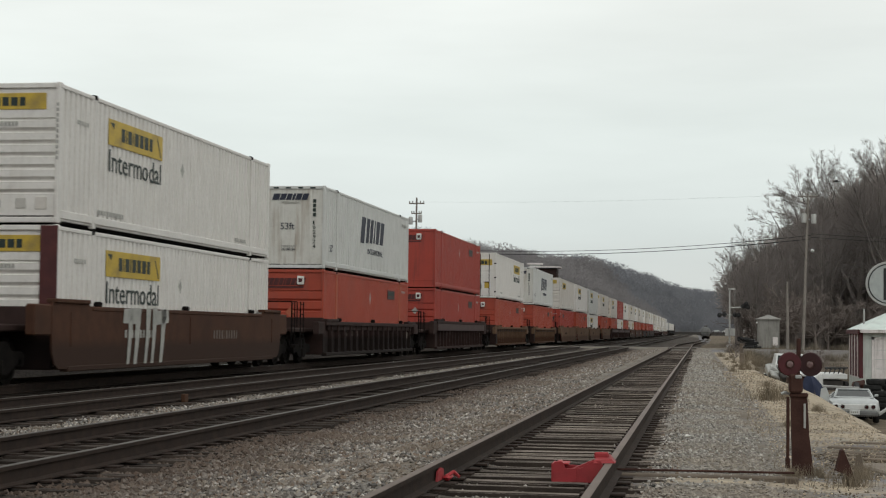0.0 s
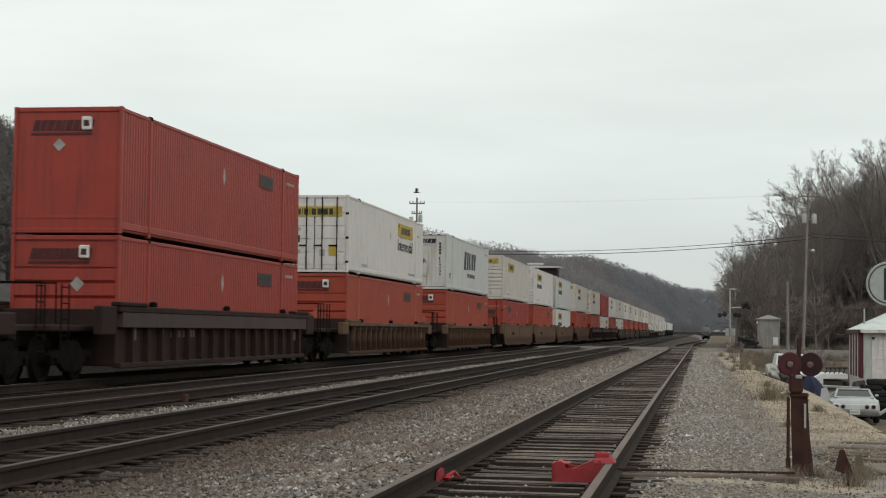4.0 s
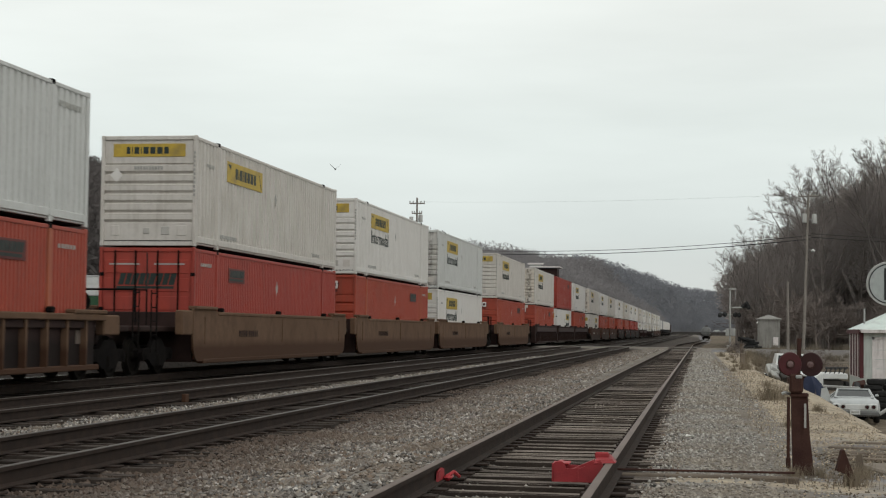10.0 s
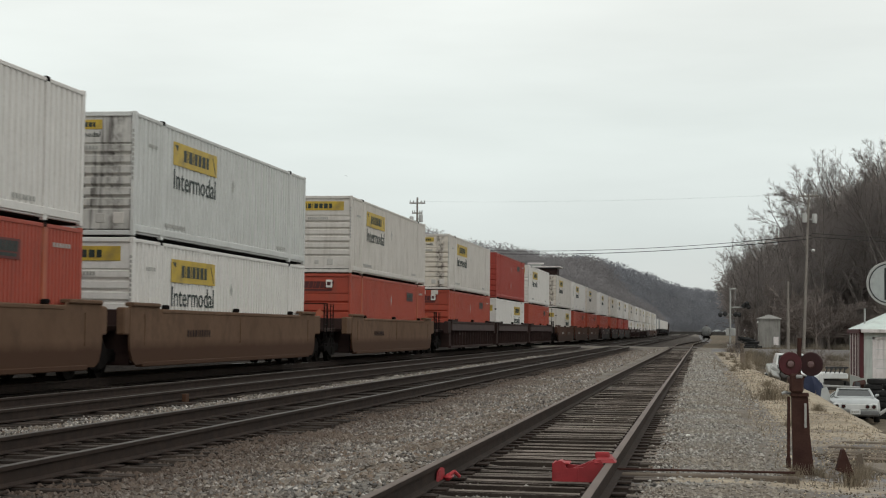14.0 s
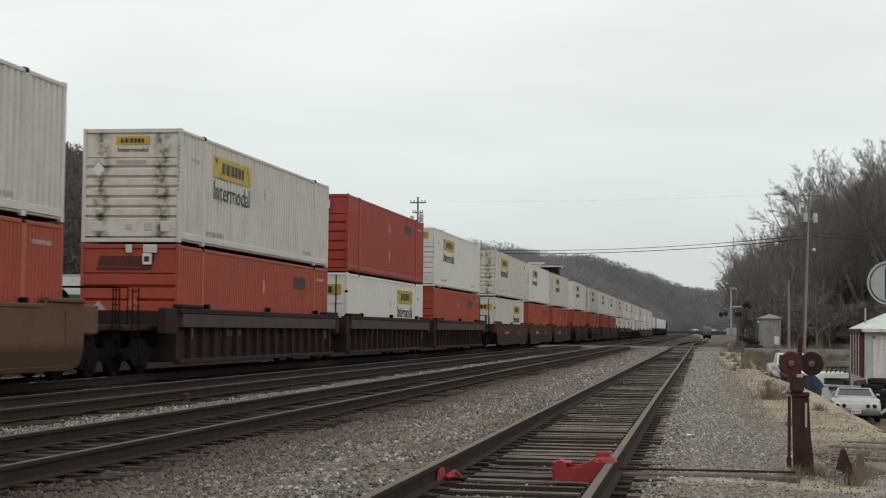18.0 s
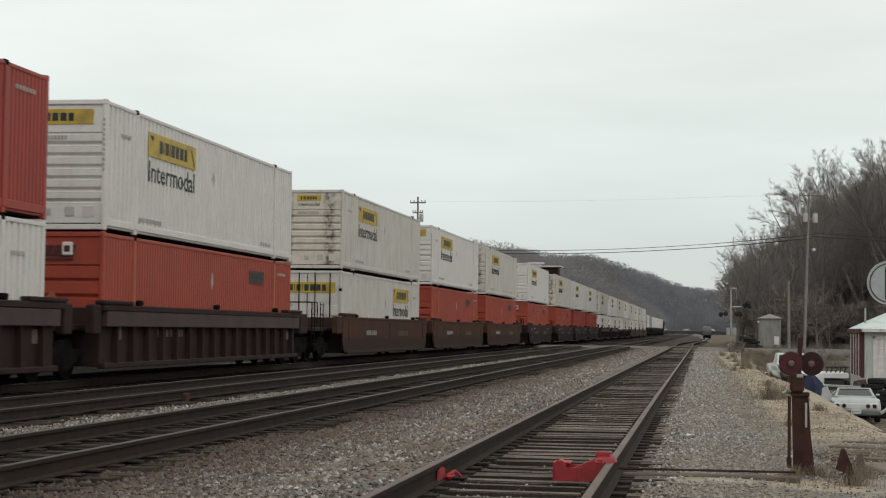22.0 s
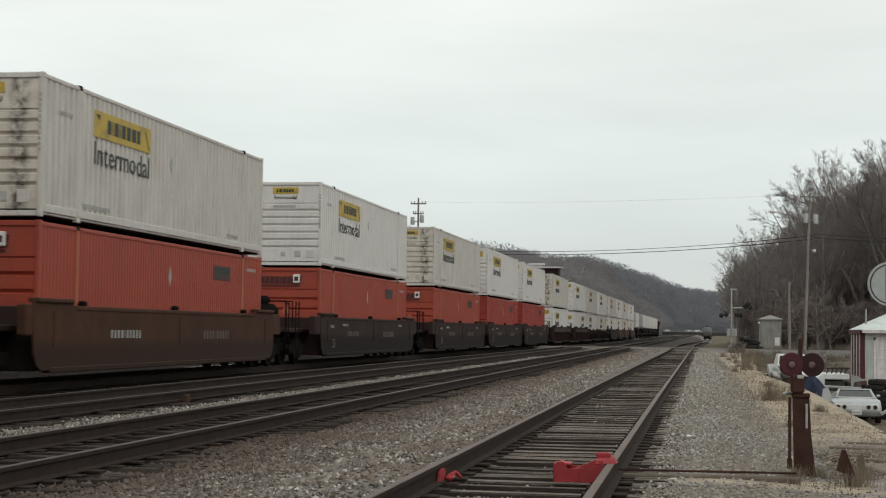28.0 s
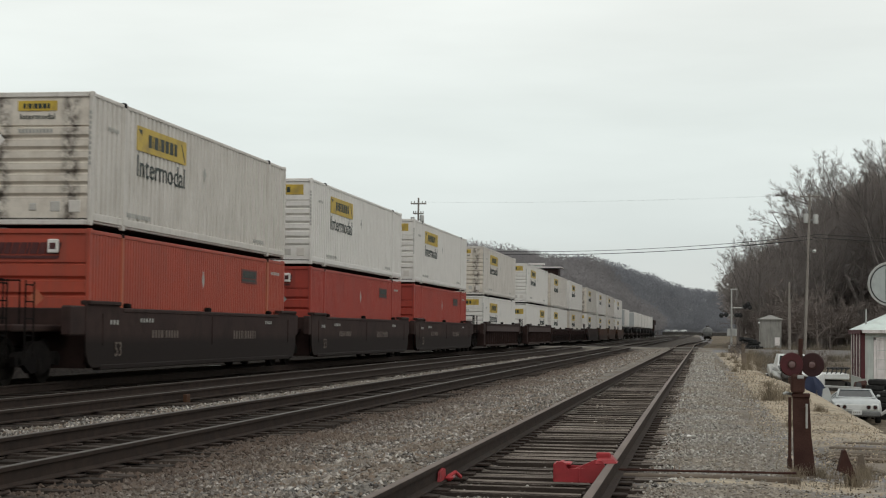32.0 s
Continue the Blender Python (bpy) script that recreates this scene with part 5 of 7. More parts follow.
part("box_lid", Form().box((0.27, -0.09, 0.148), (0.40, 0.15, 0.168), 0.008), DERAIL_RED, dr)
part("roller", Form().rod((0.31, -0.075, 0.142), (0.31, 0.14, 0.142), 0.036, sides=14), DERAIL_RED, dr, smooth=True)
part("pivot_arm", Form().add([(0.40, -0.03, 0.075), (0.40, 0.05, 0.075), (0.62, 0.05, 0.165), (0.62, -0.03, 0.165), (0.40, -0.03, 0.10), (0.40, 0.05, 0.10), (0.62, 0.05, 0.20), (0.62, -0.03, 0.20)],
                             [(0, 1, 2, 3), (4, 5, 6, 7), (0, 1, 5, 4), (1, 2, 6, 5), (2, 3, 7, 6), (3, 0, 4, 7)]), DERAIL_RED, dr)
part("wedge", Form().add([(0.62, -0.12, 0.172), (0.81, -0.05, 0.172), (0.81, 0.16, 0.172), (0.62, 0.16, 0.172), (0.63, -0.10, 0.198), (0.78, -0.03, 0.205), (0.76, 0.14, 0.236), (0.64, 0.14, 0.228)],
                         [(0, 1, 2, 3), (4, 5, 6, 7), (0, 1, 5, 4), (1, 2, 6, 5), (2, 3, 7, 6), (3, 0, 4, 7)]), DERAIL_RED, dr)
part("wedge_rib", Form().box((0.62, 0.02, 0.20), (0.75, 0.055, 0.262), 0.012), DERAIL_RED, dr)
part("rivet_strip", Form().box((0.47, -0.106, 0.01), (0.482, -0.098, 0.12), 0.002), DERAIL_RED, dr)
gd = thing("rail_guard", pose(siding_x(dy0) - GAUGE / 2, dy0 - 0.35, dz - 0.17), "red painted guard block against the rail web", "rail guard")
part("plate", Form().slab([(-0.20, 0.01), (0.18, 0.0), (0.14, 0.10), (0.02, 0.12), (-0.16, 0.10)], 0.02, pose(0.045, 0, 0, 0, 0, 90)), DERAIL_RED, gd)
part("block", Form().box((0.05, 0.02, 0.0), (0.13, 0.22, 0.06), 0.03), DERAIL_RED, gd)
part("bolt", Form().bars([(0.10, 0.06, 0.05), (0.14, 0.10, 0.08), (0.18, 0.16, 0.03)], 0.016), DERAIL_RED, gd)

# long timber that carries the stand's rod, buried in gravel
hb = thing("head_timber", pose(0.15, 15.45, ground_z(0.3, 15.4) + 0.01), "long weathered timber half buried in gravel", "timber")
part("beam", Form().box((-0.85, -0.14, -0.14), (0.80, 0.02, 0.010), 0.012), PLANK, hb)
part("rod", Form().rod((-1.0, 0.10, 0.03), (0.78, 0.16, 0.03), 0.011, sides=8), RUST, hb)


def lie(name, label, category, x, y, form, material, turn=0, lift=0.0, group="", tilt=(0, 0)):
    t = thing(name, pose(x, y, ground_z(x, y) + lift, tilt[0], tilt[1], turn), label, category, group)
    part("body", form, material, t)
    return t


lie("leaning_stub", "dark red-brown broken wooden stub leaning by the gravel", "wooden stub", 1.42, 15.4, Form().slab([(0.02, -0.1), (0.115, -0.1), (-0.055, 0.34), (-0.075, 0.33), (-0.125, 0.14), (-0.03, 0.11)], 0.09), RUST, 8, 0.0)
lie("wooden_stub", "grey pointed wooden stub", "wooden stub", 1.62, 16.6, Form().slab([(-0.06, -0.1), (0.07, -0.1), (0.02, 0.22), (-0.03, 0.20)], 0.07), PLANK, -10, 0.0)
lie("concrete_slab", "pale dusty concrete slab lying on the ground", "slab", 2.35, 17.2, Form().box((-0.55, -0.8, -0.12), (0.75, 0.7, 0.05), 0.02), SLAB, 12)
for k, (x, y, l, turn) in enumerate(((2.45, 18.6, 1.9, -14), (2.55, 19.1, 2.2, -16), (2.6, 19.6, 2.0, -13), (2.5, 20.3, 1.8, -18), (2.7, 21.3, 1.7, -9))):
    lie("plank", "weathered grey plank lying on bare soil", "plank", x, y, Form().box((-l / 2, -0.10, -0.05), (l / 2, 0.10, 0.012), 0.01), PLANK, turn, 0.02, "planks on the ground")
for x, y, l, turn in ((3.0, 24.4, 1.6, -24), (3.25, 27.5, 2.2, 50)):
    lie("log", "pale weathered log lying on the bank", "log", x, y, Form().rod((-l / 2, 0, 0.03), (l / 2, 0, 0.05), 0.07, 0.055, sides=10), PLANK, turn, 0.0, "logs on the bank")
for x, y, h in ((2.02, 72, 0.62), (2.67, 97, 0.95)):
    p = thing("wooden_post", pose(x, y, ground_z(x, y) - 0.05), "short dark wooden post in the bank", "post", "posts along the bank")
    part("post", Form().box((-0.10, -0.09, 0), (0.10, 0.09, h), 0.02), PLANK, p)
lie("litter_scrap", "white scrap of paper on the gravel", "litter", -0.08, 20.9, Form().add([(-0.05, 0, 0.03), (0.05, 0.01, 0.045), (0.06, 0.05, 0.03), (-0.04, 0.06, 0.05), (-0.05, 0, 0.02), (0.05, 0.01, 0.035), (0.06, 0.05, 0.02), (-0.04, 0.06, 0.04)],
    [(0, 1, 2, 3), (4, 7, 6, 5), (0, 4, 5, 1), (1, 5, 6, 2), (2, 6, 7, 3), (3, 7, 4, 0)]), WHITE_NEW)


# ---------------------------------------------------------------- the yard below the bank
SILVER = surf("silver_car_paint", (0.50, 0.52, 0.52), (0.42, 0.44, 0.44), 3.0, 0.4, metal=0.15, grime=(0.25, 0.25, 0.24), grime_amount=0.35)
CAR_WHITE = surf("white_car_paint", (0.66, 0.67, 0.66), (0.58, 0.59, 0.58), 3.0, 0.4, grime=(0.3, 0.28, 0.25), grime_amount=0.4)
NAVY = surf("navy_tarpaulin", (0.014, 0.020, 0.048), (0.020, 0.027, 0.060), 3.0, 0.7, bump=0.4, bump_scale=6)
PRIMER = surf("dull_grey_primer", (0.150, 0.152, 0.150), (0.105, 0.107, 0.106), 3.0, 0.6, grime=(0.06, 0.055, 0.05), grime_amount=0.5)
TAIL = surf("dark_red_tail_glass", (0.030, 0.010, 0.010), (0.040, 0.012, 0.012), 10, 0.25)
GLASS = bpy.data.materials.new("tinted_car_glass")
GLASS.use_nodes = True
gb = GLASS.node_tree.nodes["Principled BSDF"]
gb.inputs["Base Color"].default_value, gb.inputs["Roughness"].default_value, gb.inputs["Specular IOR Level"].default_value = (0.02, 0.024, 0.024, 1), 0.12, 0.25
RUBBER = surf("dusty_black_rubber", (0.020, 0.020, 0.020), (0.032, 0.031, 0.030), 6.0, 0.85, bump=0.2)


def lofted(sections):
    """A skin over rings of equal count along y: each is (y, [(x, z), ...])."""
    f = Form()
    n = len(sections[0][1])
    for y, ring in sections:
        f.v += [(x, y, z) for x, z in ring]
    for j in range(len(sections) - 1):
        f.f += [(j * n + i, j * n + (i + 1) % n, (j + 1) * n + (i + 1) % n, (j + 1) * n + i) for i in range(n)]
    f.f += [tuple(range(n)), tuple(range((len(sections) - 1) * n, len(sections) * n))[::-1]]
    return f


def car_ring(w, low, belt, top, roof):
    """A car's cross-section: sill, bulging flank, belt, and the greenhouse up to the roof."""
    half = [(w * 0.86, low), (w * 0.99, low + 0.12), (w, (low + belt) / 2), (w * 0.95, belt - 0.04), (w * 0.86, belt), (roof, top - 0.04), (roof * 0.82, top)]
    return half + [(-x, z) for x, z in reversed(half)]


def road_wheel(parent, x, y, r=0.33, w=0.2):
    t = part("wheel", Form().lathe([(r * 0.55, -w / 2), (r * 0.92, -w / 2), (r, -w * 0.32), (r, w * 0.32), (r * 0.92, w / 2), (r * 0.55, w / 2)], None, 24), RUBBER, parent, smooth=True, at=pose(x, y, r, 0, 90))
    part("rim", Form().lathe([(r * 0.1, w * 0.34), (r * 0.5, w * 0.40), (r * 0.58, w * 0.52), (r * 0.58, -w * 0.52), (r * 0.1, -w * 0.4)], None, 20), STEEL, t)


def sports_coupe(at):
    """A low fastback coupe, its tail towards the railway: y = 0 at the tail."""
    c = thing("sports_coupe", at, "silver fastback coupe with four round tail lamps", "car")
    sec = [(0.0, car_ring(0.72, 0.34, 0.66, 0.70, 0.60)), (0.10, car_ring(0.80, 0.27, 0.76, 0.79, 0.66)), (0.35, car_ring(0.85, 0.25, 0.80, 0.83, 0.66)), (0.75, car_ring(0.88, 0.22, 0.83, 0.87, 0.64)), (1.0, car_ring(0.88, 0.20, 0.83, 0.93, 0.60)),
           (1.55, car_ring(0.86, 0.18, 0.82, 1.09, 0.56)), (2.0, car_ring(0.84, 0.18, 0.80, 1.13, 0.55)), (2.45, car_ring(0.84, 0.18, 0.80, 1.08, 0.54)), (2.95, car_ring(0.86, 0.18, 0.82, 0.88, 0.60)),
           (3.6, car_ring(0.88, 0.20, 0.80, 0.84, 0.60)), (4.4, car_ring(0.78, 0.28, 0.62, 0.64, 0.5)), (4.65, car_ring(0.62, 0.36, 0.50, 0.52, 0.42))]
    part("body", lofted(sec), SILVER, c, smooth=True)
    part("rear_window", Form().add([(-0.60, 0.86, 0.90), (0.60, 0.86, 0.90), (0.50, 1.52, 1.125), (-0.50, 1.52, 1.125), (-0.58, 0.92, 0.84), (0.58, 0.92, 0.84), (0.48, 1.50, 1.04), (-0.48, 1.50, 1.04)],
                                   [(0, 1, 2, 3), (4, 7, 6, 5), (0, 4, 5, 1), (1, 5, 6, 2), (2, 6, 7, 3), (3, 7, 4, 0)]), GLASS, c, "sloping rear window")
    part("tail_panel", Form().box((-0.76, -0.028, 0.47), (0.76, 0.10, 0.70), 0.04), CAR_WHITE, c, "pale tail panel")
    part("bumper", Form().box((-0.80, -0.06, 0.26), (0.80, 0.10, 0.45), 0.05), PRIMER, c, "dull grey rear bumper")
    part("window_frame", Form().bars([(-0.66, 0.80, 0.885), (-0.54, 1.54, 1.14), (0.54, 1.54, 1.14), (0.66, 0.80, 0.885), (-0.66, 0.80, 0.885)], 0.035), SILVER, c)
    for x in (-0.62, -0.40, 0.40, 0.62):
        l = part("tail_lamp", Form().rod((x, -0.035, 0.59), (x, 0.06, 0.59), 0.085, sides=20), BLACK, c, smooth=True)
        part("lens_ring", Form().lathe([(0.064, 0.030), (0.064, 0.050), (0.082, 0.050), (0.082, 0.030), (0.064, 0.030)], pose(x, 0, 0.59, 90), 20, False), STEEL, l)
        part("lens", Form().rod((x, -0.045, 0.59), (x, -0.03, 0.59), 0.062, sides=20), TAIL, l)
    plate = part("number_plate", Form().box((-0.17, -0.075, 0.33), (0.17, -0.058, 0.50), 0.006), CAR_WHITE, c)
    part("plate_writing", bars_of_writing((0.05,) * 4, 0.06, 0.015), FADED, plate, at=pose(-0.13, -0.075, 0.38))
    for sx in (-1, 1):
        part("side_window", Form().add([(sx * 0.80, 1.5, 0.84), (sx * 0.80, 2.7, 0.84), (sx * 0.58, 2.35, 1.03), (sx * 0.58, 1.6, 1.04), (sx * 0.82, 1.5, 0.85), (sx * 0.82, 2.7, 0.85), (sx * 0.60, 2.35, 1.04), (sx * 0.60, 1.6, 1.05)],
                                       [(0, 1, 2, 3), (4, 7, 6, 5), (0, 4, 5, 1), (1, 5, 6, 2), (2, 6, 7, 3), (3, 7, 4, 0)]), GLASS, c)
        part("door_mirror", Form().box((sx * 0.88 - 0.07, 2.75, 0.84), (sx * 0.88 + 0.07, 2.85, 0.93), 0.03), SILVER, c)
        for y in (0.95, 3.45):
            road_wheel(c, sx * 0.76, y)
    return c


def on_yard(x, y, turn=0):
    return pose(x, y, ground_z(x, y), 0, 0, turn)


sports_coupe(pose(5.42, 57.0, ground_z(5.42, 57.0) + 0.02, 0, 0, -3))


def pickup(at):
    c = thing("pickup_truck", at, "old white and grey pickup truck parked in the yard", "truck")
    part("hood", Form().box((-0.95, 0.0, 0.55), (0.95, 1.5, 1.10), 0.10), PRIMER, c)
    cab = part("cab", lofted([(1.4, [(-0.95, 1.06), (0.95, 1.06), (0.95, 1.1), (0.90, 1.15), (-0.90, 1.15), (-0.95, 1.1)]), (1.9, [(-0.96, 1.06), (0.96, 1.06), (0.95, 1.1), (0.78, 1.76), (-0.78, 1.76), (-0.95, 1.1)]),
                              (3.0, [(-0.96, 1.06), (0.96, 1.06), (0.95, 1.1), (0.78, 1.78), (-0.78, 1.78), (-0.95, 1.1)])]), CAR_WHITE, c)
    part("windscreen", Form().add([(-0.80, 1.42, 1.18), (0.80, 1.42, 1.18), (0.70, 1.80, 1.68), (-0.70, 1.80, 1.68), (-0.80, 1.46, 1.17), (0.80, 1.46, 1.17), (0.70, 1.84, 1.67), (-0.70, 1.84, 1.67)],
                                  [(0, 1, 2, 3), (4, 7, 6, 5), (0, 4, 5, 1), (1, 5, 6, 2), (2, 6, 7, 3), (3, 7, 4, 0)]), GLASS, cab)
    part("cab_base", Form().box((-0.955, 1.5, 0.5), (0.955, 3.05, 1.06), 0.03), PRIMER, c)
    part("bed", Form().box((-0.96, 3.05, 0.55), (0.96, 5.2, 1.15), 0.05), PRIMER, c)
    part("grille", Form().box((-0.75, -0.03, 0.68), (0.75, 0.02, 0.98), 0.02), BLACK, c)
    part("bumper", Form().box((-1.0, -0.16, 0.42), (1.0, -0.02, 0.60), 0.04), PRIMER, c)
    for sx in (-1, 1):
        part("headlamp", Form().rod((sx * 0.62, -0.05, 0.84), (sx * 0.62, 0.0, 0.84), 0.10, sides=14), STEEL, c)
        for y in (0.8, 4.2):
            road_wheel(c, sx * 0.82, y, 0.36)
    return c


pickup(on_yard(5.68, 96, 4))
bp_ = thing("loose_bumper", pose(3.19, 84, -1.52), "white car bumper and hood lying on weeds", "car part")
part("bumper", Form().box((-0.6, -0.15, 0.35), (0.7, 0.15, 0.62), 0.06), CAR_WHITE, bp_)
part("recess", Form().box((-0.05, -0.18, 0.40), (0.45, -0.14, 0.52), 0.01), BLACK, bp_)
part("support", Form().box((-0.5, 0.0, 0), (0.6, 0.25, 0.36), 0.05), PLANK, bp_)


def old_sedan(at):
    """A stripped white sedan lying low among the clutter."""
    c = thing("sedan", at, "white stripped sedan with dark windows among clutter", "car")
    part("body", lofted([(0.0, car_ring(0.70, 0.32, 0.72, 0.76, 0.6)), (0.5, car_ring(0.86, 0.2, 0.84, 0.88, 0.66)), (1.2, car_ring(0.88, 0.18, 0.86, 0.95, 0.62)), (1.8, car_ring(0.88, 0.18, 0.86, 1.06, 0.62)),
                         (2.9, car_ring(0.88, 0.18, 0.86, 1.06, 0.62)), (3.6, car_ring(0.88, 0.18, 0.84, 0.92, 0.62)), (4.6, car_ring(0.74, 0.3, 0.70, 0.74, 0.6))]), CAR_WHITE, c, smooth=True)
    part("rear_window", Form().add([(-0.56, 1.25, 0.975), (0.56, 1.25, 0.975), (0.50, 1.72, 1.055), (-0.50, 1.72, 1.055), (-0.56, 1.29, 0.95), (0.56, 1.29, 0.95), (0.50, 1.76, 1.03), (-0.50, 1.76, 1.03)],
                                   [(0, 1, 2, 3), (4, 7, 6, 5), (0, 4, 5, 1), (1, 5, 6, 2), (2, 6, 7, 3), (3, 7, 4, 0)]), GLASS, c)
    part("trim", Form().box((-0.7, -0.05, 0.35), (0.7, 0.04, 0.48), 0.03), BLACK, c)
    for sx in (-1, 1):
        for y in (0.9, 3.6):
            road_wheel(c, sx * 0.78, y, 0.31)
    return c


old_sedan(on_yard(3.98, 66.5, -8))

# a navy tarpaulin thrown over junk beside the coupe
tz = ground_z(4.0, 57)
tp = thing("tarpaulin", pose(4.02, 57, tz), "crumpled navy blue tarpaulin over scrap parts", "tarpaulin")
f = Form()
rnd = random.Random(11)
heap = ((0.0, 0.36, 0.42), (0.22, 0.38, 0.36), (0.45, 0.36, 0.32), (0.68, 0.30, 0.27), (0.86, 0.20, 0.18), (0.96, 0.10, 0.09))
n = 18
for z, rx, ry in heap:
    for i in range(n):
        w = 2 * math.pi * i / n
        k = 1 + 0.16 * math.sin(5 * w + z * 3) + rnd.uniform(-0.06, 0.06)
        f.v.append((rx * k * math.cos(w) - 0.12 * z, ry * k * math.sin(w), z))
for j in range(len(heap) - 1):
    f.f += [(j * n + i, j * n + (i + 1) % n, (j + 1) * n + (i + 1) % n, (j + 1) * n + i) for i in range(n)]
f.f += [tuple(range(n)), tuple(range((len(heap) - 1) * n, len(heap) * n))[::-1]]
part("sheet", f, NAVY, tp, smooth=True)
fd = thing("car_fender", on_yard(4.28, 55.3), "loose pale grey car fender leaning", "car part")
part("panel", lofted([(0.0, [(-0.20, 0.0), (0.12, 0.0), (0.16, 0.5), (0.05, 0.78), (-0.12, 0.72)]), (0.06, [(-0.18, 0.0), (0.10, 0.0), (0.14, 0.5), (0.04, 0.74), (-0.10, 0.68)])]), SILVER, fd)
hd = thing("car_hood", on_yard(3.62, 58.4), "loose pale car hood lying on scrap", "car part")
part("panel", Form().box((-0.45, -0.7, 0.66), (0.45, 0.7, 0.72), 0.02), ALU, hd)
part("stack", Form().box((-0.4, -0.6, 0.0), (0.4, 0.6, 0.66), 0.08), RUST, hd)

# the flatbed trailer with a black rack
SCRAP_DARK = surf("dark_chassis_steel", (0.030, 0.028, 0.026), (0.050, 0.045, 0.040), 5.0, 0.7)
ft = thing("flatbed_trailer", on_yard(6.03, 75), "low white flatbed trailer with a black rack", "trailer")
part("deck", Form().box((-0.64, -1.6, 1.12), (0.64, 1.6, 1.36), 0.03), CAR_WHITE, ft)
part("chassis", Form().box((-0.45, -1.5, 0.62), (0.45, 1.5, 1.06), 0.03), SCRAP_DARK, ft, "dark steel chassis")
for k in range(5):
    x = -0.20 + 0.20 * k
    part("rack_bar", Form().bars([(x - 0.12, -1.2, 1.36), (x - 0.05, -1.1, 1.54), (x + 0.06, -1.0, 1.60), (x + 0.10, 0.9, 1.60), (x + 0.12, 1.1, 1.36)], 0.026), BLACK, ft)
part("rack_rail", Form().rod((-0.30, -1.0, 1.60), (0.72, -1.0, 1.62), 0.035, sides=8), BLACK, ft)
for sx in (-1, 1):
    for yy in (-0.5, 0.6):
        road_wheel(ft, sx * 0.68, yy, 0.50)

# stacked tyres and a dark engine block by the shed
for x, y, n in ((6.66, 62.5, 7), (7.36, 63.0, 7), (7.0, 61.7, 5)):
    for k in range(n):
        t = thing("tyre", pose(x + 0.05 * math.sin(k * 2.3), y, ground_z(x, y) + 0.1 + 0.21 * k), "worn black car tyre in a stack", "tyre", "stacked tyres")
        part("tread", Form().lathe([(0.20, -0.10), (0.31, -0.10), (0.345, -0.06), (0.345, 0.06), (0.31, 0.10), (0.20, 0.10), (0.18, 0.0), (0.20, -0.09)], None, 22), RUBBER, t, smooth=True)
lb = thing("loose_beam", pose(6.75, 58.6, ground_z(6.75, 58.6) + 0.55, 0, -30, 20), "pale grey metal beam leaning on tyres", "beam")
part("beam", Form().box((-0.5, -0.06, -0.05), (0.6, 0.06, 0.05), 0.015), ALU, lb)

wb = thing("long_board", pose(5.15, 64.5, ground_z(5.15, 64.5) + 1.02, 0, 2, -3), "long pale weathered board lying across scrap", "board")
part("board", Form().box((-1.15, -0.14, -0.04), (1.15, 0.14, 0.04), 0.012), ALU, wb)
part("trestle", Form().box((-0.9, -0.3, -1.05), (-0.5, 0.3, -0.04), 0.03), RUST, wb)
part("trestle", Form().box((0.5, -0.3, -1.05), (0.9, 0.3, -0.04), 0.03), RUST, wb)

# heaps of scrap between the cars
SCRAP = surf("oily_scrap_iron", (0.030, 0.028, 0.026), (0.060, 0.050, 0.042), 5.0, 0.7, bump=0.3, each=0.5)
rnd = random.Random(19)
for x, y, top, wide, n in ((5.75, 60.5, 0.95, 0.55, 14), (6.7, 68, 0.75, 0.5, 12), (2.95, 61, 0.45, 0.35, 9), (4.9, 78, 0.9, 0.7, 12), (7.4, 77, 0.9, 0.5, 9)):
    hpz = thing("scrap_heap", on_yard(x, y), "dark heap of oily scrap car parts in the yard", "scrap", "scrap heaps in the yard")
    for k in range(n):
        r = wide * (1 - 0.6 * k / n)
        a, b, c = rnd.uniform(0.10, 0.34), rnd.uniform(0.10, 0.30), rnd.uniform(0.05, 0.16)
        part("scrap_piece", Form().box((-a, -b, -c), (a, b, c), 0.03), rnd.choice((SCRAP, SCRAP, RUST, BLACK, ALU)), hpz, at=pose(rnd.uniform(-r, r), rnd.uniform(-r, r), 0.08 + top * 0.9 * k / n, rnd.uniform(-40, 40), rnd.uniform(-40, 40), rnd.uniform(0, 180)))

# ---------------------------------------------------------------- the shed
MAROON = surf("maroon_siding", (0.085, 0.020, 0.024), (0.068, 0.018, 0.021), 3.0, 0.7, grime=(0.04, 0.02, 0.02), grime_amount=0.4)
PALE_SIDING = surf("white_siding", (0.70, 0.66, 0.65), (0.60, 0.56, 0.55), 3.0, 0.7, grime=(0.2, 0.18, 0.16), grime_amount=0.4, streak=True)
GREY_SIDING = surf("grey_siding", (0.50, 0.53, 0.50), (0.42, 0.45, 0.43), 2.0, 0.75, grime=(0.20, 0.20, 0.19), grime_amount=0.35, streak=True)
ROOF_TIN = surf("pale_mint_sheet_roof", (0.62, 0.70, 0.66), (0.55, 0.62, 0.59), 2.0, 0.45, grime=(0.35, 0.37, 0.35), grime_amount=0.3)
SX, SY, SW, SD = 8.65, 88.0, 5.2, 6.2
sh = thing("shed", pose(SX, SY, -1.20), "grey garage shed with maroon striped side and pale tin roof", "shed")
part("foundation", Form().box((0.0, 0.0, -0.95), (SW, SD, 0.0)), GREY_SIDING, sh)
part("front_wall", Form().box((0, 0, 0), (SW, 0.15, 2.50), 0.01), GREY_SIDING, sh)
part("back_wall", Form().box((0, SD - 0.15, 0), (SW, SD, 2.50), 0.01), GREY_SIDING, sh)
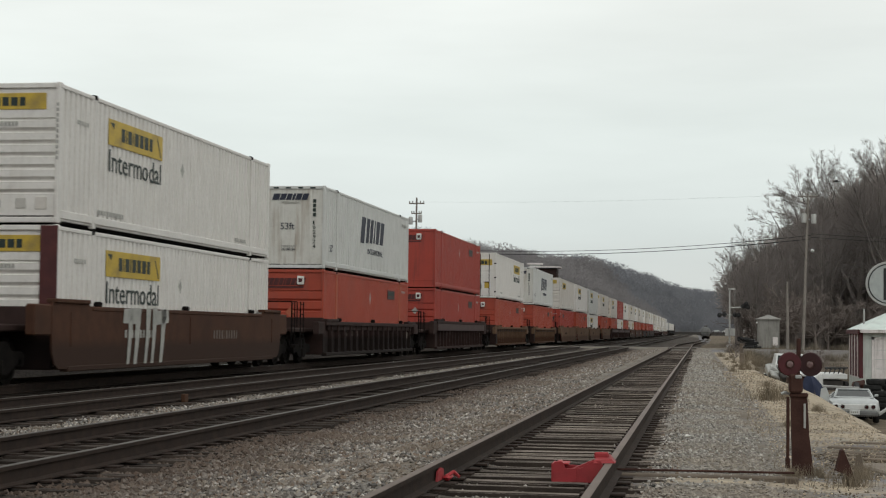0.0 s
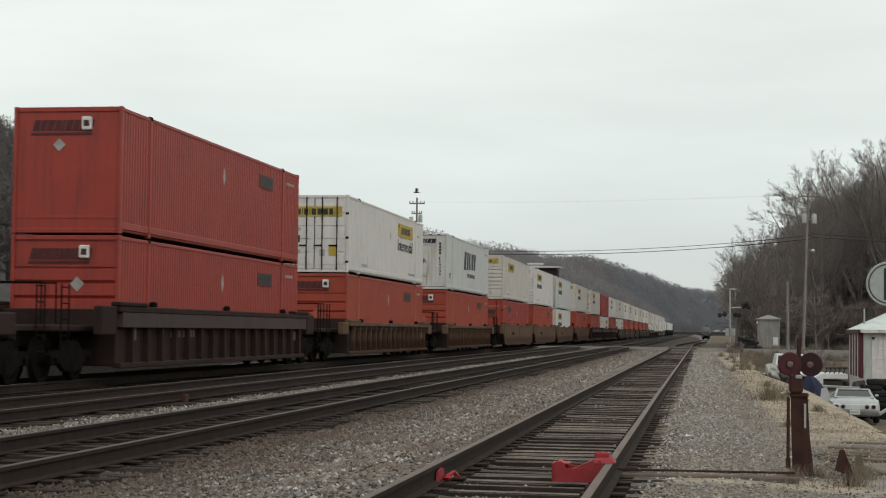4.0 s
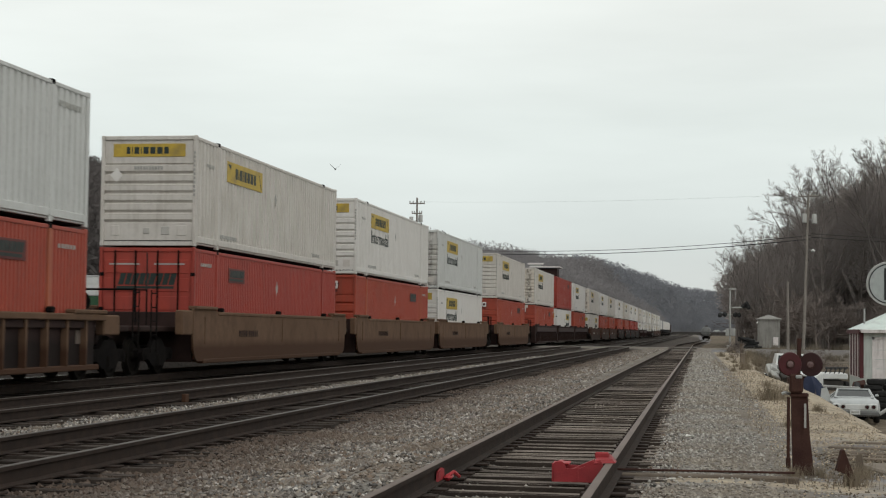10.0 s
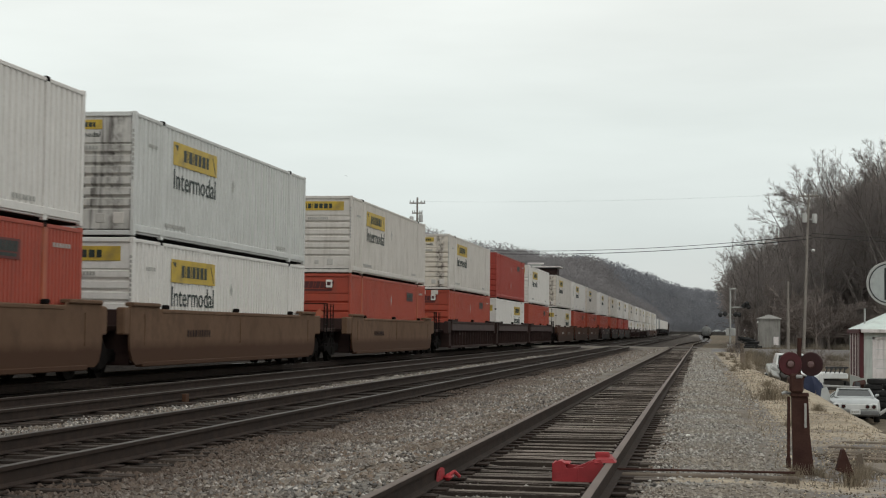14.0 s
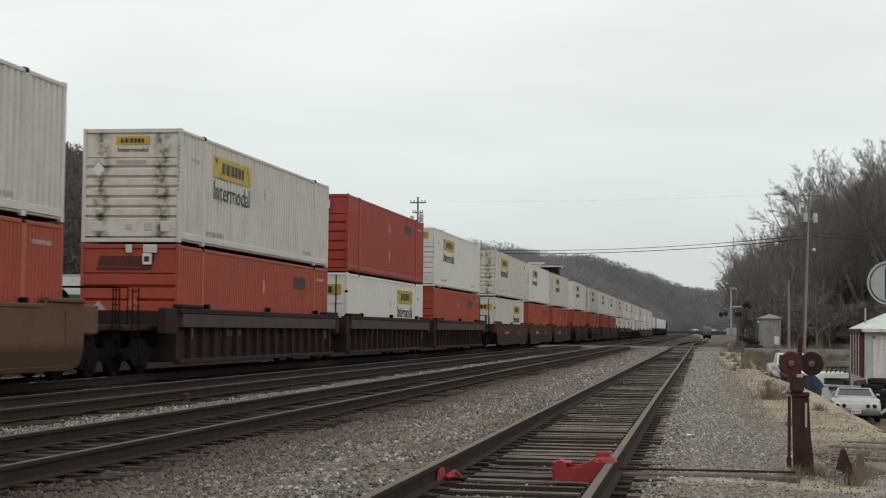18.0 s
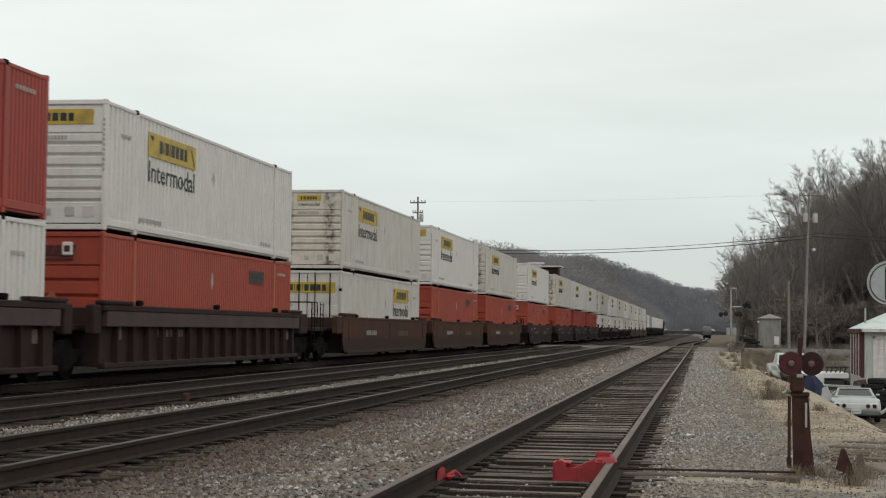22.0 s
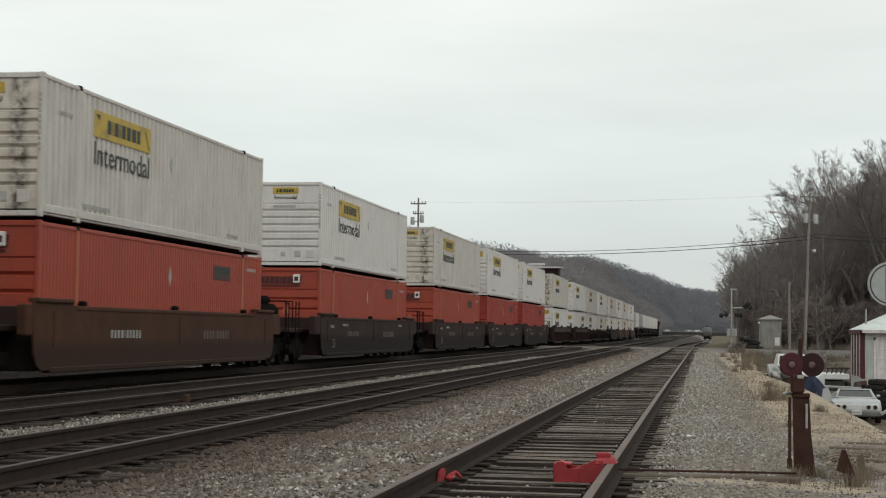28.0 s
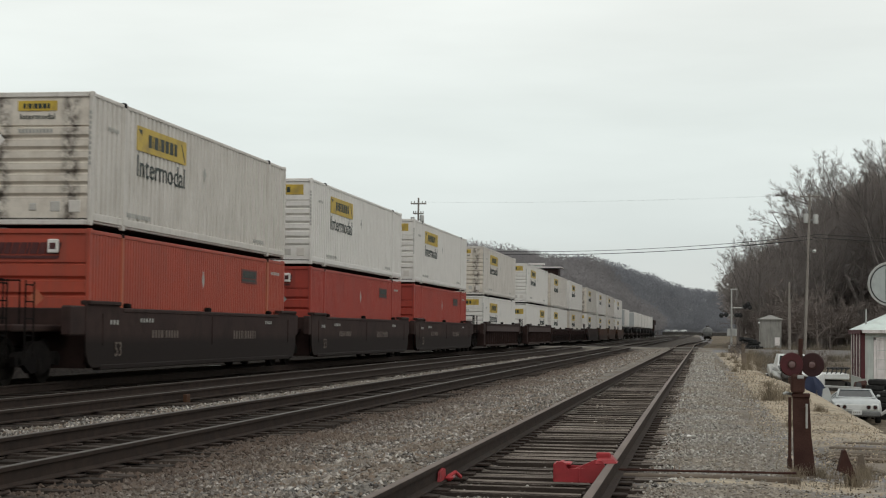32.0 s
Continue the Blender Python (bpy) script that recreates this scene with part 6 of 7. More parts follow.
part("side_wall", Form().box((SW - 0.15, 0.15, 0), (SW, SD - 0.15, 2.50), 0.01), GREY_SIDING, sh)
part("side_wall", Form().box((0, 0.15, 0), (0.15, SD - 0.15, 2.50), 0.01), PALE_SIDING, sh)
for k in range(4):
    part("stripe_panel", Form().box((-0.03, 0.2 + k * 1.5, 0.05), (0.0, 0.95 + k * 1.5, 2.45), 0.006), MAROON, sh, "maroon upright panel")
part("corner_board", Form().box((-0.04, -0.04, 0), (0.16, 0.0, 2.5), 0.006), MAROON, sh)
gd_ = part("garage_door", Form().box((0.75, -0.03, 0.0), (3.9, 0.0, 2.05), 0.006), PALE_SIDING, sh)
for z in (0.5, 1.0, 1.5):
    part("door_seam", Form().box((0.78, -0.036, z), (3.87, -0.028, z + 0.03), 0.002), GREY_SIDING, gd_)
part("door_frame", Form().box((0.60, -0.045, 0.0), (0.74, 0.0, 2.20), 0.006), PALE_SIDING, sh)
part("door_frame", Form().box((0.60, -0.045, 2.06), (4.1, 0.0, 2.20), 0.006), PALE_SIDING, sh)
part("roof", Form().add([(-0.10, -0.35, 2.60), (SW + 0.35, -0.35, 2.60), (SW + 0.35, SD + 0.35, 2.60), (-0.10, SD + 0.35, 2.60), (SW / 2 - 0.4, SD / 2, 3.75), (SW / 2 + 0.4, SD / 2, 3.75)],
                        [(0, 1, 5, 4), (1, 2, 5), (2, 3, 4, 5), (3, 0, 4), (0, 3, 2, 1)]), ROOF_TIN, sh)
part("fascia", Form().box((-0.02, -0.38, 2.42), (SW + 0.36, -0.34, 2.60), 0.006), PALE_SIDING, sh, "white front fascia")
part("fascia", Form().box((-0.13, -0.34, 2.36), (-0.09, SD + 0.34, 2.60), 0.006), MAROON, sh, "maroon side fascia")
part("vent_pipe", Form().rod((0.55, 3.4, 2.75), (0.55, 3.4, 3.75), 0.05, sides=10), ALU, sh)

# the round sign behind the shed
SIGN_FACE = surf("faded_white_sign", (0.40, 0.42, 0.41), (0.33, 0.35, 0.345), 1.0, 0.5, grime=(0.2, 0.2, 0.2), grime_amount=0.3)
sg = thing("round_sign", pose(11.05, 96, ground_z(11.05, 96)), "large round white sign with black panel on a pole", "sign")
zc = 4.08 - ground_z(11.05, 96)
part("pole", Form().rod((0, 0.1, 0), (0, 0.1, zc), 0.09, sides=12), ALU, sg, smooth=True)
part("disc", Form().lathe([(0.05, -0.09), (1.22, -0.09), (1.22, 0.09), (0.05, 0.09)], pose(0, 0, zc, 90), 56), SIGN_FACE, sg)
part("rim", Form().lathe([(1.17, 0.10), (1.28, 0.10), (1.30, 0.0), (1.28, -0.12), (1.17, -0.12), (1.17, 0.10)], pose(0, 0, zc, 90), 56, False), ALU, sg, smooth=True)
part("inner_ring", Form().lathe([(1.10, 0.09), (1.165, 0.09), (1.165, 0.115), (1.10, 0.115), (1.10, 0.09)], pose(0, 0, zc, 90), 56, False), BLACK, sg)
part("black_panel", Form().box((-0.28, -0.13, zc - 0.95), (0.35, -0.09, zc + 0.90), 0.01), BLACK, sg, "black upright panel")

# ---------------------------------------------------------------- the crossing's signals and huts
xm = thing("crossing_signal", pose(2.87, 140, ground_z(2.87, 140) + 0.04), "grey crossing signal mast with black flashing lights", "crossing signal")
part("mast", Form().rod((0, 0, 0), (0, 0, 5.2), 0.09, 0.07, sides=12), ALU, xm, smooth=True)
part("base", Form().box((-0.28, -0.28, -0.1), (0.28, 0.28, 0.45), 0.06), ALU, xm)
part("arm", Form().rod((0, 0, 3.62), (1.4, 0, 3.66), 0.06, sides=8), ALU, xm)
part("arm", Form().rod((-0.6, 0, 3.0), (0.8, 0, 3.0), 0.05, sides=8), ALU, xm)
for x, z in ((-0.85, 2.98), (-0.45, 3.05), (0.45, 3.02), (0.75, 3.0), (1.15, 3.75), (1.55, 3.68), (1.4, 3.95)):
    h = part("flasher", Form().lathe([(0.05, -0.05), (0.20, -0.02), (0.21, 0.0), (0.19, 0.02), (0.05, 0.03)], pose(x, -0.05, z, 90, 0, 25 if x < 0 else -30), 24), BLACK, xm, "black flashing light")
    part("hood", Form().lathe([(0.11, -0.03), (0.12, 0.0), (0.12, 0.26), (0.10, 0.26)], pose(x, -0.08, z, 90, 0, 25 if x < 0 else -30), 16), BLACK, h)
part("antenna", Form().rod((0.45, 0, 4.25), (0.45, 0, 5.3), 0.02, sides=6), ALU, xm)
part("mast_cap", Form().box((-0.12, -0.12, 5.15), (0.5, 0.12, 5.28), 0.03), ALU, xm)
for x in (-0.22, 0.14, 0.32):
    part("relay_box", Form().box((x - 0.16, -0.16, 1.2), (x + 0.14, 0.16, 1.85), 0.04), ALU, xm)

HUT = surf("weathered_galvanised_sheet", (0.29, 0.283, 0.262), (0.225, 0.218, 0.204), 1.5, 0.6, metal=0.2, grime=(0.10, 0.09, 0.08), grime_amount=0.5, streak=True)
hut = thing("signal_hut", pose(6.30, 144, ground_z(6.30, 144) + 0.42), "grey galvanised signal hut with a shallow pyramid roof", "signal hut")
part("wall_shell", Form().box((-0.93, -0.93, -0.2), (0.93, 0.93, 2.35), 0.03), HUT, hut)
part("roof", Form().add([(-1.06, -1.06, 2.35), (1.06, -1.06, 2.35), (1.06, 1.06, 2.35), (-1.06, 1.06, 2.35), (0, 0, 2.72), (-1.06, -1.06, 2.27), (1.06, -1.06, 2.27), (1.06, 1.06, 2.27), (-1.06, 1.06, 2.27)],
                        [(0, 1, 4), (1, 2, 4), (2, 3, 4), (3, 0, 4), (0, 5, 6, 1), (1, 6, 7, 2), (2, 7, 8, 3), (3, 8, 5, 0), (5, 8, 7, 6)]), HUT, hut)
part("door", Form().box((0.35, -0.96, 0.02), (0.78, -0.935, 0.75), 0.01), PALE_SIDING, hut, "pale lower door panel")
part("plinth", Form().box((-0.97, -0.97, -0.7), (0.97, 0.97, -0.2), 0.02), SLAB, hut)
part("wall_lamp", Form().rod((-1.08, -0.9, 2.0), (-0.93, -0.9, 2.0), 0.09, sides=10), CAR_WHITE, hut)

# a black heap of old ties by the mast
hp = thing("tie_heap", pose(4.28, 138.6, ground_z(4.28, 138.6) + 0.1), "black heap of discarded railway ties", "timber heap")
rnd = random.Random(3)
for k in range(16):
    part("old_tie", Form().box((-0.9 + 0.03 * k, -0.11, -0.09), (0.95 - 0.035 * k, 0.11, 0.09), 0.02), BLACK, hp, at=pose(rnd.uniform(-0.35, 0.35), rnd.uniform(-0.5, 0.5), 0.06 + 0.058 * k, rnd.uniform(-6, 6), rnd.uniform(-9, 9), rnd.uniform(-40, 40)))


# ---------------------------------------------------------------- poles and wires
def utility_pole(x, y, top, label, arms=(), boxes=(), lamp=None, lean=0.0):
    z = ground_z(x, y) - 0.3
    p = thing("utility_pole", pose(x, y, z), label, "utility pole", "utility poles")
    h = top - z
    part("pole", Form().rod((0, 0, 0), (lean, 0, h), 0.125, 0.085, sides=12), WOOD_POLE, p, smooth=True)
    for az, half in arms:
        a = part("crossarm", Form().box((lean - half, -0.06, az - z - 0.06), (lean + half, 0.06, az - z + 0.06), 0.01), WOOD_POLE, p)
        for k in (-0.92, -0.5, 0.5, 0.92):
            part("insulator", Form().rod((lean + half * k, 0, az - z + 0.06), (lean + half * k, 0, az - z + 0.24), 0.05, sides=8), ALU, a)
    for bx_, bz in boxes:
        b = part("transformer", Form().lathe([(0.18, -0.36), (0.20, -0.34), (0.20, 0.32), (0.16, 0.38)], pose(lean + bx_, 0, bz - z), 16), ALU, p, "grey transformer can", smooth=True)
        part("bracket", Form().box((lean + min(bx_, 0), -0.04, bz - z - 0.1), (lean + max(bx_, 0), 0.04, bz - z), 0.01), STEEL, b)
    if lamp:
        a = part("lamp_arm", Form().bars([(lean, 0, lamp - z), (lean + 0.25, 0, lamp - z + 0.12), (lean + 0.32, 0, lamp - z + 0.05)], 0.025), ALU, p)
        part("lamp_head", Form().lathe([(0.06, 0.10), (0.16, 0.0), (0.13, -0.10), (0.05, -0.16)], pose(lean + 0.34, 0, lamp - z), 14), CAR_WHITE, a, "white lamp globe", smooth=True)
    return p


utility_pole(8.38, 130, 12.2, "weathered wooden pole with transformers and a white lamp", arms=((12.0, 0.8),), boxes=((-0.3, 10.25), (0.45, 10.2)), lamp=7.7, lean=0.4)
utility_pole(7.26, 131, 5.25, "short pale wooden pole", lean=-0.04)
utility_pole(-26.3, 150, 13.6, "weathered wooden pole with crossarm behind the train", arms=((13.05, 0.75), (12.1, 0.5)), boxes=((-0.55, 11.4), (0.35, 11.6)))


def wire(a, b, sag, r=0.022):
    t = thing("overhead_wire", pose(*a), "thin dark overhead wire spanning the tracks", "wire", "overhead wires")
    pts = []
    for k in range(25):
        u = k / 24
        pts.append(((b[0] - a[0]) * u, (b[1] - a[1]) * u, (b[2] - a[2]) * u - sag * 4 * u * (1 - u)))
    f = Form()
    for p in pts:
        f.v += [(p[0], p[1] + r * math.cos(w), p[2] + r * math.sin(w)) for w in (0, 1.257, 2.513, 3.770, 5.027)]
    f.f = [(j * 5 + i, j * 5 + (i + 1) % 5, (j + 1) * 5 + (i + 1) % 5, (j + 1) * 5 + i) for j in range(24) for i in range(5)]
    part("strand", f, BLACK, t)


for dz_, r in ((0.0, 0.028), (0.28, 0.022)):
    wire((9.0, 130, 8.62 + dz_), (-25.9, 150, 8.50 + dz_), 0.70, r)
    wire((9.0, 130, 8.75 + dz_), (60, 118, 7.6 + dz_), 0.8, r)
for k in range(2):
    wire((8.5 + 1.1 * k, 130, 12.2), (-26.9 + 1.2 * k, 150, 13.2), 0.25, 0.002)

# the flat white roof beyond the train
fr = thing("flat_roof_building", pose(-27.5, 300, ground_z(-27.5, 300)), "far building with a flat white roof", "building")
zr = 12.75 - ground_z(-27.5, 300)
part("wall_shell", Form().box((-1.6, -1.5, 0), (1.8, 3.0, zr - 0.2), 0.05), CAR_GREY, fr)
part("roof", Form().box((-3.4, -2.2, zr - 0.10), (2.45, 3.6, zr + 0.16), 0.05), PALE_SIDING, fr)
part("roof_hut_wall", Form().box((-3.3, -0.7, zr + 0.16), (-1.4, 0.3, zr + 0.55), 0.04), GREY_SIDING, fr)
part("roof_hut_roof", Form().box((-3.8, -1.0, zr + 0.55), (-0.9, 0.5, zr + 0.85), 0.04), PALE_SIDING, fr)


# ---------------------------------------------------------------- parked cars far down the line
TANK = surf("grimy_grey_tank_paint", (0.200, 0.204, 0.200), (0.140, 0.143, 0.140), 1.5, 0.6, grime=(0.03, 0.028, 0.026), grime_amount=0.6, streak=True)


def tank_car(at):
    c = thing("tank_car", at, "grimy tank car parked on the siding", "railway car", "parked tank cars")
    part("tank", Form().lathe([(0.1, 0.0), (0.9, 0.06), (1.3, 0.3), (1.42, 0.7), (1.42, 13.3), (1.3, 13.7), (0.9, 13.94), (0.1, 14.0)], pose(0, 0, 2.35, -90), 28), TANK, c, smooth=True)
    part("dome", Form().rod((0, 7, 3.7), (0, 7, 4.1), 0.4, sides=16), CAR_GREY, c)
    part("sill", Form().box((-0.5, -0.4, 0.75), (0.5, 14.4, 1.05), 0.03), CAST, c)
    part("end_platform", Form().box((-1.4, -0.5, 1.0), (1.4, 0.4, 1.1), 0.02), CAST, c)
    part("coupler", Form().box((-0.14, -1.0, 0.75), (0.14, -0.4, 1.0), 0.03), CAST, c)
    part("handrail", Form().bars([(-1.35, -0.45, 1.1), (-1.35, -0.45, 2.1), (1.35, -0.45, 2.1), (1.35, -0.45, 1.1)], 0.03), CAST, c)
    for y in (1.6, 12.4):
        make_truck(c, y)
    return c


for k, y in enumerate((462.0, 478.4, 494.8)):
    at = pose(siding_x(y), y, siding_z(y + 7), -0.35 if k == 0 else 0, 0, -math.degrees(math.atan2(siding_x(y + 14) - siding_x(y), 14)))
    tc0 = tank_car(at) if k == 0 else copy_thing(tc0, at)
far_road = thing("far_road", pose(0, 1000, 0), "distant grey road crossing the valley", "road", kind="structure")
part("asphalt", Form().box((-60, -4, -1.5), (44, 4, 0.55), 0.05), ROAD, far_road)
QUEUE = []
for x0, start, paint in ((4.0, 14.4, CAR_WHITE), (10.0, 16.2, SILVER), (16.0, 18.3, CAR_WHITE), (22.0, 20.3, SILVER), (27.2, 20.2, CAR_WHITE), (32.6, 20.2, CAR_WHITE)):
    v = thing("distant_car", pose(x0, 1000, 0.55, 0, 0, -90), "pale car driving along the distant road", "car", "cars on the distant road")
    part("body", lofted([(0.0, car_ring(0.80, 0.3, 0.72, 0.80, 0.6)), (0.9, car_ring(0.90, 0.22, 0.86, 0.95, 0.7)), (1.6, car_ring(0.92, 0.22, 0.9, 1.45, 0.68)), (3.4, car_ring(0.92, 0.22, 0.9, 1.5, 0.7)), (4.5, car_ring(0.84, 0.3, 0.8, 0.95, 0.65))]), paint, v, smooth=True)
    part("windscreen", Form().box((-0.6, 1.15, 1.0), (0.6, 1.2, 1.3), 0.02), GLASS, v)
    for sx in (-1, 1):
        for yy in (0.9, 3.6):
            road_wheel(v, sx * 0.82, yy, 0.32)
    QUEUE.append((v, x0, start))

# a white board fence seen through the gaps of the train
bw = thing("white_kiosk", pose(-25.0, 63, ground_z(-25.0, 63)), "small white kiosk with a green base behind the train", "kiosk")
part("base", Form().box((-1.30, -0.9, 0.0), (1.45, 0.9, 1.40), 0.03), surf("green_painted_board", (0.030, 0.085, 0.042), (0.040, 0.100, 0.050), 3.0, 0.7), bw, "dark green lower wall")
part("upper_wall", Form().box((-1.32, -0.92, 1.40), (1.47, 0.92, 2.18), 0.03), CAR_WHITE, bw)
part("roof", Form().box((-1.34, -0.95, 2.18), (1.49, 0.95, 2.23), 0.02), CAR_WHITE, bw)


# ---------------------------------------------------------------- a bird over the tracks
FEATHER = surf("grey_feathers", (0.10, 0.10, 0.105), (0.16, 0.16, 0.165), 20.0, 0.9)
bird = thing("bird", pose(8, 90, 9.4, 0, 0, 90), "small grey bird in flight over the tracks", "bird")
part("body", Form().lathe([(0.005, -0.17), (0.03, -0.12), (0.045, -0.02), (0.04, 0.08), (0.022, 0.13), (0.025, 0.16), (0.004, 0.20)], pose(0, 0, 0, -90), 12), FEATHER, bird, smooth=True)
part("tail", Form().add([(-0.015, -0.14, 0), (0.015, -0.14, 0), (0.04, -0.27, 0.004), (-0.04, -0.27, 0.004), (-0.015, -0.14, 0.008), (0.015, -0.14, 0.008), (0.04, -0.27, 0.010), (-0.04, -0.27, 0.010)],
                        [(0, 1, 2, 3), (4, 7, 6, 5), (0, 4, 5, 1), (1, 5, 6, 2), (2, 6, 7, 3), (3, 7, 4, 0)]), FEATHER, bird)
WINGS = []
for sx in (-1, 1):
    w = Form().add([(0, -0.06, 0), (0, 0.09, 0), (sx * 0.20, 0.07, 0.0), (sx * 0.38, -0.03, 0), (sx * 0.20, -0.06, 0), (0, -0.06, 0.008), (0, 0.09, 0.012), (sx * 0.20, 0.07, 0.010), (sx * 0.38, -0.03, 0.004), (sx * 0.20, -0.06, 0.006)],
                   [(0, 1, 2, 4), (4, 2, 3), (5, 9, 7, 6), (9, 8, 7), (0, 5, 6, 1), (1, 6, 7, 2), (2, 7, 8, 3), (3, 8, 9, 4), (4, 9, 5, 0)])
    WINGS.append((part("wing", w, FEATHER, bird, at=pose(sx * 0.03, 0, 0.02)), sx))
second_bird = copy_thing(bird, pose(-19, 60, 0.82, 0, 0, 90))
WINGS += [(o, 1 if o.matrix_basis.translation.x > 0 else -1) for o in second_bird.children if o.name.startswith("wing")]


# ---------------------------------------------------------------- trees
def grow(seed, height, spread, fine=3):
    """A bare tree: a few leading stems that rise together, ascending boughs, and sprays of fine twigs. Gives the limbs and the twigs apart."""
    rnd = random.Random(seed)
    limbs, twigs = Form(), Form()

    def wander(w, k, up):
        return (w + Vector((rnd.uniform(-1, 1), rnd.uniform(-1, 1), rnd.uniform(-1, 1) + up)) * k).normalized()

    def away(w, k, lift=0.12):
        side = w.cross(Vector((rnd.uniform(-1, 1), rnd.uniform(-1, 1), rnd.uniform(-1, 1)))).normalized()
        d = w + side * k
        d.z += lift
        return d.normalized()

    def run_of(form, p, w, length, r0, r1, steps, sides, k, up):
        """Joints of one wandering stem, as (place, way) pairs."""
        out, q = [], Vector(p)
        for i in range(steps):
            w = wander(w, k, up)
            e = q + w * (length / steps)
            form.rod(q, e, r0 + (r1 - r0) * i / steps, r0 + (r1 - r0) * (i + 1) / steps, sides, caps=False)
            out.append((q, e, w))
            q = e
        return out

    def at_of(joints, u):
        u *= len(joints)
        i = min(len(joints) - 1, int(u))
        a, b, w = joints[i]
        return a.lerp(b, u - i), w

    def spike(p, d, length, r):
        t = p + d * length
        a = d.orthogonal().normalized() * r
        b = d.cross(a)
        k = len(twigs.v)
        twigs.v += [tuple(p + a), tuple(p - a * 0.5 + b * 0.87), tuple(p - a * 0.5 - b * 0.87), tuple(t)]
        twigs.f += [(k, k + 1, k + 3), (k + 1, k + 2, k + 3), (k + 2, k, k + 3)]

    fork = height * rnd.uniform(0.12, 0.30)
    bole = run_of(limbs, (0, 0, -0.4), Vector((rnd.uniform(-0.05, 0.05), rnd.uniform(-0.05, 0.05), 1)), fork + 0.4, height * 0.017, height * 0.013, 3, 7, 0.04, 0)
    stems = rnd.choice((2, 3, 3, 4))
    for s in range(stems):
        p, w = bole[-1][1], bole[-1][2]
        a = 2 * math.pi * (s + rnd.uniform(-0.25, 0.25)) / stems
        lean = rnd.uniform(0.20, 0.62) * spread
        w = Vector((math.cos(a) * lean, math.sin(a) * lean, 1)).normalized()
        long = (height - fork) * rnd.uniform(0.80, 1.0)
        stem = run_of(limbs, p, w, long, height * 0.010, 0.02, 6, 5, 0.065, 0.12)
        for b in range(13):
            u = 0.14 + 0.85 * (b + rnd.random()) / 13
            p, w = at_of(stem, u)
            bl = height * (0.34 - 0.20 * u) * rnd.uniform(0.7, 1.15) * (0.7 + 0.3 * spread)
            bough = run_of(limbs, p, away(w, rnd.uniform(0.85, 1.6) * spread), bl, 0.016 + 0.035 * (1 - u), 0.011, 4, 4, 0.08, 0.4)
            for c in range(8):
                v = 0.20 + 0.80 * (c + rnd.random()) / 8
                p, w = at_of(bough, v)
                sl = bl * (0.44 - 0.18 * v) * rnd.uniform(0.7, 1.2)
                spray = run_of(twigs, p, away(w, rnd.uniform(0.5, 0.9)), sl, 0.011, 0.005, 2, 3, 0.08, 0.2)
                for _ in range(4 * fine):
                    p, w = at_of(spray, rnd.uniform(0.15, 0.99))
                    d = away(w, rnd.uniform(0.5, 1.1), 0.18)
                    tl = rnd.uniform(0.22, 0.62) * (0.5 + height / 40)
                    spike(p, d, tl, 0.0065)
                    for _ in range(fine - 1):
                        spike(p + d * tl * rnd.uniform(0.15, 0.6), away(d, 0.5, 0.1), tl * rnd.uniform(0.4, 0.7), 0.006)
    return limbs, twigs


def quick_mesh(form, name, material):
    me = bpy.data.meshes.new(name)
    me.from_pydata(form.v, [], form.f)
    me.materials.append(material)
    return me


TREES = []
for seed, h, sp in ((21, 19, 0.85), (22, 17, 1.0), (23, 20, 0.75), (24, 15, 1.1), (25, 18, 0.9), (26, 21, 0.8)):
    limbs, twigs = grow(seed, h, sp)
    TREES.append((quick_mesh(limbs, "trunk", BARK), quick_mesh(twigs, "crown", TWIG), h, max(v[2] for v in twigs.v)))
SLIM = []
for seed, h, sp in ((41, 16, 1.0), (42, 18, 0.9), (43, 15, 1.1)):
    limbs, twigs = grow(seed, h, sp, 1)
    SLIM.append((quick_mesh(limbs, "trunk", BARK), quick_mesh(twigs, "crown", TWIG), h))
THICKET = surf("dark_brush_twigs", (0.150, 0.126, 0.114), (0.200, 0.170, 0.155), 0.5, 0.95, each=0.2)
BRUSH = []
for seed in (31, 32, 33):
    limbs, twigs = grow(seed, 5.0, 1.6, 1)
    BRUSH.append((quick_mesh(limbs, "stems", THICKET), quick_mesh(twigs, "twigs", THICKET)))


def plant(model, x, y, size, turn, label="tall bare deciduous tree with fine grey twigs"):
    trunk, crown = model[:2]
    t = thing("bare_tree", pose(x, y, ground_z(x, y) - 0.1, 0, 0, turn), label, "tree", "bare trees by the line")
    a, b = part("trunk", trunk, None, t), part("crown", crown, None, t)
    for o in (a, b):
        o.scale = (size, size, size)
    return t


rnd = random.Random(77)
# the wood at the right of the line: its edge climbs away from the tracks
EDGE = ((0.0, 11.0), (2.5, 12.2), (4.4, 13.4), (6.7, 14.9), (7.8, 16.4), (10.0, 18.0), (12.6, 20.4), (14.5, 21.9), (17.0, 22.7), (26.0, 22.8), (40.0, 23.0), (80.0, 23.0))


def wood_top(u):
    """The wood's skyline over the rails, u metres in, fitted to the camera's view."""
    for (a, h0), (b, h1) in zip(EDGE, EDGE[1:]):
        if u <= b:
            return h0 + (h1 - h0) * (u - a) / (b - a)
    return EDGE[-1][1]


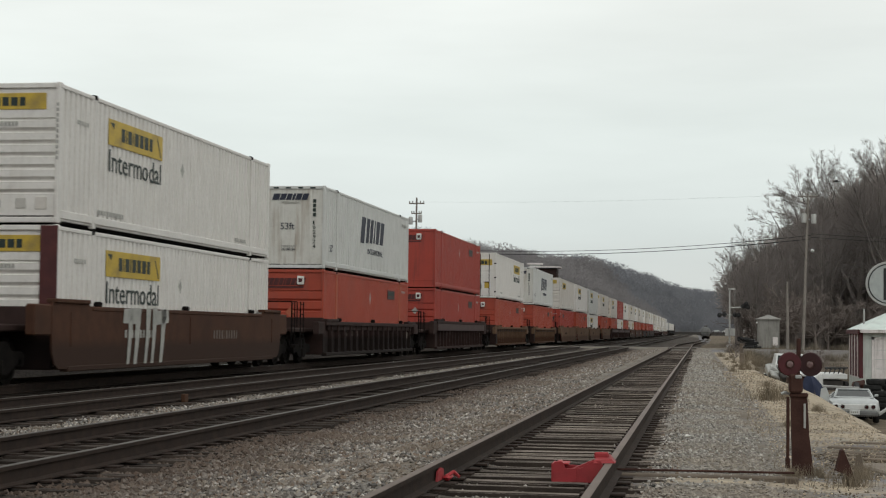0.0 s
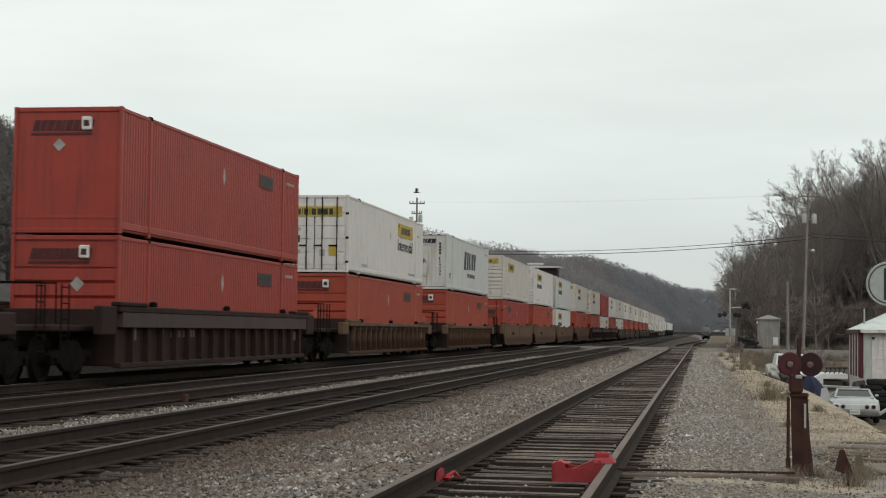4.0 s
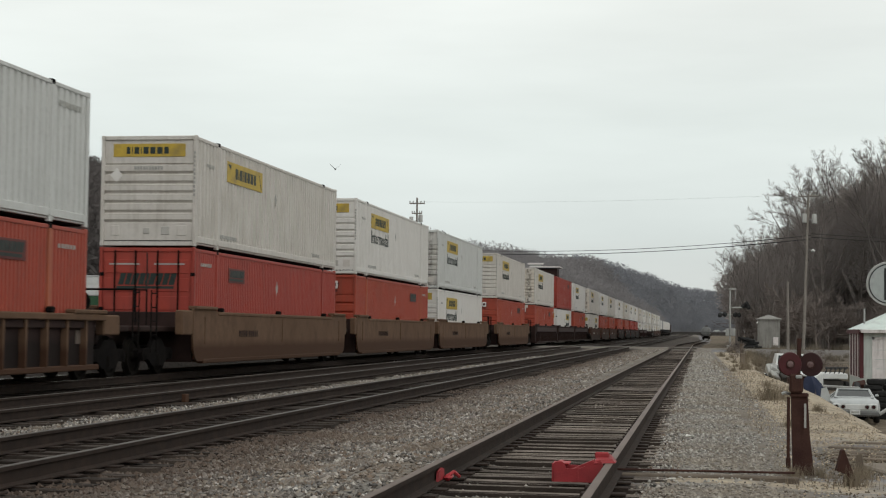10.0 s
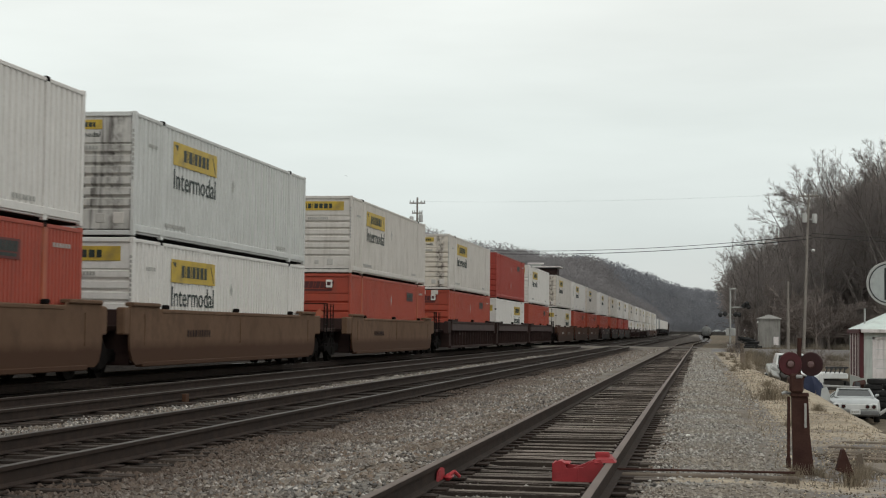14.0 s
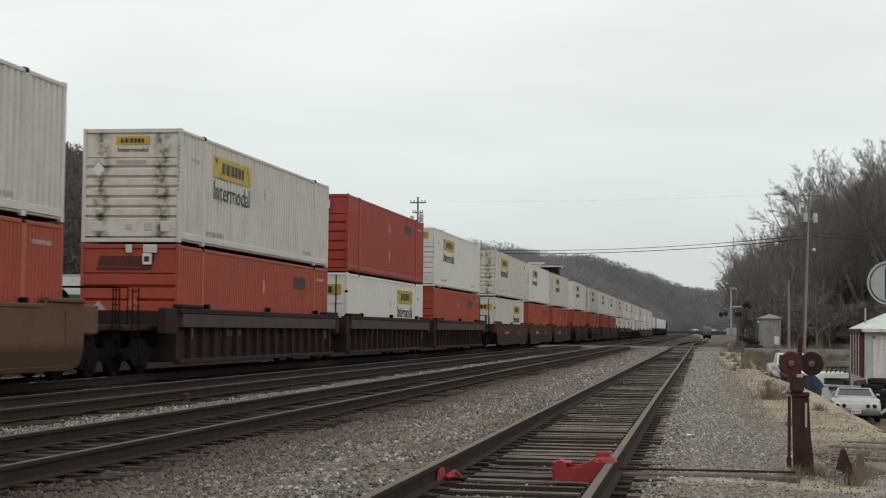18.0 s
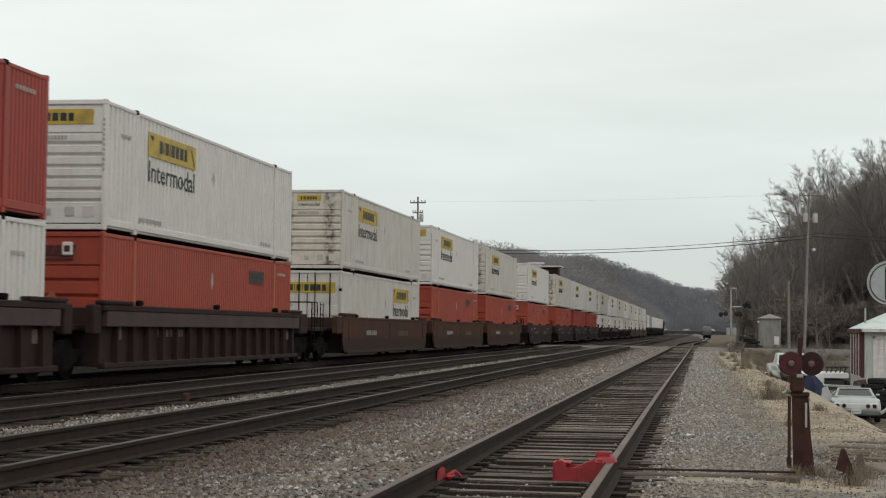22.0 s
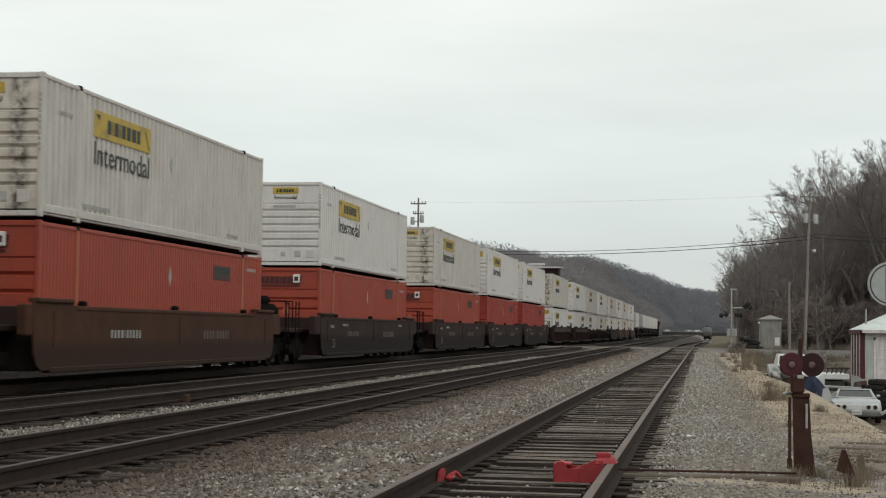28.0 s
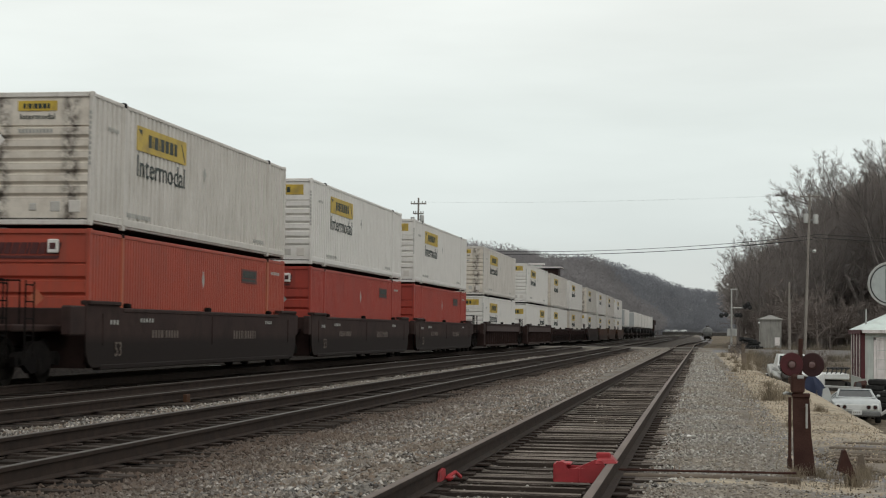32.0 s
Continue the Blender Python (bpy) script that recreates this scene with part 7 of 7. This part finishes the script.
for k in range(126):
    y = rnd.uniform(160, 196) if k < 56 else rnd.uniform(190, 232)
    u = 1.9 + 25 * (k % 56) / 56 + rnd.uniform(-0.4, 0.4) if k < 56 else rnd.uniform(4, 40)
    if k >= 88:
        y, u = rnd.uniform(158, 200), rnd.uniform(1.6, 6.5 if k < 104 else 11.0)
    near = y / 175.0
    x = (2.7 + u) * near
    tall = (wood_top(max(0.0, u - 2.0)) * near - ground_z(x, y)) * (rnd.uniform(0.86, 1.02) if k < 56 else rnd.uniform(0.74, 0.96))
    model = TREES[rnd.randrange(6)]
    plant(model, x, y, tall / model[3], rnd.uniform(0, 360))
for k in range(90):
    x, y = rnd.uniform(5.5, 42), rnd.uniform(150, 186)
    b = thing("brush", pose(x, y, ground_z(x, y) - 0.1, 0, 0, rnd.uniform(0, 360)), "tangled leafless brush at the wood's edge", "shrub", "brush at the wood's edge")
    m = rnd.choice(BRUSH)
    sc = rnd.uniform(0.7, 1.35)
    for nm, me in zip(("stem_mass", "twig_mass"), m):
        part(nm, me, None, b).scale = (sc * 1.25, sc * 1.25, sc)

for k in range(17):
    x, y = (rnd.uniform(7.5, 15), rnd.uniform(106, 122)) if k < 13 else (rnd.uniform(1.9, 4.0), rnd.uniform(84, 112))
    b = thing("brush", pose(x, y, ground_z(x, y) - 0.05, 0, 0, rnd.uniform(0, 360)), "low dark leafless brush in dry weeds", "shrub", "brush round the yard")
    m = rnd.choice(BRUSH)
    sc = rnd.uniform(0.22, 0.42) * (1.0 if k < 13 else 0.6)
    for nm, me in zip(("stem_mass", "twig_mass"), m):
        part(nm, me, None, b).scale = (sc * 1.3, sc * 1.3, sc)


# the near slope of the bluff behind the train
def canopy(x, y):
    """The height that the crowns on the bluff reach, fitted to the camera's view."""
    return 1.22 + y * (0.062 + 0.2 * (abs(x) / y - 0.159) + 0.25 * max(0.0, abs(x) / y - 0.36))


for k in range(95):
    y = 85 + 300 * rnd.random()
    rx, h = ridge(y)
    kind = rnd.randrange(3)
    x = rx + (rnd.uniform(-6, 46) if y > 150 else rnd.uniform(-8, 14))
    tall = min(rnd.uniform(9.5, 12.5), canopy(x, y) * rnd.uniform(0.9, 1.03) - ground_z(x, y))
    if x < -26 and tall > 5:
        plant(SLIM[kind], x, y, tall / SLIM[kind][2], rnd.uniform(0, 360), "bare tree on the wooded bluff")

# dry weeds on the bank and round the yard
WEED = surf("dry_straw_weeds", (0.255, 0.212, 0.155), (0.175, 0.143, 0.108), 1.5, 0.95, island=0.3)


def tuft(seed, n, spread, height):
    r = random.Random(seed)
    f = Form()
    for _ in range(n):
        a, d = r.uniform(0, 2 * math.pi), abs(r.gauss(0, spread))
        p = Vector((d * math.cos(a), d * math.sin(a), -0.02))
        lean = Vector((r.uniform(-0.5, 0.5), r.uniform(-0.5, 0.5), 1)) * height * r.uniform(0.4, 1.1)
        w = Vector((math.cos(a + 1.3), math.sin(a + 1.3), 0)) * 0.007
        f.add([p - w, p + w, p + lean], [(0, 1, 2)])
    return f


WEEDS = [quick_mesh(tuft(60 + k, 260, 0.22, 0.42), "weeds", WEED) for k in range(4)]
for x, y, s in ((1.55, 34.5, 1.1), (1.85, 35.2, 0.8), (0.95, 16.0, 0.35), (1.2, 16.2, 0.4), (1.45, 15.4, 0.5), (1.62, 16.2, 0.45), (2.2, 72, 0.8), (2.0, 70.5, 0.6), (2.9, 95, 0.9), (1.7, 69, 0.5), (2.6, 88, 0.8), (2.3, 80, 0.7),
                (3.4, 93, 1.6), (6.8, 92, 1.8), (7.6, 97, 2.0), (6.5, 104, 2.0), (8.2, 103, 2.2), (3.4, 108, 1.8), (4.3, 112, 1.8), (2.6, 120, 1.6), (5.5, 115, 2.0), (7, 118, 2.2), (9, 112, 2.2), (1.35, 60, 0.6), (1.9, 44, 0.5), (2.2, 30, 0.45), (1.4, 25, 0.35), (1.8, 78, 0.6), (2.4, 84, 0.7), (1.6, 86, 0.5), (2.9, 79, 0.7), (2.0, 92, 0.7), (1.5, 98, 0.9), (2.1, 66, 0.7), (1.75, 63, 0.6)):
    w = tagged(new("weed_tuft", rnd.choice(WEEDS)), "dry straw-coloured weeds on the bank", "weeds", "dry weeds")
    w.matrix_basis = pose(x, y, ground_z(x, y), 0, 0, rnd.uniform(0, 360)) @ Matrix.Diagonal((s, s, s, 1))

# the rough field behind the yard and round the hut: one sheet of tall weeds
wr = np.random.default_rng(14)
blades = []
for k in range(210):
    x, y, tall = wr.uniform(3.6, 15), wr.uniform(99, 124), wr.uniform(0.35, 0.85)
    if k >= 140:
        x, y = wr.uniform(4.5, 26), wr.uniform(137, 157)
    if abs(x - 6) < 1.6 and y < 108:
        continue
    z = ground_z(x, y)
    for _ in range(150):
        a, d = wr.uniform(0, 6.28), abs(wr.normal(0, 0.5))
        p = np.array((x + d * math.cos(a), y + d * math.sin(a), z - 0.03))
        side = np.array((math.cos(a + 1.3), math.sin(a + 1.3), 0)) * 0.012
        h = tall * wr.uniform(0.35, 1.1)
        blades.append((p - side, p + side, p + np.array((wr.uniform(-0.4, 0.4) * h, wr.uniform(-0.4, 0.4) * h, h))))
wv = np.array(blades).reshape(-1, 3)
wm = bpy.data.meshes.new("tall_weeds")
wm.from_pydata(wv.tolist(), [], np.arange(len(wv)).reshape(-1, 3).tolist())
wm.materials.append(surf("grey_brown_weeds", (0.215, 0.185, 0.145), (0.140, 0.120, 0.096), 0.8, 0.95, island=0.35))
tagged(new("tall_weeds", wm), "tall dry grey-brown weeds behind the yard", "weeds", kind="stuff")

# far woods on the bluffs: thousands of small bare crowns in one piece
np_rng = np.random.default_rng(5)


def far_tree(r, blades):
    """A rounded crown of fine blades on a thin stem, a unit high."""
    tri = []
    for _ in range(blades):
        a, up = r.uniform(0, 2 * math.pi), math.asin(r.uniform(-0.75, 1.0))
        d = np.array((math.cos(a) * math.cos(up), math.sin(a) * math.cos(up), math.sin(up)))
        mid = np.array((0, 0, 0.60)) + d * np.array((0.36, 0.36, 0.36)) * r.uniform(0.25, 1.0) ** 0.4
        way = d * 0.7 + np.array((r.uniform(-1, 1), r.uniform(-1, 1), r.uniform(-0.6, 1.2)))
        way *= r.uniform(0.024, 0.055) * (150 / blades) ** 0.3 / max(1e-6, np.linalg.norm(way))
        side = np.cross(way, (r.uniform(-1, 1), r.uniform(-1, 1), r.uniform(-1, 1)))
        side *= r.uniform(0.010, 0.018) * (150 / blades) ** 0.5 / max(1e-6, np.linalg.norm(side))
        tri.append((mid - way - side, mid - way + side, mid + way))
    for a in (0, 1.57):
        side = np.array((math.cos(a), math.sin(a), 0)) * 0.016
        tri.append((np.zeros(3) - side, side, np.array((0, 0, 0.75))))
    return np.array(tri)


r5 = random.Random(9)
FINE = [far_tree(r5, 440) for _ in range(6)]
MODELS = [far_tree(r5, 260) for _ in range(6)]
PLAIN = [far_tree(r5, 80) for _ in range(6)]


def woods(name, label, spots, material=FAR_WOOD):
    blocks = []
    for x, y, h in spots:
        m = (MODELS if x > 0 else FINE if y < 650 else PLAIN)[r5.randrange(6)]
        a = r5.uniform(0, 6.28)
        rot = np.array(((math.cos(a), -math.sin(a), 0), (math.sin(a), math.cos(a), 0), (0, 0, 1)))
        blocks.append((m @ rot.T) * np.array((h * 1.15, h * 1.15, h)) + np.array((x, y, ground_z(x, y) - 0.5)))
    v = np.concatenate(blocks).reshape(-1, 3)
    me = bpy.data.meshes.new(name)
    me.from_pydata(v.tolist(), [], np.arange(len(v)).reshape(-1, 3).tolist())
    me.materials.append(material)
    return tagged(new(name, me), label, "woods", kind="stuff")


spots = []
while len(spots) < 4300:
    y = 300 + 1450 * r5.random() ** 0.85
    rx, h = ridge(y)
    spots.append((rx + r5.uniform(-24, toe(y, rx) + 2), y, 6.5 + 8.5 * r5.random() ** 1.3))
spots = [(x, y, min(h * 1.15, canopy(x, y) * (0.97 + 0.13 * noise.noise((y * 0.035, x * 0.06, 3.0))) * r5.uniform(0.84, 1.05) - ground_z(x, y))) if y < 700 else (x, y, h) for x, y, h in spots]
# distance haze is painted as a paler, bluer twig colour
HAZED_WOOD = surf("hazed_far_woods", (0.235, 0.240, 0.262), (0.310, 0.316, 0.340), 0.05, 1.0, island=0.08, soft=True)
woods("far_bluff_woods", "leafless woods at the valley's far bend, haze painted in", [s for s in spots if s[1] > 950], HAZED_WOOD)
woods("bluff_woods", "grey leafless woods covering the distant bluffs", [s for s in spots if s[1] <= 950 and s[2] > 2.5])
spots = []
while len(spots) < 800:
    y = r5.uniform(80, 310)
    x = r5.uniform(max(ridge(y)[0] - 20, -0.75 * y), -31)
    spots.append((x, y, min(r5.uniform(8, 13), canopy(x, y) * r5.uniform(0.85, 1.0) - ground_z(x, y))))
spots = [s for s in spots if s[2] > 2.5]
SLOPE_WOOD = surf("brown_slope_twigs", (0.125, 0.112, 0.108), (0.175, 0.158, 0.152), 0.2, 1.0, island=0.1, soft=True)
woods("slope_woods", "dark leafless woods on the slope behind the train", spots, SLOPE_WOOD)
spots = []
while len(spots) < 640:
    y = r5.uniform(215, 420)
    spots.append((r5.uniform(13 + (y - 215) * 0.02, 120), y, r5.uniform(11, 17)))
while len(spots) < 900:
    y = r5.uniform(196, 250)
    u = r5.uniform(2.5, 24)
    x = (2.7 + u) * y / 175
    spots.append((x, y, (wood_top(max(0.0, u - 2.5)) * y / 175 - ground_z(x, y)) * r5.uniform(0.45, 0.9)))
BACK_WOOD = surf("shaded_bare_twigs", (0.400, 0.352, 0.334), (0.500, 0.446, 0.424), 0.2, 1.0, island=0.12, soft=True)
woods("hillside_woods", "dense leafless woods behind the crossing", spots, BACK_WOOD)

# ---------------------------------------------------------------- loose ballast
base = np.array(((1, 0, 0), (-1, 0, 0), (0, 1, 0), (0, -1, 0), (0, 0, 1), (0, 0, -1)), dtype=float)
tri = np.array(((0, 2, 4), (2, 1, 4), (1, 3, 4), (3, 0, 4), (2, 0, 5), (1, 2, 5), (3, 1, 5), (0, 3, 5)))


def scatter(name, label, bands, material=STONE):
    vs, fs, k = [], [], 0
    for x0, x1, y0, y1, dens, size in bands:
        n = int((x1 - x0) * (y1 - y0) * dens)
        for _ in range(n):
            x, y = np_rng.uniform(x0, x1), np_rng.uniform(y0, y1)
            if 14.7 < y < 15.9 and x > -0.55 and np_rng.random() < 0.65:
                continue
            if x < -3.0:
                x += lean(y)
            r = size * np_rng.uniform(0.55, 1.25)
            q = base * (r * np_rng.uniform(0.65, 1.15, 3)) + np_rng.normal(0, r * 0.22, (6, 3))
            a = np_rng.uniform(0, 6.28)
            c, s_ = math.cos(a), math.sin(a)
            q = np.stack((q[:, 0] * c - q[:, 1] * s_, q[:, 0] * s_ + q[:, 1] * c, q[:, 2] * 0.8), 1)
            vs.append(q + (x, y, ground_z(x, y) + r * 0.25))
            fs.append(tri + k)
            k += 6
    me = bpy.data.meshes.new(name)
    me.from_pydata(np.concatenate(vs).tolist(), [], np.concatenate(fs).tolist())
    me.materials.append(material)
    return tagged(new(name, me), label, "gravel", kind="stuff")


scatter("ballast_stones", "loose grey and tan ballast stones beside the siding", (
    (-5.1, -2.85, 9, 24, 420, 0.028), (-5.1, -2.85, 24, 46, 210, 0.034), (-5.1, -2.85, 46, 80, 75, 0.040), (-5.1, -2.85, 80, 124, 34, 0.055),
    (-0.72, -0.15, 11, 40, 200, 0.021), (-2.95, -2.5, 9, 40, 110, 0.026),
    (-2.75, -0.35, 9, 24, 110, 0.020), (-2.75, -0.35, 24, 45, 40, 0.026), (-5.7, -5.1, 9, 34, 230, 0.032), (-5.5, -5.1, 34, 60, 90, 0.038)))
scatter("track_stones", "pale grey ballast stones between the main lines", (
    (-9.1, -7.75, 16, 46, 320, 0.032), (-8.95, -7.75, 46, 90, 80, 0.045), (-12.8, -11.6, 24, 60, 130, 0.040), (-12.8, -11.6, 60, 110, 45, 0.05), (-7.75, -7.4, 16, 46, 260, 0.034),
    (-6.95, -5.85, 9, 40, 30, 0.020)), CLEAN_STONE)

GRIT = stone_mix("pale_grey_gravel_stone", ((0.215, 0.206, 0.192), (0.370, 0.354, 0.328), (0.290, 0.272, 0.248), (0.480, 0.460, 0.424), (0.320, 0.298, 0.264), (0.150, 0.140, 0.130)), (0.290, 0.245, 0.192), 0.4)
scatter("gravel_stones", "pale grey loose gravel beside the siding", ((-0.45, 0.75, 13, 30, 280, 0.020), (0.75, 1.3, 13, 26, 150, 0.018), (-0.35, 0.9, 30, 55, 130, 0.028), (0.9, 1.3, 26, 50, 45, 0.025), (-0.3, 0.95, 55, 80, 60, 0.036), (-0.2, 1.0, 80, 115, 26, 0.045)), GRIT)
PEBBLE = surf("tan_bank_pebbles", (0.30, 0.245, 0.18), (0.42, 0.35, 0.265), 3.0, 0.9, island=0.5)
scatter("bank_pebbles", "small tan pebbles strewn over the sandy bank", ((0.9, 2.6, 13, 30, 110, 0.015), (0.9, 2.4, 30, 60, 34, 0.022)), PEBBLE)

LITTER = stone_mix("brown_leaf_litter", ((0.085, 0.062, 0.046), (0.130, 0.098, 0.070), (0.060, 0.046, 0.037), (0.200, 0.160, 0.115), (0.100, 0.078, 0.060)), (0.075, 0.057, 0.043), 0.5)
scatter("leaf_litter", "brown leaf litter and bark scraps on bare soil", ((1.35, 3.0, 16.3, 19.6, 190, 0.017), (0.7, 1.7, 13.6, 16.3, 90, 0.014)), LITTER)

# short dry grass over the bank's edge
gr = np.random.default_rng(8)
blades = []
while len(blades) < 1300:
    y = 14 + 66 * gr.random() ** 1.4
    c = crest_x(y)
    x = c - 1.7 + abs(gr.normal(0, 1.0)) * 1.1
    if noise.noise((x * 1.3, y * 0.8, 4.0)) < 0.05 or (x < 0.6):
        continue
    p = np.array((x, y, ground_z(x, y) - 0.01))
    h = gr.uniform(0.02, 0.09) * (1 + y / 80)
    a = gr.uniform(0, 6.28)
    side = np.array((math.cos(a), math.sin(a), 0)) * (0.004 + y * 0.00012)
    blades.append((p - side, p + side, p + np.array((gr.uniform(-0.6, 0.6) * h, gr.uniform(-0.6, 0.6) * h, h))))
bv = np.array(blades).reshape(-1, 3)
gm2 = bpy.data.meshes.new("dry_grass")
gm2.from_pydata(bv.tolist(), [], np.arange(len(bv)).reshape(-1, 3).tolist())
gm2.materials.append(WEED)
tagged(new("dry_grass", gm2), "short straw-coloured dry grass on the sandy bank", "grass", kind="stuff")


def motions():
    """The train runs along its straight line; the bird crosses the sky and beats its wings."""
    TRAIN = {mover[0] for mover in MOVERS}
    for ob, s, x, z, turn in MOVERS:
        walk(ob, [(t, on_line(x, s - run(t), z, turn)) for t in (0, 4, 8, 12, 14, 16, 18, 20, 22, 24, 26, 28, 30, 32)])
    # wheels turn as they roll: alike wheels share their keys
    rolling = {}
    for ob in list(scene.objects):
        if ob.name.split(".")[0] == "wheel" and ob.parent and ob.parent.parent in TRAIN:
            rolling.setdefault((round(ob.location.x, 2), round(ob.location.y, 2)), []).append(ob)
    for (x, y), obs in rolling.items():
        first = obs[0]
        m = first.matrix_basis.copy()
        walk(first, [(k / 30, m @ pose(0, 0, 0, 0, 0, (-1 if x > 0 else 1) * math.degrees(run(k / 30) / 0.46))) for k in range(961)])
        for ob in obs[1:]:
            ob.rotation_mode = "QUATERNION"
            ob.animation_data_create()
            ob.animation_data.action = first.animation_data.action
            ob.animation_data.action_slot = first.animation_data.action_slot
    for car, x0, start in QUEUE:
        walk(car, [(t, pose(x0 - 3.7 * max(0.0, t - start), 1000, 0.55, 0, 0, -90)) for t in (0, start, 0.5 * (start + 32), 32)])
    walk(bird, [(t, pose(7.6 - 5.85 * t, 90, 9.5 - 0.45 * ease(2.0, 3.2, t) - 0.25 * max(0.0, t - 3.2) * 0.5, 0, 0, 90)) for t in [0.5 * k for k in range(65)]])
    flight = ((0, -19, 60, 0.82), (8.0, -19, 60, 0.82), (8.5, -17.2, 62, 5.0), (8.9, -16.6, 66, 7.35), (9.2, -16.87, 70, 7.97), (9.7, -18.1, 78, 9.08), (10, -19.45, 85, 9.8), (10.5, -23.6, 105, 11.9),
              (11, -31.3, 140, 15.1), (12, -46.8, 210, 21.9), (14, -73.2, 330, 33), (18, -110, 520, 44), (32, -160, 900, 60))
    walk(second_bird, [(t, pose(x, y, z, 0, 0, 20)) for t, x, y, z in flight])
    for wing, sx in WINGS:
        walk(wing, [(0.1 * k, pose(sx * 0.03, 0, 0.02, 0, -sx * (8 + 34 * math.sin(2.4 * k)), 0)) for k in range(321)])


motions()
